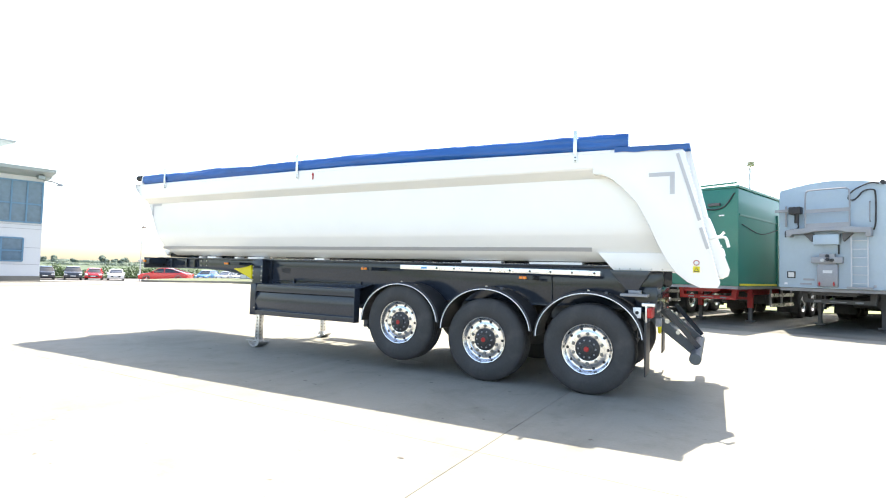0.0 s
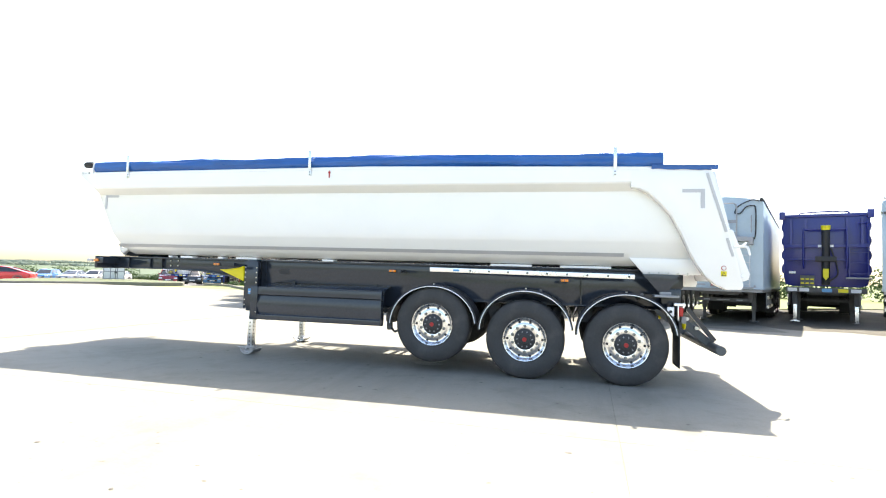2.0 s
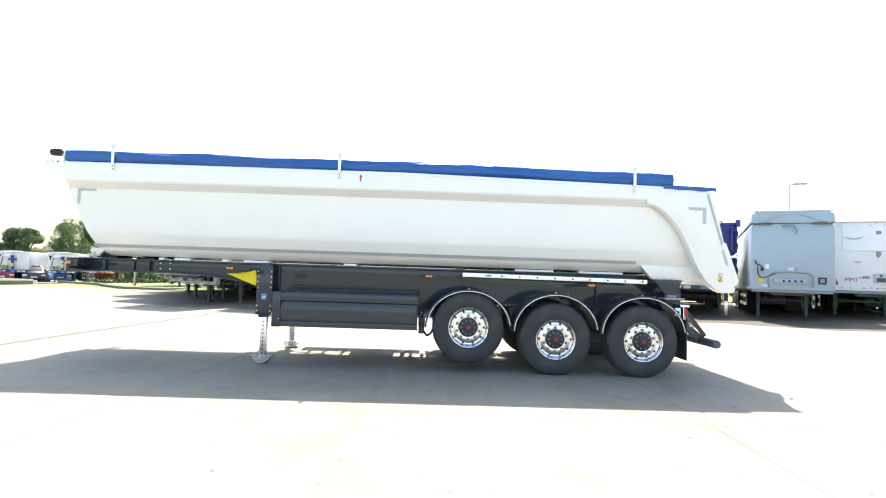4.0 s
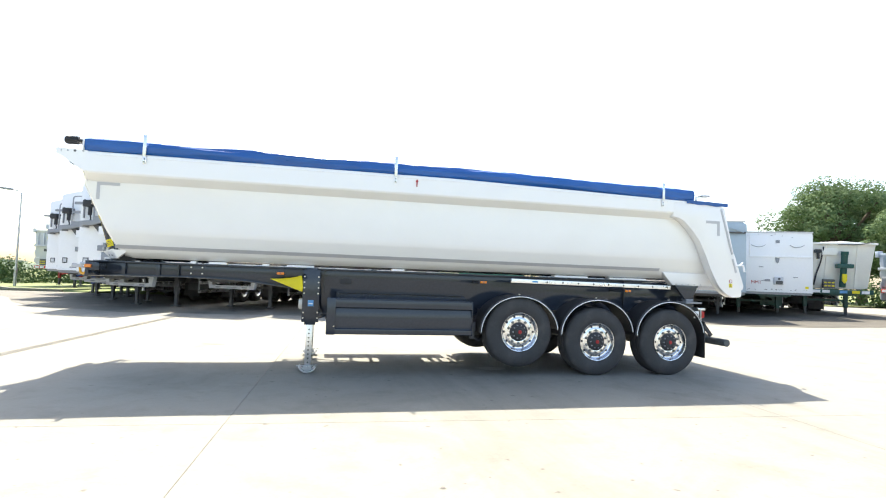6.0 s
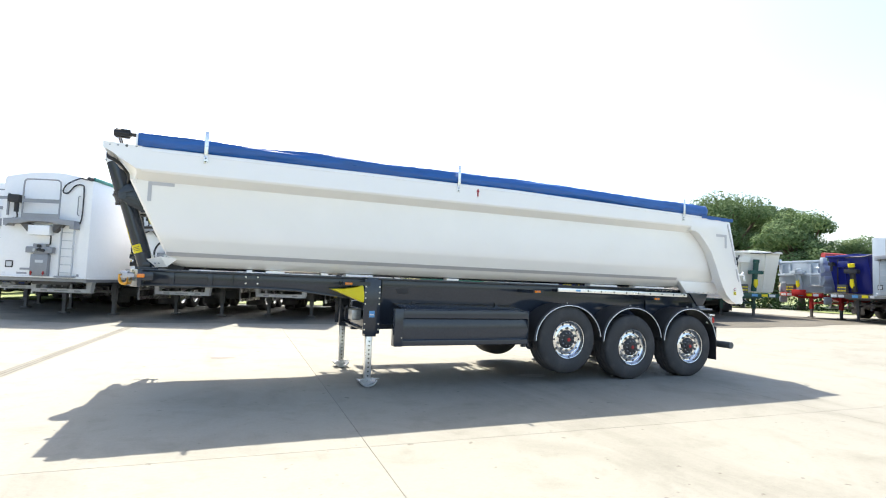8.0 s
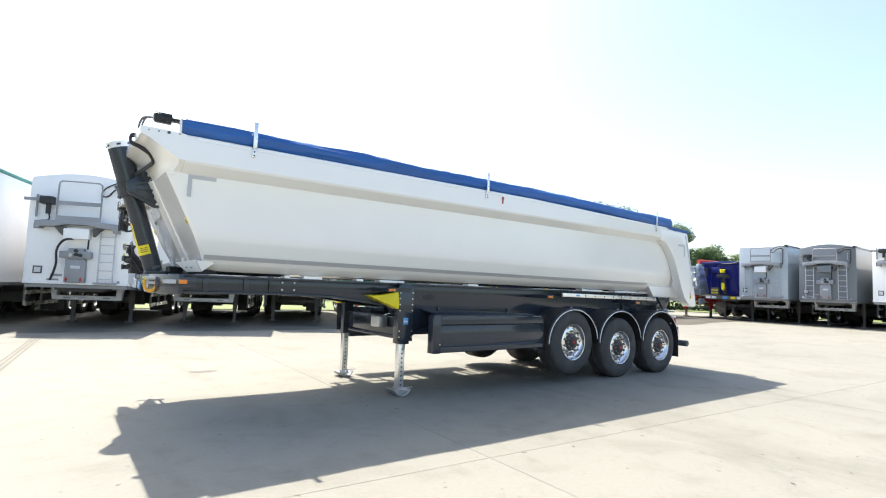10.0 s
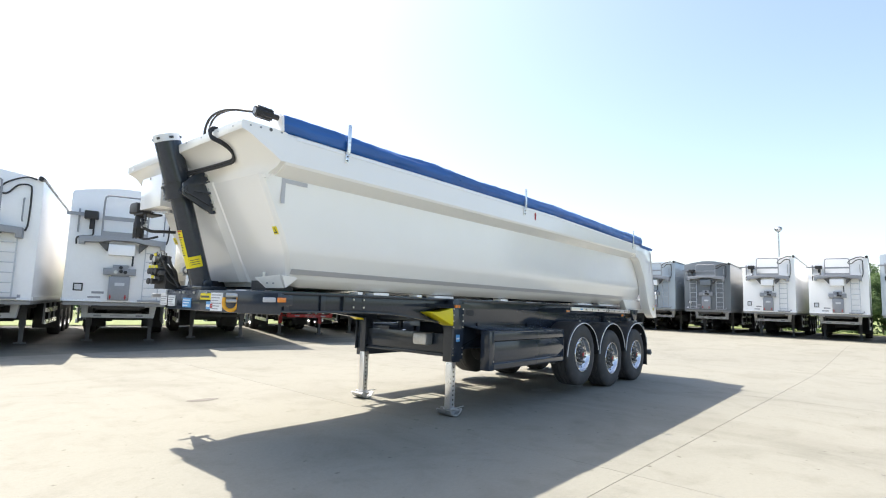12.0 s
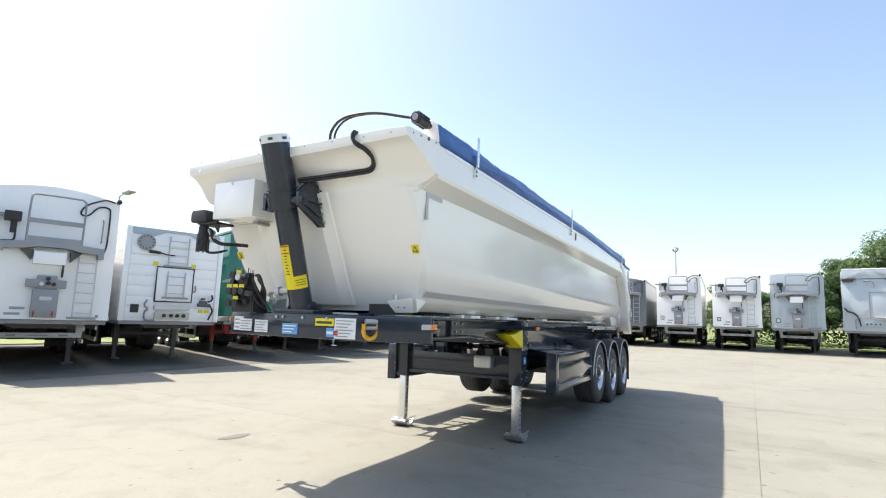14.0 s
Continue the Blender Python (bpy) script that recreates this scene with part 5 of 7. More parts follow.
def wheel_x(t, x, y, s):
    """A plain wheel whose outer face looks along x."""
    key = "w" + str(s)
    if key not in FIT:
        w = part("wheel", Geo().lathe([(a, -s * b * 0.9) for a, b in TYRE[:7] + TYRE[-7:]], (0, 0, 0), "x", 28), RUBBER, t, smooth=40)
        part("rim", Geo().lathe([(a, -s * b) for a, b in RIM], (0, 0, 0), "x", 24), ALU, w)
        part("hub", Geo().lathe([(a, -s * b) for a, b in HUB], (0, 0, 0), "x", 14), HUBM, w)
        FIT[key] = w
    else:
        f = FIT[key]
        w = shared("wheel", f, t)
        for c in f.children:
            shared(c.name.split(".")[0], c, w)
    w.location = (x, y, 0.515)
    return w


def under_front(t, material=GREYLIGHT):
    """Pale locker frame hung under the nose."""
    b = part("nose_frame", Geo().box(-0.80, 0.80, 0.9, 1.1, 0.74, 0.86).prism([(-0.86, 0.74), (-0.74, 0.74), (-0.74, 1.14), (-0.92, 1.14)], "y", 0.9, 1.1).prism([(0.86, 0.74), (0.74, 0.74), (0.74, 1.14), (0.92, 1.14)], "y", 0.9, 1.1).box(-0.74, 0.74, 0.95, 1.0, 1.04, 1.14), material, t, bevel=0.01)
    for x in (-0.5, 0.5):
        part("frame_lamp", Geo().box(x - 0.09, x + 0.09, 0.885, 0.9, 0.775, 0.82), PLATE, b)
    part("frame_bar", Geo().box(-0.2, 0.2, 0.885, 0.9, 0.785, 0.81), INKGREY, b)


LADDER = surf("worn ladder aluminium", (0.52, 0.54, 0.57), 0.5, 0.5, 0.12, 3, 40, 0.05)


def ladder(t, x, z0, z1, y=-0.09, w=0.36, rungs=6, material=LADDER):
    l = part("ladder", Geo().box(x - w / 2 - 0.013, x - w / 2 + 0.013, y - 0.025, y + 0.025, z0, z1).box(x + w / 2 - 0.013, x + w / 2 + 0.013, y - 0.025, y + 0.025, z0, z1), material, t)
    for k in range(rungs):
        z = z0 + (z1 - z0) * (k + 0.4) / rungs
        part("rung", Geo().box(x - w / 2 + 0.02, x + w / 2 - 0.02, y - 0.015, y + 0.015, z - 0.011, z + 0.011), material, l)
    part("ladder_foot", Geo().box(x - w / 2 - 0.1, x + w / 2 + 0.1, y - 0.03, 0.0, z0 - 0.05, z0), PLATE, l)
    return l


def box_body(t, material, top, rise, length, zb=1.18, w=2.5):
    g = Geo().prism(arch(w, zb, top, rise), "y", 0, length)
    body = part("body", g, material, t, bevel=0.035)
    part("floor_frame", Geo().box(-w / 2 + 0.03, w / 2 - 0.03, 0.06, length, zb - 0.09, zb - 0.004), PLATE, t)
    for s in (-1, 1):
        part("bottom_rail", Geo().box(s * (w / 2 + 0.004), s * (w / 2 + 0.02), 0.05, length - 0.05, zb, zb + 0.09), material, body)
    return body


def bulker(x, y, z, turn, paint, label, ladders=1, top=4.07, rise=0.17, roll=None, fit=PLATE, group="parked bulk trailers", left_units=True):
    """Box-bodied bulk tipper with platform, ladder, ram locker and drive unit on its nose."""
    t = thing("bulk_trailer", x, y, z, label, "semi-trailer", turn, group)
    box_body(t, paint, top, rise, 10.4)

    def up(z):
        return 2.88 + (z - 2.88) * (top - 2.88) / 0.92

    running_gear(t, UNDER)
    under_front(t, UNDER if paint is GREYBLUE else GREYLIGHT)
    # platform ledge with an arched lower edge
    pl = [(-0.98, 2.66), (-0.98, 2.86), (-0.5, 2.9), (0.5, 2.9), (0.98, 2.86), (0.98, 2.62), (0.86, 2.62), (0.86, 2.72), (0.5, 2.74), (0.25, 2.80), (-0.25, 2.80), (-0.5, 2.74), (-0.86, 2.72), (-0.86, 2.66)]
    p = part("platform", Geo().prism(pl, "y", -0.30, -0.02), fit, t, "grey steel access platform", bevel=0.006)
    for s in (-1, 1):
        part("platform_gusset", Geo().prism([(s * 0.34, 2.74), (s * 0.58, 2.74), (s * 0.36, 2.50)], "y", -0.2, 0), UNDER, p)
    part("guard_rail", Geo().tube([(-0.50, -0.27, up(2.88)), (-0.50, -0.27, up(3.6)), (-0.45, -0.27, up(3.70)), (-0.36, -0.27, up(3.72)), (0.36, -0.27, up(3.72)), (0.46, -0.27, up(3.70)), (0.52, -0.27, up(3.6)), (0.52, -0.27, up(2.88))], 0.022, 8, 3), fit, p)
    part("mid_rail", Geo().box(-0.50, 0.52, -0.28, -0.26, up(3.22), up(3.30)), fit, p)
    part("toe_board", Geo().box(-0.50, 0.52, -0.285, -0.265, up(2.88), up(2.99)), fit, p)
    part("white_box", Geo().box(-0.33, 0.27, -0.24, 0, 2.42, 2.70), paint if paint in (WHITE2,) else WHITE2 if paint is SILVER else paint, t, bevel=0.012)
    rl = part("ram_locker", Geo().box(-0.26, 0.22, -0.14, 0, 1.24, 1.86), PLATE, t, "grey steel ram locker", bevel=0.012)
    part("locker_head", Geo().box(-0.40, 0.34, -0.16, 0, 1.90, 2.08).box(-0.2, 0.16, -0.16, 0, 2.06, 2.17).box(-0.22, 0.18, -0.10, 0, 1.84, 1.92), PLATE, rl, bevel=0.01)
    for k, (a, b) in enumerate(((-0.12, 1.98), (0.0, 2.0), (0.1, 1.98), (-0.01, 2.1))):
        part("coupling", Geo().cyl((a, -0.16, b), (a, -0.22, b), 0.045, n=12), STEEL if k == 0 else BLACK, rl)
    for a in (-0.2, 0.14):
        part("red_tap", Geo().cyl((a, -0.14, 1.32), (a, -0.18, 1.32), 0.025, n=8).box(a - 0.012, a + 0.012, -0.17, -0.15, 1.26, 1.38), REDP, rl)
    part("locker_plate", Geo().box(-0.12, 0.1, -0.145, -0.14, 1.62, 1.70), GREYLIGHT, rl)
    part("feed_pipe", Geo().tube([(0.24, -0.10, 2.42), (0.24, -0.1, 2.15)], 0.022, 8, 1), BLACK, rl)
    ladder(t, 0.70, 1.26, 2.66)
    if ladders > 1:
        ladder(t, -0.72, 1.26, 2.66)
    if left_units:
        du = part("drive_unit", Geo().box(-0.92, -0.62, -0.30, -0.04, up(3.22), up(3.38)), BLACK, t, "black cover drive unit", bevel=0.02)
        part("drive_body", Geo().cyl((-0.74, -0.17, up(3.22)), (-0.74, -0.17, up(3.02)), 0.06, n=12), BLACK, du)
        part("drive_arm", Geo().box(-1.30, -0.92, -0.2, -0.12, up(3.28), up(3.34)).box(-1.06, -1.02, -0.1, -0.05, up(2.95), up(3.42)), fit, du)
        part("drive_hose", Geo().tube([(-0.70, -0.2, up(3.02)), (-0.72, -0.15, up(2.90)), (-0.95, -0.1, 2.87), (-1.05, -0.08, 2.82), (-1.05, -0.08, 2.66)], 0.02, 8), BLACK, du)
    part("grab_bar", Geo().tube([(0.92, -0.02, up(3.42)), (0.92, -0.09, up(3.40)), (0.92, -0.09, up(3.02)), (0.92, -0.02, up(3.0))], 0.016, 8, 1), fit, t)
    part("supply_hose", Geo().tube([(1.12, -0.06, up(3.78)), (0.9, -0.07, up(3.80)), (0.55, -0.07, up(3.66)), (0.45, -0.06, up(3.50)), (0.6, -0.06, up(3.48)), (0.78, -0.06, up(3.64)), (0.98, -0.06, up(3.66)), (1.04, -0.06, up(3.55)), (1.04, -0.06, up(3.0)), (1.0, -0.06, 2.8)], 0.02, 8), BLACK, t)
    part("roller_motor", Geo().cyl((1.20, -0.14, up(3.80)), (1.20, 0.1, up(3.80)), 0.055, n=12), BLACK, t)
    part("cover_roll", Geo().tube([(1.24, 0.05, top + 0.02), (1.25, 3, top - 0.02), (1.25, 7, top - 0.02), (1.24, 10.3, top)], 0.055 if roll else 0.03, 8, 3), roll or PLATE, t)
    part("plate_frame", Geo().box(-1.03, -0.82, -0.012, 0, 1.46, 1.66), BLACK, t)
    part("plate_face", Geo().box(-1.0, -0.85, -0.016, -0.012, 1.49, 1.63), GREYLIGHT, t)
    for a, b, c, d in ((-0.62, -0.35, 1.40, 1.46), (-0.70, -0.42, 1.28, 1.33), (-1.1, -1.02, 1.27, 1.33), (0.98, 1.04, 1.25, 1.32)):
        part("small_plate", Geo().box(a, b, -0.01, 0, c, d), INKGREY if b > -0.5 else STICKER, t)
    part("nose_sill", Geo().box(-1.2, 1.2, -0.05, -0.004, 1.19, 1.235), paint, t, bevel=0.008)
    return t


# the row behind the trailer, parked in echelon
A1 = -20.0
first = bulker(-13.80, 18.05, 0.02, A1, WHITE2, "white box-bodied bulk trailer with teal cover roll and nose ladder", roll=TEAL, top=4.13)
for x, y, a in ((-10.45, 18.0, A1), (-7.34, 17.85, A1 - 1)):
    t = bulker(x, y, 0.02, a, WHITE2, "white box-bodied bulk trailer with grey platform and ladder")
    if x < -10:
        part("air_hose", Geo().tube([(-0.08, -0.2, 2.43), (-0.3, -0.26, 2.36), (-0.44, -0.24, 2.1), (-0.44, -0.2, 1.75), (-0.52, -0.14, 1.45), (-0.6, -0.06, 1.3)], 0.03, 8), BLACK, t)
for x, y in ((-15.62, 20.9), (-17.36, 23.9)):
    copy_thing(t, pose(x, y, 0.02, 0, 0, A1))
bulker(2.86, 18.1, 0.03, A1 - 2, GREYBLUE, "grey-blue box-bodied bulk trailer with ladder on its nose")

# plank-sided white trailer with a hatch
t = thing("walking_floor_trailer", -4.25, 17.85, 0.02, "white plank-sided bulk trailer with nose hatch and hose reel", "semi-trailer", A1)
box_body(t, WHITE2, 3.70, 0.02, 11.0)
running_gear(t, UNDER)
part("top_cap", Geo().prism([(-1.22, 3.70), (1.22, 3.70), (1.1, 3.50), (0.6, 3.48), (0.3, 3.62), (-0.3, 3.62), (-0.6, 3.48), (-1.1, 3.50)], "y", -0.03, -0.004), GREYBLUE, t, bevel=0.006)
for s in (-1, 1):
    part("corner_post", Geo().box(s * 1.14, s * 1.27, -0.05, 0.09, 1.18, 3.72), WHITE2, t, bevel=0.012)
for k in range(8):
    part("nose_plank", Geo().box(-1.12, 1.12, -0.022, -0.002, 1.28 + 0.28 * k, 1.28 + 0.28 * k + 0.272), WHITE2, t, bevel=0.005)
for s in (-1, 1):
    for k in range(8):
        part("side_plank", Geo().box(s * 1.25, s * 1.268, 0.12, 10.9, 1.28 + 0.295 * k, 1.28 + 0.295 * k + 0.287), WHITE2, t)
h = part("hatch", Geo().box(-0.45, 0.5, -0.05, -0.025, 1.72, 2.66), WHITE2, t, "white framed inspection hatch", bevel=0.01)
part("hatch_frame", Geo().tube([(-0.45, -0.055, 1.72), (-0.45, -0.055, 2.66), (0.5, -0.055, 2.66), (0.5, -0.055, 1.72), (-0.45, -0.055, 1.72)], 0.02, 6, 1), BLACK, h)
ladder(t, 0.05, 1.85, 2.55, -0.09, 0.45, 3)
ladder(t, 0.05, 2.72, 3.52, -0.09, 0.5, 4)
part("hatch_latch", Geo().tube([(0.5, -0.08, 2.0), (0.58, -0.09, 2.05), (0.56, -0.09, 2.2)], 0.02, 6), PLATE, t)
part("hose_reel", Geo().cyl((-0.78, -0.03, 3.3), (-0.78, -0.10, 3.3), 0.22, n=24), PLATE, t)
for k in range(12):
    q = 2 * math.pi * k / 12
    part("reel_hole", Geo().cyl((-0.78 + 0.17 * math.cos(q), -0.10, 3.3 + 0.17 * math.sin(q)), (-0.78 + 0.17 * math.cos(q), -0.104, 3.3 + 0.17 * math.sin(q)), 0.02, n=8), BLACK, t)
part("reel_outlet", Geo().cyl((-0.7, -0.08, 3.06), (-0.42, -0.08, 3.04), 0.04), BLACK, t)
part("hose_pipe", Geo().tube([(-0.42, -0.08, 3.04), (-0.2, -0.1, 3.0), (-0.05, -0.1, 3.0)], 0.02, 6), BLACK, t)
for a in (-0.50, 0.48):
    part("yellow_tag", Geo().box(a - 0.06, a + 0.06, -0.04, -0.024, 2.70, 2.80), YELLOW, t)
c = part("control_panel", Geo().box(-0.42, 0.46, -0.14, -0.025, 1.24, 1.44), surf("cream panel", (0.55, 0.53, 0.45), 0.5), t, "control panel with round couplings", bevel=0.008)
for a in (-0.2, -0.02, 0.14, 0.3):
    part("coupling", Geo().cyl((a, -0.14, 1.34), (a, -0.18, 1.34), 0.05, n=12), BLACK, c)
part("chequer_step", Geo().box(-0.45, 0.46, -0.16, -0.03, 1.50, 1.62), STEEL, t)
part("side_hose", Geo().tube([(-0.62, -0.06, 1.75), (-0.68, -0.1, 1.6), (-0.6, -0.1, 1.5), (-0.66, -0.08, 1.42), (-0.64, -0.08, 1.22), (-0.4, -0.08, 1.2)], 0.025, 8), PLATE, t)
part("plate_frame", Geo().box(-1.0, -0.80, -0.035, -0.022, 1.40, 1.62), BLACK, t)
v = part("valve_group", Geo().box(0.72, 0.92, -0.14, -0.03, 1.62, 1.78).cyl((0.66, -0.1, 1.66), (1.0, -0.1, 1.66), 0.05).cyl((0.8, -0.1, 1.8), (0.8, -0.1, 1.86), 0.06), UNDER, t, "black valve group with hoses")
part("valve_hose", Geo().tube([(1.0, -0.1, 1.66), (1.08, -0.1, 1.5), (1.02, -0.1, 1.34), (0.98, -0.1, 1.24)], 0.025, 8), BLACK, v)
part("valve_hose", Geo().tube([(0.95, -0.1, 1.76), (1.05, -0.1, 1.82), (1.04, -0.1, 1.96)], 0.025, 8), BLACK, v)
for a in (0.78, 0.94):
    part("yellow_tag", Geo().box(a - 0.06, a + 0.06, -0.05, -0.024, 1.44, 1.52), YELLOW, t)

# green trailer on a red chassis
t = thing("green_bulk_trailer", -0.55, 18.3, 0.02, "green steel bulk trailer on a red chassis", "semi-trailer", A1 - 1)
box_body(t, GREEN, 4.14, 0.02, 10.8)
running_gear(t, REDP)
under_front(t, REDP)
part("top_rim", Geo().box(-1.27, 1.27, -0.02, 10.8, 4.14, 4.21), GREEN, t, bevel=0.01)
part("rim_tube", Geo().cyl((-1.2, 0.0, 4.25), (1.2, 0.0, 4.29), 0.03, n=8), GREEN, t)
for s in (-1, 1):
    part("side_panel_rib", Geo().box(s * 1.25, s * 1.275, 0.05, 10.7, 3.30, 3.36), GREEN, t)
    for y in (3.5, 7.0, 10.4):
        part("side_post", Geo().box(s * 1.25, s * 1.30, y - 0.04, y + 0.04, 1.2, 3.6), GREEN, t)
    for y in (0.2, 3.6, 7.1):
        part("cover_rope", Geo().tube([(s * 1.28, y, 3.05), (s * 1.29, y + 1.6, 2.85), (s * 1.28, y + 3.3, 3.1)], 0.015, 6), BLACK, t)
    part("yellow_strip", Geo().box(s * 1.262, s * 1.272, 0.05, 10.6, 1.20, 1.26), YELLOW, t)
part("nose_hose", Geo().tube([(0.3, -0.05, 3.55), (0.6, -0.07, 3.5), (0.9, -0.06, 3.6), (1.15, -0.04, 3.98)], 0.02, 6), BLACK, t)
part("nose_bracket", Geo().box(0.4, 0.75, -0.1, 0, 3.62, 3.7), UNDER, t)
part("nose_plate", Geo().box(0.7, 0.85, -0.012, 0, 3.30, 3.34), STICKER, t)

# pale blue-grey trailer with peaked cover frame
def peaked(x, y, z, turn, paint, label, top=3.55, hatch=False):
    t = thing("peaked_trailer", x, y, z, label, "semi-trailer", turn, "parked bulk trailers")
    box_body(t, paint, top, 0.01, 10.6)
    running_gear(t, UNDER)
    part("cover_peak", Geo().prism([(-1.27, top + 0.02), (1.27, top + 0.02), (1.24, top + 0.34), (1.1, top + 0.42), (-1.1, top + 0.42), (-1.24, top + 0.34)], "y", -0.06, 10.5), paint, t, bevel=0.02)
    for s in (-1, 1):
        part("peak_brace", Geo().beam((s * 0.15, -0.10, top + 0.38), (s * 1.12, -0.10, top + 0.02), 0.05, 0.05), paint, t)
        part("peak_hinge", Geo().box(s * 0.6, s * 1.2, -0.1, -0.02, top - 0.03, top + 0.03), UNDER, t)
    part("top_bar", Geo().cyl((-1.2, -0.03, top + 0.45), (1.2, -0.03, top + 0.45), 0.035, n=8), GREYLIGHT, t)
    part("nose_hose", Geo().tube([(-0.3, -0.05, top - 0.1), (0.0, -0.1, top - 0.08), (0.12, -0.1, top - 0.2), (0.13, -0.08, top - 0.4)], 0.025, 8), PLATE, t)
    bar = part("service_bar", Geo().box(-0.55, 0.45, -0.10, 0, 1.42, 1.58), paint, t, "service panel with couplings", bevel=0.01)
    for a in (-0.25, -0.08, 0.10, 0.28):
        part("coupling", Geo().cyl((a, -0.10, 1.5), (a, -0.13, 1.5), 0.04, n=10), BLACK, bar)
    part("service_frame", Geo().tube([(-0.7, -0.1, 1.25), (-0.72, -0.12, 1.5), (-0.6, -0.14, 1.78), (0.45, -0.14, 1.78), (0.6, -0.12, 1.6), (0.6, -0.1, 1.3)], 0.025, 6, 2), PLATE, t)
    part("plate_frame", Geo().box(0.78, 1.02, -0.014, 0, 1.42, 1.66), BLACK, t)
    part("plate_face", Geo().box(0.83, 0.97, -0.018, -0.014, 1.47, 1.61), PLATE, t)
    part("small_plate", Geo().box(-0.1, 0.06, -0.012, 0, 1.88, 1.97), STICKER, t)
    if hatch:
        h = part("hatch", Geo().box(-0.1, 0.95, -0.04, -0.004, 1.75, 2.95), paint, t, bevel=0.012)
        part("hatch_frame", Geo().tube([(-0.1, -0.045, 1.75), (-0.1, -0.045, 2.95), (0.95, -0.045, 2.95), (0.95, -0.045, 1.75), (-0.1, -0.045, 1.75)], 0.02, 6, 1), PLATE, h)
        part("hatch_step", Geo().box(0.1, 0.9, -0.12, -0.04, 1.72, 1.85), GREYLIGHT, h)
        part("nose_cables", Geo().tube([(-1.15, -0.06, 2.2), (-1.0, -0.1, 2.05), (-0.8, -0.1, 2.0), (-0.6, -0.1, 1.8), (-0.5, -0.08, 1.4)], 0.035, 8), BLACK, t)
        part("drive_unit", Geo().box(-1.2, -0.7, -0.12, 0, top - 0.12, top - 0.02), BLACK, t)
    return t


t = peaked(8.25, 16.8, 0.10, -27, GREYBLUE, "grey-blue bulk trailer with peaked cover frame")
part("nose_cables", Geo().tube([(-1.12, -0.03, 2.22), (-1.08, -0.09, 2.1), (-0.95, -0.1, 2.02), (-0.86, -0.09, 1.9)], 0.022, 6).tube([(-1.05, -0.05, 2.0), (-1.02, -0.1, 1.72), (-0.9, -0.12, 1.6), (-0.7, -0.12, 1.66), (-0.5, -0.1, 1.76)], 0.018, 6), BLACK, t)
part("junction_box", Geo().box(-0.82, -0.68, -0.06, 0, 1.92, 2.08), STICKER, t, bevel=0.008)
part("plug_socket", Geo().box(-0.95, -0.86, -0.07, 0, 1.84, 1.95), BLACK, t, bevel=0.008)
part("yellow_tag", Geo().box(-1.02, -0.86, -0.01, 0, 1.46, 1.58), YELLOW, t)
part("white_tag", Geo().box(-0.9, -0.72, -0.01, 0, 1.28, 1.36), STICKER, t)
part("dark_plate", Geo().box(0.08, 0.18, -0.012, 0, 1.88, 1.97), INKGREY, t)
for k in range(7):
    part("lettering_bar", Geo().box(-0.82 + 0.06 * k, -0.78 + 0.06 * k, -0.003, 0, 2.42 + 0.09 * (k % 2), 2.44 + 0.09 * (k % 2)), INKGREY, t)

# plain white trailer, worn, with fleet mark
t = thing("white_box_trailer", 11.35, 16.75, 0.15, "worn white flat-fronted box trailer on a green chassis", "semi-trailer", -27)
box_body(t, WHITE2, 3.66, 0.0, 11.0, w=2.6)
running_gear(t, GREENP)
part("top_edge", Geo().box(-1.3, 1.3, -0.03, 0.05, 3.64, 3.70), GREYLIGHT, t, bevel=0.008)
part("nose_ledge", Geo().box(-1.05, 1.28, -0.04, -0.003, 2.62, 2.70).box(-1.05, -1.0, -0.03, -0.003, 2.62, 3.6), WHITE2, t, bevel=0.006)
for s in (-1, 1):
    part("nose_loop", Geo().tube([(s * 0.45, -0.03, 3.14), (s * 0.6, -0.05, 3.06), (s * 0.8, -0.05, 3.06), (s * 0.98, -0.03, 3.14)], 0.012, 6), PLATE, t)
part("nose_eye", Geo().box(-0.06, 0.08, -0.03, 0, 3.22, 3.34), PLATE, t)
part("nose_hook", Geo().prism([(-0.07, 2.60), (0.07, 2.60), (0.05, 2.44), (0.0, 2.38), (-0.05, 2.44)], "y", -0.06, 0), PLATE, t)
c = part("coupling_box", Geo().box(-0.14, 0.2, -0.10, 0, 1.50, 1.82), GREYLIGHT, t, "coupling box with dark sockets", bevel=0.01)
part("socket_group", Geo().box(-0.08, 0.16, -0.14, -0.1, 1.52, 1.66).cyl((0.04, -0.1, 1.74), (0.04, -0.14, 1.74), 0.04), UNDER, c)
for a, b in ((-0.6, 2.22), (0.66, 1.82), (-0.5, 1.66)):
    part("nose_catch", Geo().box(a - 0.08, a + 0.08, -0.04, 0, b - 0.015, b + 0.015), PLATE, t)
part("small_plate", Geo().box(-0.46, -0.26, -0.01, 0, 1.62, 1.72), INKGREY, t)
part("yellow_tag", Geo().box(1.02, 1.14, -0.01, 0, 1.36, 1.46), YELLOW, t)
rnd = random.Random(17)
for k in range(22):
    a, w = rnd.uniform(-1.2, 1.15), rnd.uniform(0.02, 0.10)
    b = 1.27 + abs(rnd.gauss(0, 0.02)) if k < 16 else 3.60 - abs(rnd.gauss(0, 0.05))
    part("paint_chip", Geo().prism([(a, b), (a + w * 0.6, b - 0.012), (a + w, b + 0.004), (a + w * 0.5, b + rnd.uniform(0.006, 0.016))], "y", -0.034 if k >= 16 else -0.004, 0), UNDER if k < 16 else PLATE, t)
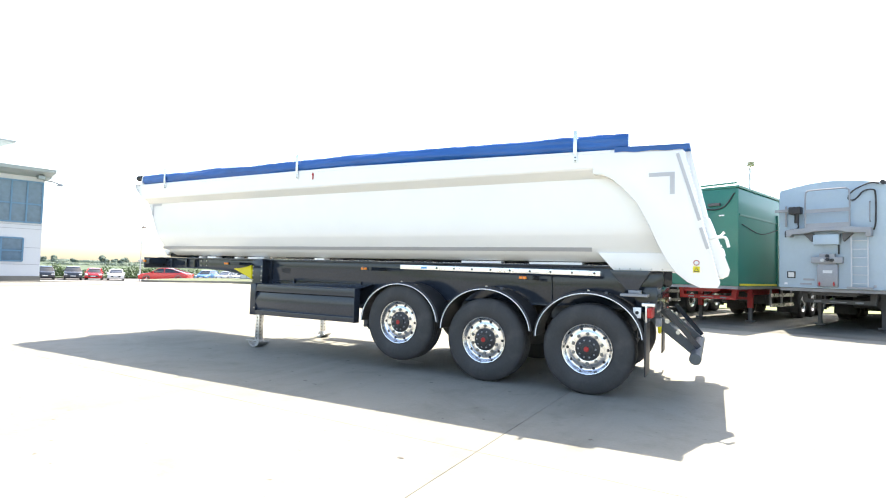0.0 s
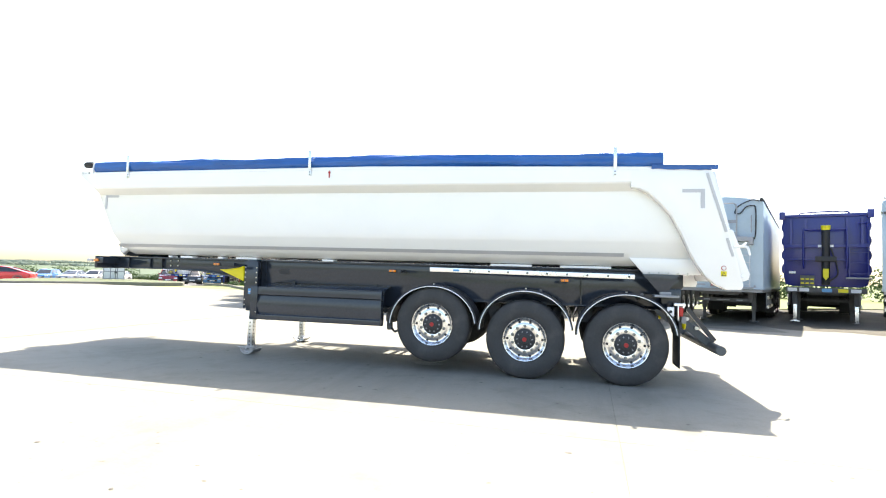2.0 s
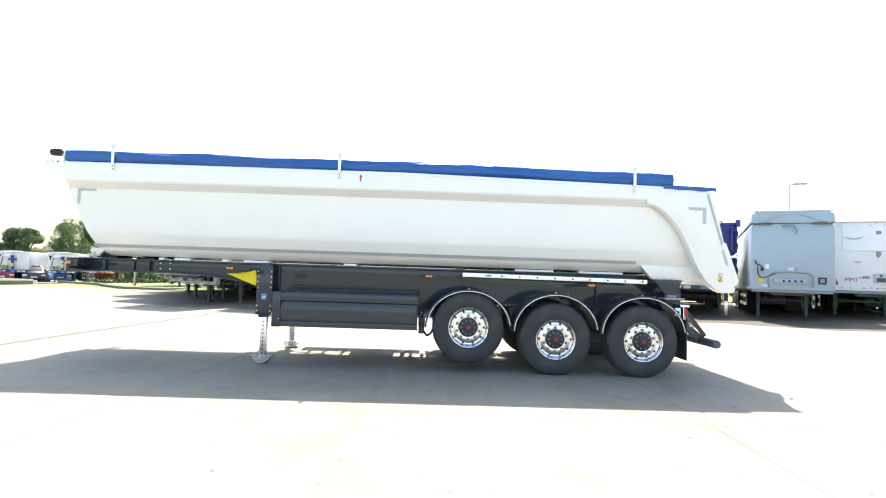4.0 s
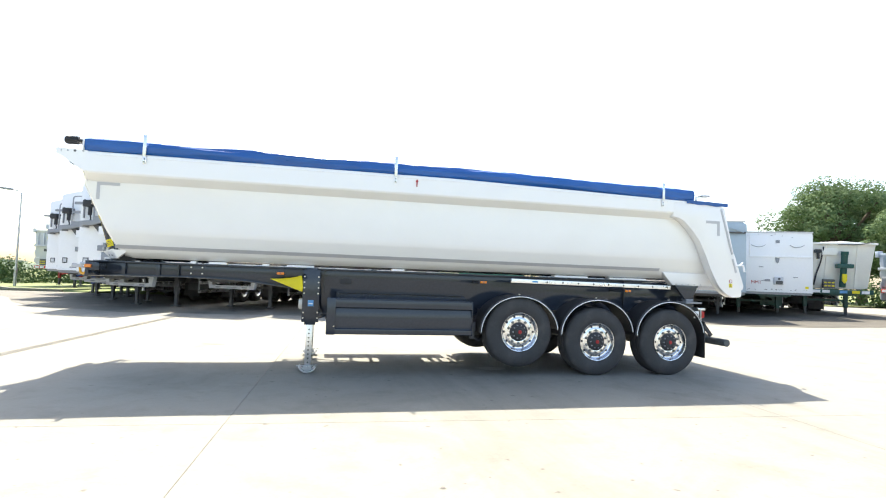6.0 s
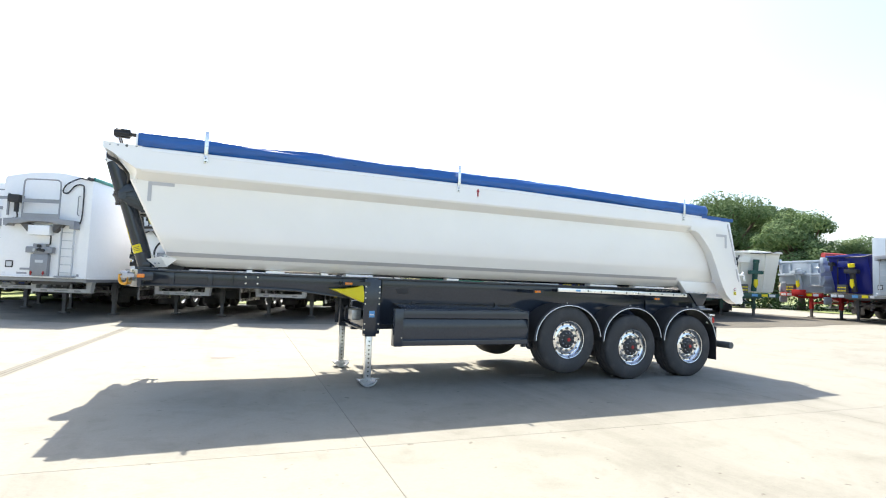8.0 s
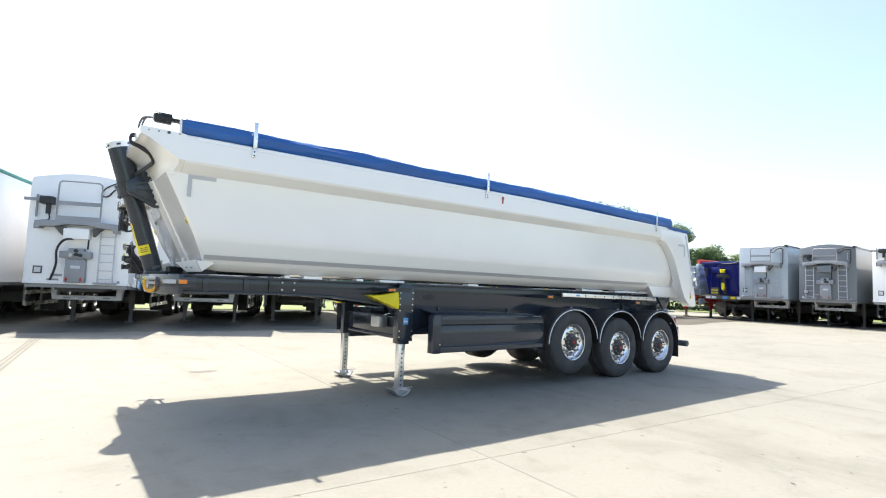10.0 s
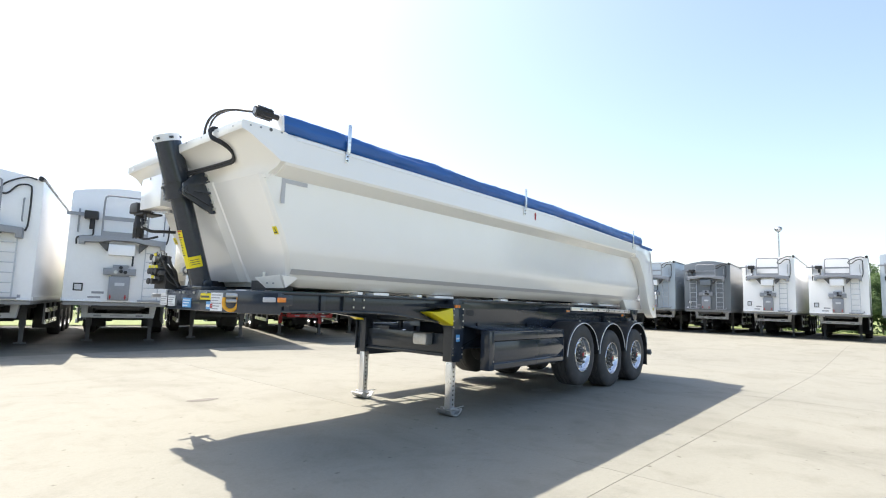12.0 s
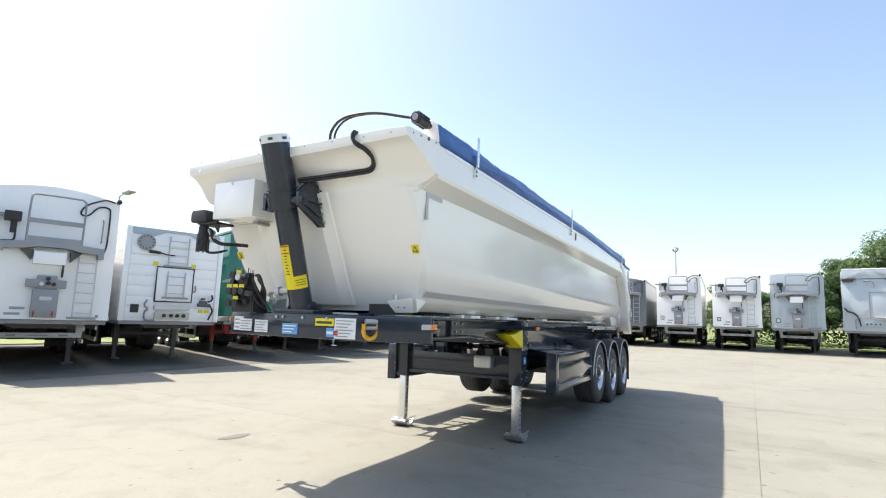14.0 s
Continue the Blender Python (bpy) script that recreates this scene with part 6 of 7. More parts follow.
part("warning_flash", Geo().prism([(-1.26, 1.40), (-1.16, 1.38), (-1.19, 1.50), (-1.23, 1.62), (-1.225, 1.50)], "y", -0.005, 0), REDP, t)
fc = bpy.data.curves.new("fleet_mark", "FONT")
fc.body, fc.size, fc.extrude = "MM1", 0.19, 0.002
tmp = new("fleet_mark", fc)
dg = bpy.context.evaluated_depsgraph_get()
me = bpy.data.meshes.new_from_object(tmp.evaluated_get(dg))
bpy.data.objects.remove(tmp)
mk = new("fleet_mark", me)
me.materials.clear()
me.materials.append(REDP)
mk.parent = t
mk.matrix_basis = pose(-0.98, -0.012, 1.52, 90, 0, 0)
mk["label"] = "red painted letters"
part("chassis_locker", Geo().box(0.3, 1.2, 3.0, 4.2, 0.55, 1.0), GREENP, t, bevel=0.02)


# tippers with a ram on the nose
def tipper(x, y, z, turn, paint, chassis, ram_paint, label, top=3.55, style="posts", scale=1.0, cap=YELLOW, group="parked tippers", length=8.6):
    t = thing("parked_tipper", x, y, z, label, "semi-trailer", turn, group)
    w = 1.24
    if style == "posts":
        sec = [(-w, top), (-w + 0.02, 2.4), (-w + 0.03, 1.60), (-w + 0.08, 1.34), (-0.95, 1.28), (0.95, 1.28), (w - 0.08, 1.34), (w - 0.03, 1.60), (w - 0.02, 2.4), (w, top)]
    else:
        sec = [(-w, top - 0.08), (-w + 0.02, top - 0.25), (-w + 0.16, 1.32), (-0.8, 1.28), (0.8, 1.28), (w - 0.16, 1.32), (w - 0.02, top - 0.25), (w, top - 0.08), (0.8, top), (0, top + 0.05), (-0.8, top)]
    lean = 0.35 if style == "tub" else 0.1
    g = Geo()
    for yy in (0, length):
        for a, b in sec:
            g.v.append((a, yy + (lean * (1 - (b - 1.28) / (top - 1.28)) if yy == 0 else 0), b))
    n = len(sec)
    g.f += [(i, (i + 1) % n, n + (i + 1) % n, n + i) for i in range(n)] + [tuple(range(n))[::-1], tuple(range(n, 2 * n))]
    part("body", g, paint, t, bevel=0.02)
    running_gear(t, chassis, length + 0.8, 1.6, guard=True)
    part("front_beam", Geo().box(-1.15, 1.15, 0.0, 0.12, 1.06, 1.24), chassis, t, bevel=0.008)
    for a, m in ((-0.95, STICKER), (-0.6, STICKER), (0.05, BLUESTICK), (0.5, YELLOW), (0.85, STICKER)):
        part("label_plate", Geo().box(a - 0.14, a + 0.14, -0.006, 0, 1.09, 1.21), m, t)
    rx = 0.02
    r = part("hydraulic_ram", Geo().cyl((rx, 0.05, 1.35), (rx, -0.18, top - 0.55), 0.12, n=18), ram_paint, t, "tipping ram with yellow label")
    part("ram_cap", Geo().cyl((rx, -0.18, top - 0.55), (rx, -0.20, top - 0.40), 0.14, n=18), cap, r)
    part("ram_label", Geo().prism([(rx - 0.08, 1.9), (rx - 0.08, 1.62), (rx, 1.5), (rx + 0.08, 1.62), (rx + 0.08, 1.9)], "y", -0.19, -0.1), YELLOW, r)
    part("ram_cradle", Geo().box(rx - 0.3, rx + 0.3, -0.28, -0.02, 2.15, 2.32), ram_paint, r, bevel=0.01)
    p = part("coupling_panel", Geo().box(-0.72, -0.3, -0.08, 0.08, 1.28, 1.66), UNDER, t, "dark coupling panel with yellow tags")
    for k in range(6):
        part("coupling_tag", Geo().box(-0.7 + 0.14 * (k % 3), -0.6 + 0.14 * (k % 3), -0.095, -0.08, 1.36 + 0.14 * (k // 3), 1.41 + 0.14 * (k // 3)), YELLOW, p)
    if style == "posts":
        zb = 1.28 + (top - 1.28) * 0.56
        for s in (-1, 1):
            part("corner_post", Geo().box(s * 1.16, s * 1.34, -0.1, 0.12, top - 0.15, top + 0.13), paint, t, bevel=0.015)
            for k in range(4):
                part("side_tongue", Geo().prism([(s * 1.19, top - 0.24 - 0.5 * k), (s * 1.245, top - 0.27 - 0.5 * k), (s * 1.28, top - 0.37 - 0.5 * k), (s * 1.28, top - 0.47 - 0.5 * k), (s * 1.245, top - 0.57 - 0.5 * k), (s * 1.19, top - 0.60 - 0.5 * k)], "y", 0.06, 0.5), paint, t, bevel=0.02)
        part("top_beam", Geo().box(-1.2, 1.2, -0.06, 0.06, top - 0.08, top + 0.02).box(-1.2, 1.2, -0.1, 0.06, zb - 0.06, zb + 0.06), paint, t, bevel=0.01)
        for a in (-0.98, -0.55, 0.62, 1.02):
            part("nose_upright", Geo().box(a - 0.035, a + 0.035, -0.07, 0.05, zb + 0.06, top - 0.15), paint, t)
        part("nose_rail", Geo().tube([(0.66, -0.09, zb), (0.66, -0.1, 1.75), (0.75, -0.1, 1.62), (1.1, -0.1, 1.62), (1.18, -0.1, 1.75), (1.18, -0.09, top - 0.45), (1.05, -0.1, top - 0.35), (0.9, -0.1, top - 0.35)], 0.022, 6), paint, t)
        ladder(t, 0.92, 1.62, zb, -0.1, 0.5, 3, paint)
        part("nose_plate", Geo().box(-0.2, 0.24, -0.105, -0.1, zb - 0.04, zb + 0.04), STICKER, t)
        part("small_plate", Geo().box(-1.05, -0.85, -0.02, 0.03, 1.72, 1.80), STICKER, t)
    else:
        for a in (-0.5, 0.62):
            part("nose_rib", Geo().beam((a, 0.33, 1.32), (a, 0.0, top - 0.1), 0.12, 0.06, (0, -1, 0)), paint, t)
        part("nose_lip", Geo().box(-1.27, 1.27, -0.12, 0.1, top - 0.10, top - 0.02), paint, t, bevel=0.015)
        dz = top - 3.25
        part("white_box", Geo().box(-0.75, -0.18, -0.05, 0.2, 2.70 + dz, 2.98 + dz), paint, t, bevel=0.012)
        d = part("drive_unit", Geo().box(-1.05, -0.85, -0.25, 0, 2.78 + dz, 2.92 + dz).cyl((-0.95, -0.15, 2.78 + dz), (-0.95, -0.15, 2.52 + dz), 0.06), BLACK, t, "black cover drive unit")
        part("drive_hose", Geo().tube([(-0.7, -0.05, top - 0.2), (-0.78, 0.05, 2.4 + dz), (-0.88, 0.2, 1.9 + dz / 2), (-0.95, 0.28, 1.4)], 0.03, 6), BLACK, d)
        part("top_hose", Geo().tube([(-0.2, -0.1, top - 0.1), (0.5, -0.14, top - 0.1), (0.9, -0.14, top - 0.02), (1.2, -0.1, top + 0.05)], 0.02, 6), BLACK, t)
    if scale != 1:
        t.scale = (scale, scale, scale)
    return t


near = tipper(6.68, 19.85, 0.1, -22, DEEPBLUE, UNDER, BLACK, "deep blue steel tipper with black nose ram", top=3.80)
part("ram_guard", Geo().tube([(-0.62, -0.12, 1.9), (-0.62, -0.2, 2.1), (-0.62, -0.2, 3.22), (-0.5, -0.2, 3.26), (0.5, -0.2, 3.26), (0.6, -0.2, 3.22), (0.6, -0.2, 2.1), (0.6, -0.12, 1.9)], 0.03, 8), DEEPBLUE, near)
part("roof_bow", Geo().tube([(-0.75, 0.0, 3.8), (-0.6, 0.0, 3.88), (0.5, 0.0, 3.90), (0.7, 0.0, 3.82)], 0.025, 8), DEEPBLUE, near)
part("ram_hose", Geo().tube([(0.1, -0.15, 1.45), (0.34, -0.16, 1.7), (0.3, -0.2, 2.1), (0.16, -0.22, 2.6)], 0.025, 8), BLACK, near)
part("lower_rail", Geo().box(-1.1, 0.62, -0.08, 0.06, 2.18, 2.25), DEEPBLUE, near, bevel=0.01)
for s in (-1, 1):
    leg = part("support_leg", Geo().box(s * 0.88 - 0.075, s * 0.88 + 0.075, 0.25, 0.39, 0.62, 1.1), UNDER, near, "dark support leg with bright steel shaft", bevel=0.008)
    part("leg_shaft", Geo().box(s * 0.88 - 0.055, s * 0.88 + 0.055, 0.27, 0.37, 0.03, 0.64), ALU, leg, bevel=0.006)
    part("leg_foot", Geo().box(s * 0.88 - 0.14, s * 0.88 + 0.14, 0.2, 0.44, 0.0, 0.04), ALU, leg, bevel=0.006)
CREAM = surf("cream trailer paint", (0.84, 0.83, 0.755), 0.32, 0, 0.04, 0.7, 12, 0.03, (0.70, 0.69, 0.62), 0.2)
tipper(14.5, 16.6, 0.3, -27, CREAM, GREENP, GREENP, "cream white tub tipper with green ram and green chassis", top=3.25, style="tub", cap=GREENP)

# the east row, noses towards the yard
EZ = 0.41
ROW = [tipper(16.6, 13.45, EZ, -90, DEEPBLUE, UNDER, BLACK, "deep blue tub tipper with black nose ram", top=2.98, style="tub"),
       bulker(16.4, 11.55, EZ, -90, SILVER, "silver-blue box-bodied bulk trailer with two nose ladders", 2, top=3.66, rise=0.01, left_units=False),
       bulker(16.4, 8.95, EZ, -90, MIDGREY, "mid grey box-bodied bulk trailer with two nose ladders", 2, top=3.50),
       bulker(16.4, 6.27, EZ, -90, WHITE2, "white box-bodied bulk trailer, flat roof, nose locker and hoses", top=3.78, rise=0.01),
       bulker(16.4, 3.63, EZ, -90, WHITE2, "white box-bodied bulk trailer with grey platform and ladder", top=3.68),
       bulker(16.4, 1.10, EZ, -95, SILVER, "silver-blue box-bodied bulk trailer with ladder", top=3.78, rise=0.08),
       peaked(16.4, -1.72, EZ, -101, SILVER, "silver-blue bulk trailer with peaked cover frame and nose hatch", hatch=True)]
for t in ROW:
    t.scale = (0.86, 1, 1)
t = tipper(17.6, 16.4, EZ, -100, SILVER, REDP, SILVER, "silver tipper with red nose plate and red rolled cover", top=2.82, style="posts", cap=SILVER)
part("red_nose_plate", Geo().box(-0.35, 0.35, -0.14, -0.02, 1.12, 1.40), REDP, t, bevel=0.01)
part("cover_roll", Geo().tube([(1.2, 0.05, 3.08), (1.2, 3, 3.06), (1.2, 8.4, 3.06)], 0.12, 10, 3), REDTARP, t, "red rolled cover")

# tippers on the verge past the end of the row
for x, y, p, c, lab in ((-18.3, 27.4, GREYLIGHT, BLUEP, "pale grey tipper with blue chassis and nose ladder"), (-21.2, 32.4, SILVER, BLUEP, "silver tipper with blue chassis and nose ladder"), (-24.0, 37.0, GREYLIGHT, REDP, "pale grey tipper with red chassis and nose ladder")):
    tipper(x, y, max(0.02, far_height(x, y)), A1, p, c, UNDER, lab, top=3.5, group="tippers past the row")

# small tippers far off by the hedge
for x, y, p, c, r, lab in ((-39.5, 49.0, WHITE2, BLUEP, BLUEP, "white tipper with blue ram and blue chassis"), (-37.0, 51.0, GREYLIGHT, REDP, REDP, "pale grey tipper with red ram and red chassis"), (-43.0, 47.5, WHITE2, BLUEP, BLUEP, "white tipper with blue ram and blue chassis")):
    tipper(x, y, far_height(x, y) - 0.12, 25, p, c, r, lab, top=3.0, style="tub", cap=r, group="far tippers")

# ---- trees and hedges ----
def leaves(g, rnd, centre, radii, count, size, shell=0.55):
    """Many small bent leaf sprays through a lumpy ellipsoid, thicker towards its skin."""
    for _ in range(count):
        d = Vector((rnd.gauss(0, 1), rnd.gauss(0, 1), rnd.gauss(0, 1))).normalized()
        r = shell + (1.05 - shell) * rnd.random() ** 0.7
        r *= 1 + 0.22 * noise.noise(d * 2.3 + Vector(centre))
        c = Vector(centre) + Vector((d.x * radii[0], d.y * radii[1], d.z * radii[2])) * r
        nrm = (d * 1.1 + Vector((rnd.gauss(0, 1), rnd.gauss(0, 1), rnd.gauss(0, 1) + 0.8)) * 0.4).normalized()
        u = nrm.orthogonal().normalized()
        u = Matrix.Rotation(rnd.random() * 6.28, 3, nrm) @ u
        v = nrm.cross(u)
        s = size * (0.6 + 0.8 * rnd.random())
        k = len(g.v)
        g.v += [tuple(c - u * s), tuple(c - v * s * 0.55 + nrm * s * 0.12), tuple(c + u * s), tuple(c + v * s * 0.55 + nrm * s * 0.12)]
        g.f += [(k, k + 1, k + 3), (k + 1, k + 2, k + 3)]


def tree_kind(seed, h, spread, material, lumps=62, per=640, size=0.085):
    """A broad-leaved tree: tapered trunk, limbs, and a crown of leaf sprays in uneven lumps."""
    rnd = random.Random(seed)
    t = thing("tree", 0, -400 - seed * 30, 0, "broad-leaved tree in full summer leaf", "tree", 0, "trees behind the yard")
    g = Geo()
    trunk_top = h * 0.42
    g.tube([(0, 0, -0.2), (0.05, 0.03, h * 0.2), (-0.05, 0.05, trunk_top)], h * 0.028, 10, 3)
    g.cyl((0, 0, -0.3), (0, 0, h * 0.12), h * 0.045, h * 0.028, 10)
    blobs = []
    for k in range(lumps):
        a, q = rnd.random() * 6.283, rnd.random()
        zz = h * (0.28 + 0.60 * q)
        rr = spread * (0.95 - 0.75 * abs(q - 0.38) ** 1.3 * 1.5) * (0.45 + 0.5 * rnd.random())
        c = Vector((rr * math.cos(a), rr * math.sin(a), zz))
        blobs.append((c, spread * (0.15 + 0.17 * rnd.random())))
        if k % 2 == 0:
            g.tube([(0, 0, trunk_top * (0.6 + 0.4 * rnd.random())), tuple(c * 0.5 + Vector((0, 0, h * 0.18))), tuple(c)], h * 0.009, 6, 3)
    part("trunk", g, BARK, t)
    g = Geo()
    for c, r in blobs:
        leaves(g, rnd, c, (r, r, r * 0.7), per, size, 0.72)
    part("crown", g, material, t, smooth=0)
    return t


kinds = [tree_kind(1, 9.5, 4.6, LEAF), tree_kind(2, 8.5, 3.8, LEAF2), tree_kind(3, 7.0, 3.2, LEAF, 48, 560)]
TREES = [(35.5, 35.0, 0, 1.29), (40.5, 36.5, 0, 1.24), (44.5, 36.0, 1, 1.28), (38.0, 25.0, 2, 0.85), (42.0, 24.0, 2, 0.9), (33.5, 26.4, 2, 1.22), (38.0, 22.5, 2, 0.62),
         (33.5, -1.2, 2, 0.72), (35.5, -4.4, 1, 0.90), (34.8, -7.2, 0, 0.98), (41.0, -2.4, 2, 0.84), (36.0, -13.0, 1, 1.1), (34.0, -19.0, 0, 1.1), (38.0, 3.5, 2, 0.8), (34.0, 2.0, 2, 0.62),
         (-46.8, 61.5, 0, 0.80), (-55.0, 64.0, 1, 0.88), (-39.5, 60.5, 2, 0.42)]
for k, (x, y, i, sc) in enumerate(TREES):
    c = copy_thing(kinds[i], pose(x, y, far_height(x, y), 0, 0, 71 * k)) if k > 2 else None
    if c is None:
        c = copy_thing(kinds[i], pose(x, y, far_height(x, y), 0, 0, 71 * k + 20))
    c.scale = (sc, sc, sc * (0.92 + 0.05 * (k % 4)))
for t in kinds:
    for o in (*t.children_recursive, t):
        bpy.data.objects.remove(o)


def hedge(name, pts, h, w, per_m, size, material, label, category="hedge", seed=4):
    rnd = random.Random(seed)
    g = Geo()
    for (x0, y0), (x1, y1) in zip(pts, pts[1:]):
        d = math.hypot(x1 - x0, y1 - y0)
        for i in range(int(d / (w * 0.6)) + 1):
            q = i * w * 0.6 / d
            x, y = x0 + (x1 - x0) * q + rnd.gauss(0, w * 0.2), y0 + (y1 - y0) * q + rnd.gauss(0, w * 0.2)
            hh = h * (0.6 + 0.6 * rnd.random())
            leaves(g, rnd, (x, y, far_height(x, y) + hh * 0.45), (w * 0.6, w * 0.6, hh * 0.55), int(per_m * w), size, 0.4)
    return tagged(part(name, g, material, smooth=0), label, category, "", "stuff")


hedge("hedge", [(-88, 12), (-82, 34), (-74, 50), (-60, 68), (-44, 84)], 1.9, 2.6, 150, 0.13, BUSH, "straggling green hedge behind the parked cars")
hedge("hedge", [(-31, 46), (-24, 47), (-14, 45), (0, 42), (14, 41), (24, 38)], 2.4, 2.4, 150, 0.12, BUSH, "thick green bushes along the grass verge", seed=6)
hedge("hedge", [(24, 38), (31, 30), (34, 20), (34, 8), (33, -6), (34, -22)], 2.6, 2.6, 160, 0.12, BUSH, "thick green bushes behind the parked trailers", seed=8)
# far belts and skyline trees carry the air's haze in their leaf colour
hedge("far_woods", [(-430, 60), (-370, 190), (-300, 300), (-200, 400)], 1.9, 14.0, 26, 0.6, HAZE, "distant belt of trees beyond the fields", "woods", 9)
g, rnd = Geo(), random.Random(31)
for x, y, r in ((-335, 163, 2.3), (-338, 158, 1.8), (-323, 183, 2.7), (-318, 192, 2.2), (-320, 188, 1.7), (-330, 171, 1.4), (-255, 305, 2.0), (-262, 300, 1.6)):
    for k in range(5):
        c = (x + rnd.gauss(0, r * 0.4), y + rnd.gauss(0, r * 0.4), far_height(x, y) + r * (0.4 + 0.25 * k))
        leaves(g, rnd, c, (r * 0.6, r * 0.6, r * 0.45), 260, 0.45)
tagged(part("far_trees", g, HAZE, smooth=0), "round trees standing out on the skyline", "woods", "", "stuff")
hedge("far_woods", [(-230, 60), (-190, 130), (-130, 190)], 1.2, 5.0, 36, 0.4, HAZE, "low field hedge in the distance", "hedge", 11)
hedge("long_grass", [(-33, 44), (-24, 44.5), (-8, 42)], 0.5, 1.6, 60, 0.12, BUSH, "long grass at the foot of the bushes", "grass", 12)
hedge("long_grass", [(30, 8), (30, -4), (30, -14)], 0.45, 1.4, 60, 0.10, BUSH, "long grass at the foot of the bushes", "grass", 13)

# crop field and car park surface
sheet("field", -420, -75, 30, 330, 20, 20, lambda x, y: far_height(x, y) + 0.25, FIELD, "pale green crop field beyond the hedge", "field")
ASPHALT = surf("car park asphalt", (0.16, 0.155, 0.15), 0.85, 0, 0.15, 0.5, 20, 0.3)
sheet("car_park", -78, -37.5, -10, 66, 22, 34, lambda x, y: far_height(x, y) + 0.07, ASPHALT, "grey asphalt car park beside the office", "car park")
sheet("concrete_apron", -37.6, -33.9, -10, 34, 4, 20, lambda x, y: height(x, y) + 0.006, CONCRETE, "pale concrete apron between the yard and the car park", "pavement")
# grass verges beyond the parked rows
def verge(x):
    return 29.4 - 1.6 * step(-20, 2, x)


g = Geo()
N = 30
for i in range(N + 1):
    x = -19.5 + 90 * i / N
    for q in (0, 0.08, 0.3, 1):
        y = verge(x) + q * 36
        g.v.append((x, y, max(height(x, y), far_height(x, y)) + 0.05))
    if i:
        g.f += [(4 * i - 4 + k, 4 * i + k, 4 * i + 1 + k, 4 * i - 3 + k) for k in range(3)]
tagged(part("north_verge", g, GRASS), "sunlit grass verge behind the parked trailers", "grass", "", "structure")
g = Geo()
for i in range(N + 1):
    y = -42 + 65 * i / N
    for q in (0, 0.08, 0.3, 1):
        x = 27.5 + q * 40
        g.v.append((x, y, max(height(x, y), far_height(x, y)) + 0.05))
    if i:
        g.f += [(4 * i - 4 + k, 4 * i + k, 4 * i + 1 + k, 4 * i - 3 + k) for k in range(3)]
tagged(part("east_verge", g, GRASS), "sunlit grass verge behind the parked trailers", "grass", "", "structure")
g = Geo()
k = [(-36.0, 5.0), (-37.0, 12.0), (-39.0, 18.0), (-41.5, 25.0), (-43.4, 30.2), (-46.0, 34.0)]
for (x0, y0), (x1, y1) in zip(k, k[1:]):
    g.beam((x0, y0, far_height(x0, y0) + 0.09), (x1, y1, far_height(x1, y1) + 0.09), 0.25, 0.12)
tagged(part("kerb", g, KERB, bevel=0.02), "low concrete kerb of the car park", "kerb", "", "structure")

MOWN = surf("mown grass", (0.085, 0.105, 0.045), 0.95, 0, 0.3, 0.3, 8, 0.4)
# kerbed grass island between the yard and the car park
ISLE = [(-38.9, 25.3), (-38.4, 24.7), (-37.4, 24.7), (-36.4, 25.6), (-35.0, 28.2), (-33.4, 30.6), (-31.6, 32.8), (-31.2, 34.2), (-33.0, 36.6), (-38.0, 38.0), (-42.5, 37.0), (-43.0, 33.0), (-41.0, 28.6)]
g = Geo()
cx, cy = sum(p[0] for p in ISLE) / len(ISLE), sum(p[1] for p in ISLE) / len(ISLE)
g.v.append((cx, cy, height(cx, cy) + 0.18))
g.v += [(x, y, height(x, y) + 0.14) for x, y in ISLE]
g.v += [(x, y, height(x, y) - 0.6) for x, y in ISLE]
n = len(ISLE)
for i in range(n):
    j = (i + 1) % n
    g.f += [(0, 1 + i, 1 + j), (1 + i, 1 + n + i, 1 + n + j, 1 + j)]
tagged(part("grass_island", g, MOWN), "mown grass island inside a concrete kerb", "grass", "", "structure")
g = Geo()
for (x0, y0), (x1, y1) in zip(ISLE, ISLE[1:] + ISLE[:1]):
    g.beam((x0, y0, 0.02), (x1, y1, 0.02), 0.14, 0.27)
tagged(part("kerb", g, KERB, bevel=0.02), "grey concrete kerb round the grass island", "kerb", "", "structure")
g = Geo()
k = [(-20.0, 29.4), (-22.6, 30.0), (-25.0, 32.3), (-27.0, 34.5), (-31, 36.5)]
for (x0, y0), (x1, y1) in zip(k, k[1:]):
    g.beam((x0, y0, 0.04), (x1, y1, 0.04), 0.2, 0.16)
tagged(part("kerb", g, KERB, bevel=0.02), "low pale concrete kerb along the grass verge", "kerb", "", "structure")


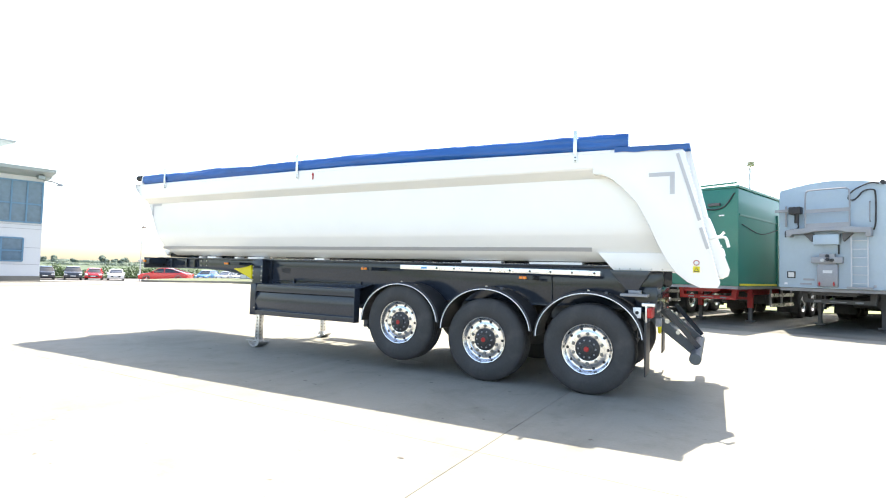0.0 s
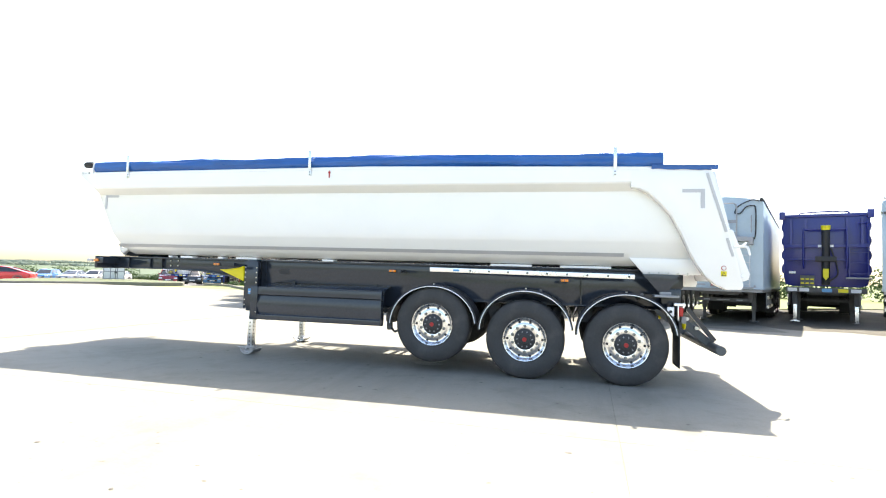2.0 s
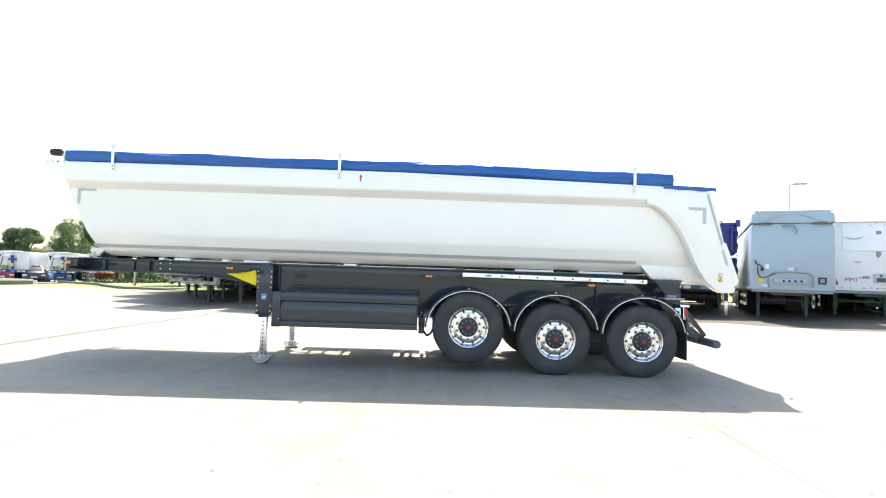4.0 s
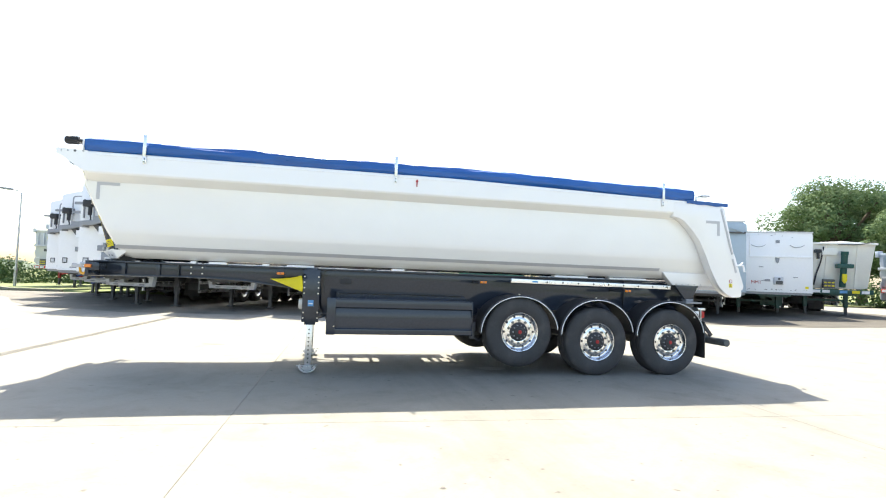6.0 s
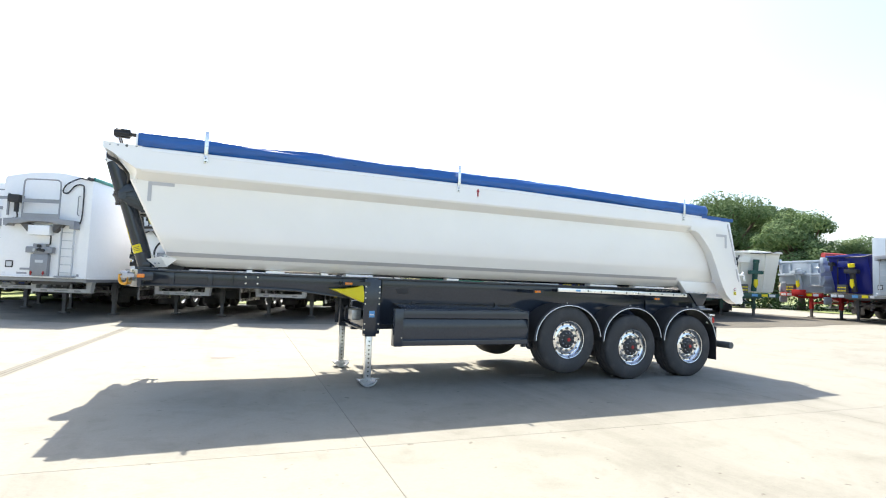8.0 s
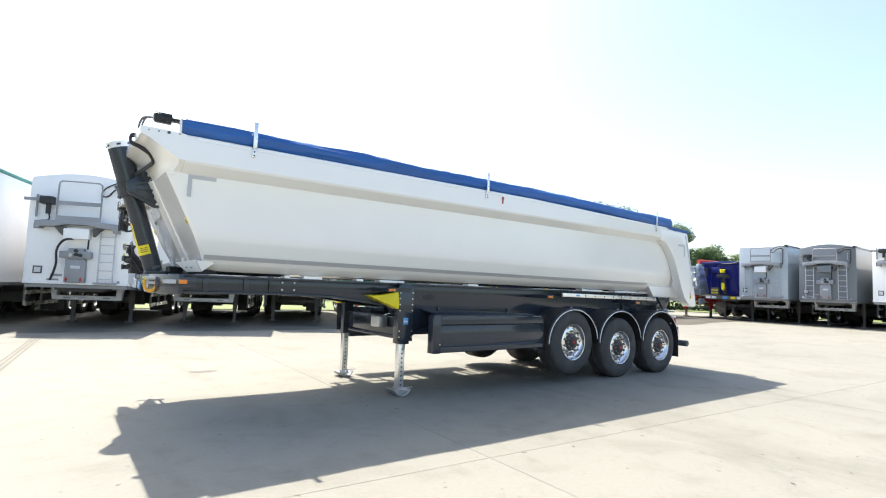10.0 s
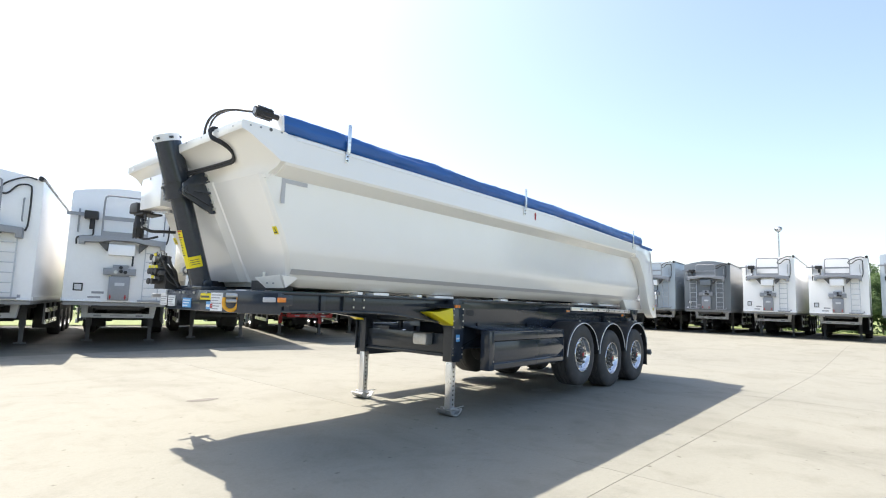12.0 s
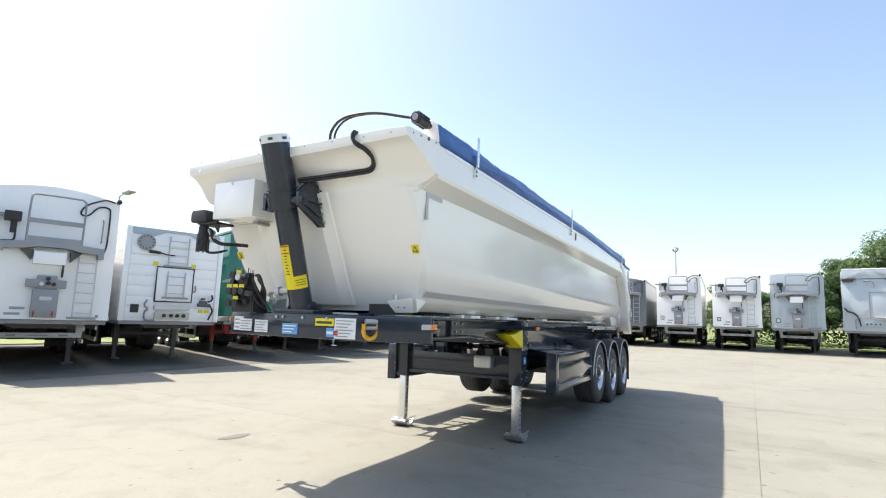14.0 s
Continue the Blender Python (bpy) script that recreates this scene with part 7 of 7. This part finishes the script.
# ---- lamp posts ----
def lamp_post(x, y, h, heads, turn, label):
    z = far_height(x, y)
    t = thing("street_lamp", x, y, z, label, "street lamp", turn, "yard lamp posts")
    part("post", Geo().cyl((0, 0, -0.1), (0, 0, 1.2), 0.085, n=12).cyl((0, 0, 1.2), (0, 0, h), 0.06, 0.045, n=12), STEEL, t)
    if heads == "arm":
        part("arm", Geo().tube([(0, 0, h - 0.02), (-0.25, 0, h + 0.05), (-0.45, 0, h + 0.07)], 0.03, 8), STEEL, t)
        part("lamp_head", Geo().prism([(-0.40, h + 0.02), (-0.40, h + 0.14), (-1.0, h + 0.20), (-1.15, h + 0.15), (-1.05, h + 0.08)], "y", -0.16, 0.16), PLATE, t, "grey lamp head", bevel=0.03)
    elif heads == "globe":
        hd = part("lamp_head", Geo().lathe([(0.05, h - 0.05), (0.12, h), (0.2, h + 0.08), (0.23, h + 0.16), (0.2, h + 0.26), (0.1, h + 0.32), (0, h + 0.33)], (0, 0, 0), "z", 20), PLATE, t, "round floodlight head")
        part("lens", Geo().lathe([(0, h + 0.08), (0.12, h + 0.09), (0.17, h + 0.16), (0.12, h + 0.24), (0, h + 0.25)], (-0.08, 0, 0), "z", 16), GREYLIGHT, hd)
    else:
        part("lamp_head", Geo().box(-0.35, 0.35, -0.2, 0.2, h, h + 0.16), PLATE, t, "square floodlight head", bevel=0.02)
    return t


lamp_post(26.8, 7.05, 6.45, "globe", 0, "grey lamp post with round floodlight head")
lamp_post(12.9, 23.6, 6.1, "arm", 200, "grey lamp post with a single angled head")
lamp_post(-25.4, 36.0, 5.85, "arm", 20, "grey lamp post with a single side arm")
lamp_post(-52.5, 33.5, 5.5, "arm", 160, "slim grey lamp post by the parked cars")
lamp_post(1.58, 31.1, 7.25, "arm", 90, "grey lamp post with a single angled head")


# ---- parked cars ----
CARGLASS = glassy("car glass", (0.02, 0.025, 0.03), 0.06)
CARPAINT = {}


def car_paint(key, col):
    if key not in CARPAINT:
        CARPAINT[key] = surf(key + " car paint", col, 0.25, 0.1, 0.03, 1, 20, 0.0, coat=0.8)
    return CARPAINT[key]


def car(x, y, turn, key, col, label, kind="saloon"):
    """A car along its own x axis, front towards -x."""
    t = thing("car", x, y, far_height(x, y) + 0.07, label, "car", turn, "parked cars")
    L, H = {"saloon": (4.7, 1.42), "hatch": (4.2, 1.48), "suv": (4.6, 1.62), "van": (4.9, 1.95)}[kind]
    a, bonnet = L / 2, {"saloon": 0.92, "hatch": 0.95, "suv": 1.08, "van": 1.15}[kind]
    tail = {"saloon": 0.98, "hatch": 1.0, "suv": 1.1, "van": 1.2}[kind]
    low = [(-a, 0.35), (-a, 0.62), (-a + 0.12, bonnet - 0.16), (-a + 1.05, bonnet), (a - 0.45, tail), (a - 0.03, tail - 0.12), (a, 0.5), (a - 0.05, 0.3), (-a + 0.1, 0.25)]
    body = Geo()
    n = len(low)
    for w in (-0.90, -0.80, 0.80, 0.90):
        k = 0.94 if abs(w) > 0.85 else 1.0
        body.v += [(px * (1 if k == 1 else 0.985), w, 0.3 + (pz - 0.3) * (k if pz > 0.7 else 1)) for px, pz in low]
    for r in range(3):
        body.f += [(r * n + i, r * n + (i + 1) % n, (r + 1) * n + (i + 1) % n, (r + 1) * n + i) for i in range(n)]
    body.f += [tuple(range(n)), tuple(range(3 * n, 4 * n))]
    paint = car_paint(key, col)
    part("body", body, paint, t, bevel=0.04, smooth=50)
    f0, f1, r1, r0 = {"saloon": (-a + 1.05, -a + 1.95, a - 1.75, a - 0.35), "hatch": (-a + 0.9, -a + 1.6, a - 0.6, a - 0.12), "suv": (-a + 1.0, -a + 1.65, a - 0.5, a - 0.1), "van": (-a + 0.7, -a + 1.35, a - 0.2, a - 0.05)}[kind]

    def cabin(grow, roof):
        g = Geo()
        for w, ww in ((-0.80, -0.62), (0.80, 0.62)):
            g.v += [(f0 - grow, w * (1 + grow * 0.2), bonnet - 0.06), (f1, ww * (1 + grow * 0.2), roof), (r1, ww * (1 + grow * 0.2), roof), (r0 + grow, w * (1 + grow * 0.2), tail - 0.06)]
        g.f += [(0, 1, 2, 3), (4, 7, 6, 5), (0, 4, 5, 1), (1, 5, 6, 2), (2, 6, 7, 3), (3, 7, 4, 0)]
        return g

    part("glasshouse", cabin(0, H - 0.05), CARGLASS, t, bevel=0.05, smooth=50)
    part("roof", Geo().prism([(f1 - 0.12, H - 0.08), (f1 + 0.2, H - 0.01), ((f1 + r1) / 2, H + 0.02), (r1 - 0.3, H - 0.01), (r1 + 0.14, H - 0.08)], "y", -0.64, 0.64), paint, t, bevel=0.03)
    mid = (f1 + r1) / 2
    for s in (-1, 1):
        for p, q in (((f0, 0.805, bonnet - 0.04), (f1, 0.63, H - 0.04)), ((mid, 0.81, bonnet - 0.04), (mid, 0.63, H - 0.04)), ((r0, 0.805, tail - 0.04), (r1, 0.63, H - 0.04))):
            part("pillar", Geo().beam((p[0], s * p[1], p[2]), (q[0], s * q[1], q[2]), 0.07, 0.04), paint, t)
        part("door_mirror", Geo().box(f0 + 0.35, f0 + 0.5, s * 0.86, s * 1.02, bonnet - 0.02, bonnet + 0.13), paint, t, bevel=0.03)
        part("headlamp", Geo().box(-a - 0.01, -a + 0.28, s * 0.55, s * 0.88, 0.62, 0.76), STICKER, t, bevel=0.03)
        part("tail_lamp", Geo().box(a - 0.25, a + 0.01, s * 0.55, s * 0.88, 0.68, 0.84), REDL, t, bevel=0.03)
        for px in (-a + 0.85, a - 0.85):
            w = part("wheel", Geo().lathe([(0.2, 0), (0.3, -s * 0.02), (0.33, -s * 0.04), (0.33, -s * 0.18), (0.3, -s * 0.2), (0.05, -s * 0.2)], (px, s * 0.92, 0.33), "y", 24), RUBBER, t)
            part("rim", Geo().lathe([(0.22, s * 0.0), (0.2, -s * 0.03), (0.06, -s * 0.02), (0, -s * 0.02)], (px, s * 0.922, 0.33), "y", 16), STEEL, w)
            part("wheel_arch", Geo().lathe([(0.34, s * 0.0), (0.39, s * 0.0), (0.39, -s * 0.1), (0.34, -s * 0.1)], (px, s * 0.905, 0.34), "y", 24, True), UNDER, w)
    part("grille", Geo().box(-a - 0.015, -a + 0.05, -0.5, 0.5, 0.42, 0.60), BLACK, t, bevel=0.01)
    part("number_plate", Geo().box(-a - 0.02, -a - 0.005, -0.26, 0.26, 0.46, 0.56), STICKER, t)
    return t


RED, WCAR, BCAR, DCAR, SCAR, DRED = (0.55, 0.015, 0.02), (0.75, 0.75, 0.75), (0.09, 0.24, 0.46), (0.03, 0.035, 0.045), (0.38, 0.42, 0.47), (0.25, 0.02, 0.03)
car(-49.0, 34.0, 33, "red", RED, "bright red saloon car parked side-on", "saloon")
# last three (533, 566, 598) are car shapes standing in for far tippers' chassis
CARS = [("dark", DCAR, "suv", 83), ("dark", DCAR, "suv", 132), ("red", RED, "hatch", 170), ("white", WCAR, "saloon", 208), ("blue", BCAR, "hatch", 370), ("silver", SCAR, "saloon", 406), ("white", WCAR, "hatch", 436), ("white", WCAR, "hatch", 466), ("dark red", DRED, "suv", 533), ("dark", DCAR, "suv", 566), ("blue", BCAR, "hatch", 598)]
names = {"dark": "dark grey off-road car with chrome front", "red": "red hatchback car", "white": "white parked car", "blue": "blue parked car", "silver": "silver saloon car", "dark red": "dark red off-road car"}
for key, col, kind, px in CARS:
    q = radians(27.5) + math.atan((784 - px) / 926.0)
    d = 79.0 if px < 300 else 83.0 if px < 500 else 66.0
    car(-d * math.sin(q), d * math.cos(q), 88 + math.degrees(q) + (px % 7 - 3) - (26 if 300 < px < 500 else 0), key, col, names[key] + " facing the yard", kind)

# ---- office building ----
PANEL = surf("pale cladding", (0.60, 0.61, 0.62), 0.45, 0, 0.04, 0.4, 10, 0.05)
# pale blue base colour holds the sky and yard reflection of the panes
WINDOW = surf("tinted window glass", (0.12, 0.185, 0.24), 0.08, 0, 0.25, 0.35, 3, 0)
FRAMEB = surf("blue-grey window frame", (0.10, 0.22, 0.33), 0.45, 0, 0.05, 1, 20, 0.03)
ROOFM = surf("grey-green roof edge", (0.32, 0.38, 0.40), 0.4, 0, 0.05, 0.5, 10, 0.05)
office = thing("office_building", -45.3, 21.1, -0.05, "two-storey office with pale cladding, blue windows and overhanging roof", "building", -104)
# local x runs back along the visible wall from its far corner; local y is towards the yard
part("wall", Geo().box(0, 30, -12, 0, -0.3, 7.7), PANEL, office, "pale panelled wall")
part("plinth", Geo().box(-0.05, 30, 0.0, 0.06, -0.2, 0.25), KERB, office)
for z in (1.1, 2.35, 3.75, 4.05):
    part("panel_joint", Geo().box(0.02, 30, 0.0, 0.012, z, z + 0.03), INKGREY, office)
for x0, x1, z0, z1, nx in ((0.1, 13.9, 4.25, 7.3, 15), (1.1, 8.6, 1.35, 3.05, 6), (11.0, 17.6, 1.35, 3.05, 3), (14.2, 28.0, 4.25, 7.3, 4)):
    w = part("window", Geo().box(x0, x1, 0.0, 0.05, z0, z1), WINDOW, office, "office window, sky reflection tinted into its colour")
    for k in range(nx + 1):
        x = x0 + (x1 - x0) * k / nx
        part("mullion", Geo().box(x - 0.05, x + 0.05, 0.0, 0.11, z0, z1), FRAMEB, w)
    for z in (z0, z1, z0 + (z1 - z0) * 0.45):
        part("transom", Geo().box(x0, x1, 0.0, 0.09, z - 0.05, z + 0.05), FRAMEB, w)
part("roof", Geo().prism([(1.2, 8.0), (1.3, 8.25), (0.9, 8.45), (-12.5, 9.2), (-12.5, 7.7), (-0.1, 7.7), (0.0, 7.85)], "x", -0.45, 31), ROOFM, office, "overhanging grey roof", bevel=0.06)
part("roof_bracket", Geo().box(0.1, 0.5, 0.0, 0.6, 7.55, 7.8), ROOFM, office)
part("upper_canopy", Geo().prism([(1.75, 9.80), (1.72, 9.92), (1.0, 10.2), (-6, 11.85), (-6, 10.5), (0.8, 9.8)], "x", 2.1, 31), ROOFM, office, "raised upper roof canopy", bevel=0.08)
part("upper_wall", Geo().box(5.0, 30, -11, -2.0, 8.6, 10.2), PANEL, office)
part("camera_mast", Geo().tube([(0.1, 0.1, 7.5), (-0.4, 0.4, 7.45), (-0.8, 0.5, 7.3)], 0.05, 6).box(-1.0, -0.7, 0.4, 0.65, 7.15, 7.32), PLATE, office)

# white sheet cage and steel stillage near the cars
t = thing("steel_stillage", -37.6, 34.2, 0.13, "white-sheeted steel stillage standing on the grass", "stillage", 50)
part("sheet", Geo().box(-0.72, 0.72, -0.02, 0.02, 0.12, 1.28), STICKER, t, bevel=0.006)
part("side_sheet", Geo().box(-0.72, -0.69, 0.02, 0.9, 0.12, 1.28).box(0.69, 0.72, 0.02, 0.9, 0.12, 1.28), STICKER, t)
for x in (-0.72, -0.24, 0.24, 0.72):
    part("post", Geo().box(x - 0.03, x + 0.03, -0.07, -0.021, 0, 1.30), PLATE, t)
for z in (0.12, 0.70, 1.26):
    part("cross_bar", Geo().box(-0.72, 0.72, -0.06, -0.021, z - 0.025, z + 0.025), PLATE, t)
part("locking_bar", Geo().cyl((0.1, -0.09, 0.1), (0.1, -0.09, 1.2), 0.02, n=8).box(0.02, 0.2, -0.11, -0.07, 0.55, 0.72), UNDER, t)

# ---- marks on the concrete ----
OIL = surf("oil stain", (0.13, 0.12, 0.105), 0.7, 0, 0.2, 3, 30, 0.1)
rnd = random.Random(21)


def spot(x, y, r, rx=1.0, material=OIL, name="oil_stain", label="dark oil stain on the concrete"):
    g = Geo()
    n = 14
    z = height(x, y) + 0.004
    g.v = [(x + rx * r * math.cos(q) * (0.7 + 0.5 * noise.noise((x + math.cos(q), y + math.sin(q), 1))), y + r * math.sin(q) * (0.7 + 0.5 * noise.noise((x + math.cos(q), y + math.sin(q), 7))), z) for q in [6.283 * k / n for k in range(n)]]
    g.f = [tuple(range(n))]
    tagged(part(name, g, material), label, "stain", "", "structure")


spot(-8.93, 9.68, 0.13, 2.2)
spot(-4.17, 6.95, 0.22, 1.5, surf("drain cover concrete", (0.30, 0.29, 0.265), 0.8, 0, 0.15, 3, 30, 0.2), "drain_cover", "round pale drain cover in the concrete")
for k in range(26):
    spot(rnd.uniform(-13, 1), rnd.uniform(1.0, 12.5), rnd.uniform(0.008, 0.022), rnd.uniform(0.8, 2.0))
WORN = surf("worn concrete line", (0.16, 0.155, 0.132), 0.85, 0, 0.25, 2, 30, 0.2)
# worn triple line beside the next slab
for dx in (-0.07, 0.0, 0.07):
    g = Geo()
    g.v = [(-11.95 + dx - 0.013, 6.5, 0.007), (-11.95 + dx + 0.013, 6.5, 0.007), (-11.15 + dx + 0.013, 16.0, 0.007), (-11.15 + dx - 0.013, 16.0, 0.007)]
    g.f = [(0, 1, 2, 3)]
    tagged(part("tyre_mark", g, WORN), "dark triple line worn across the concrete", "stain", "", "structure")
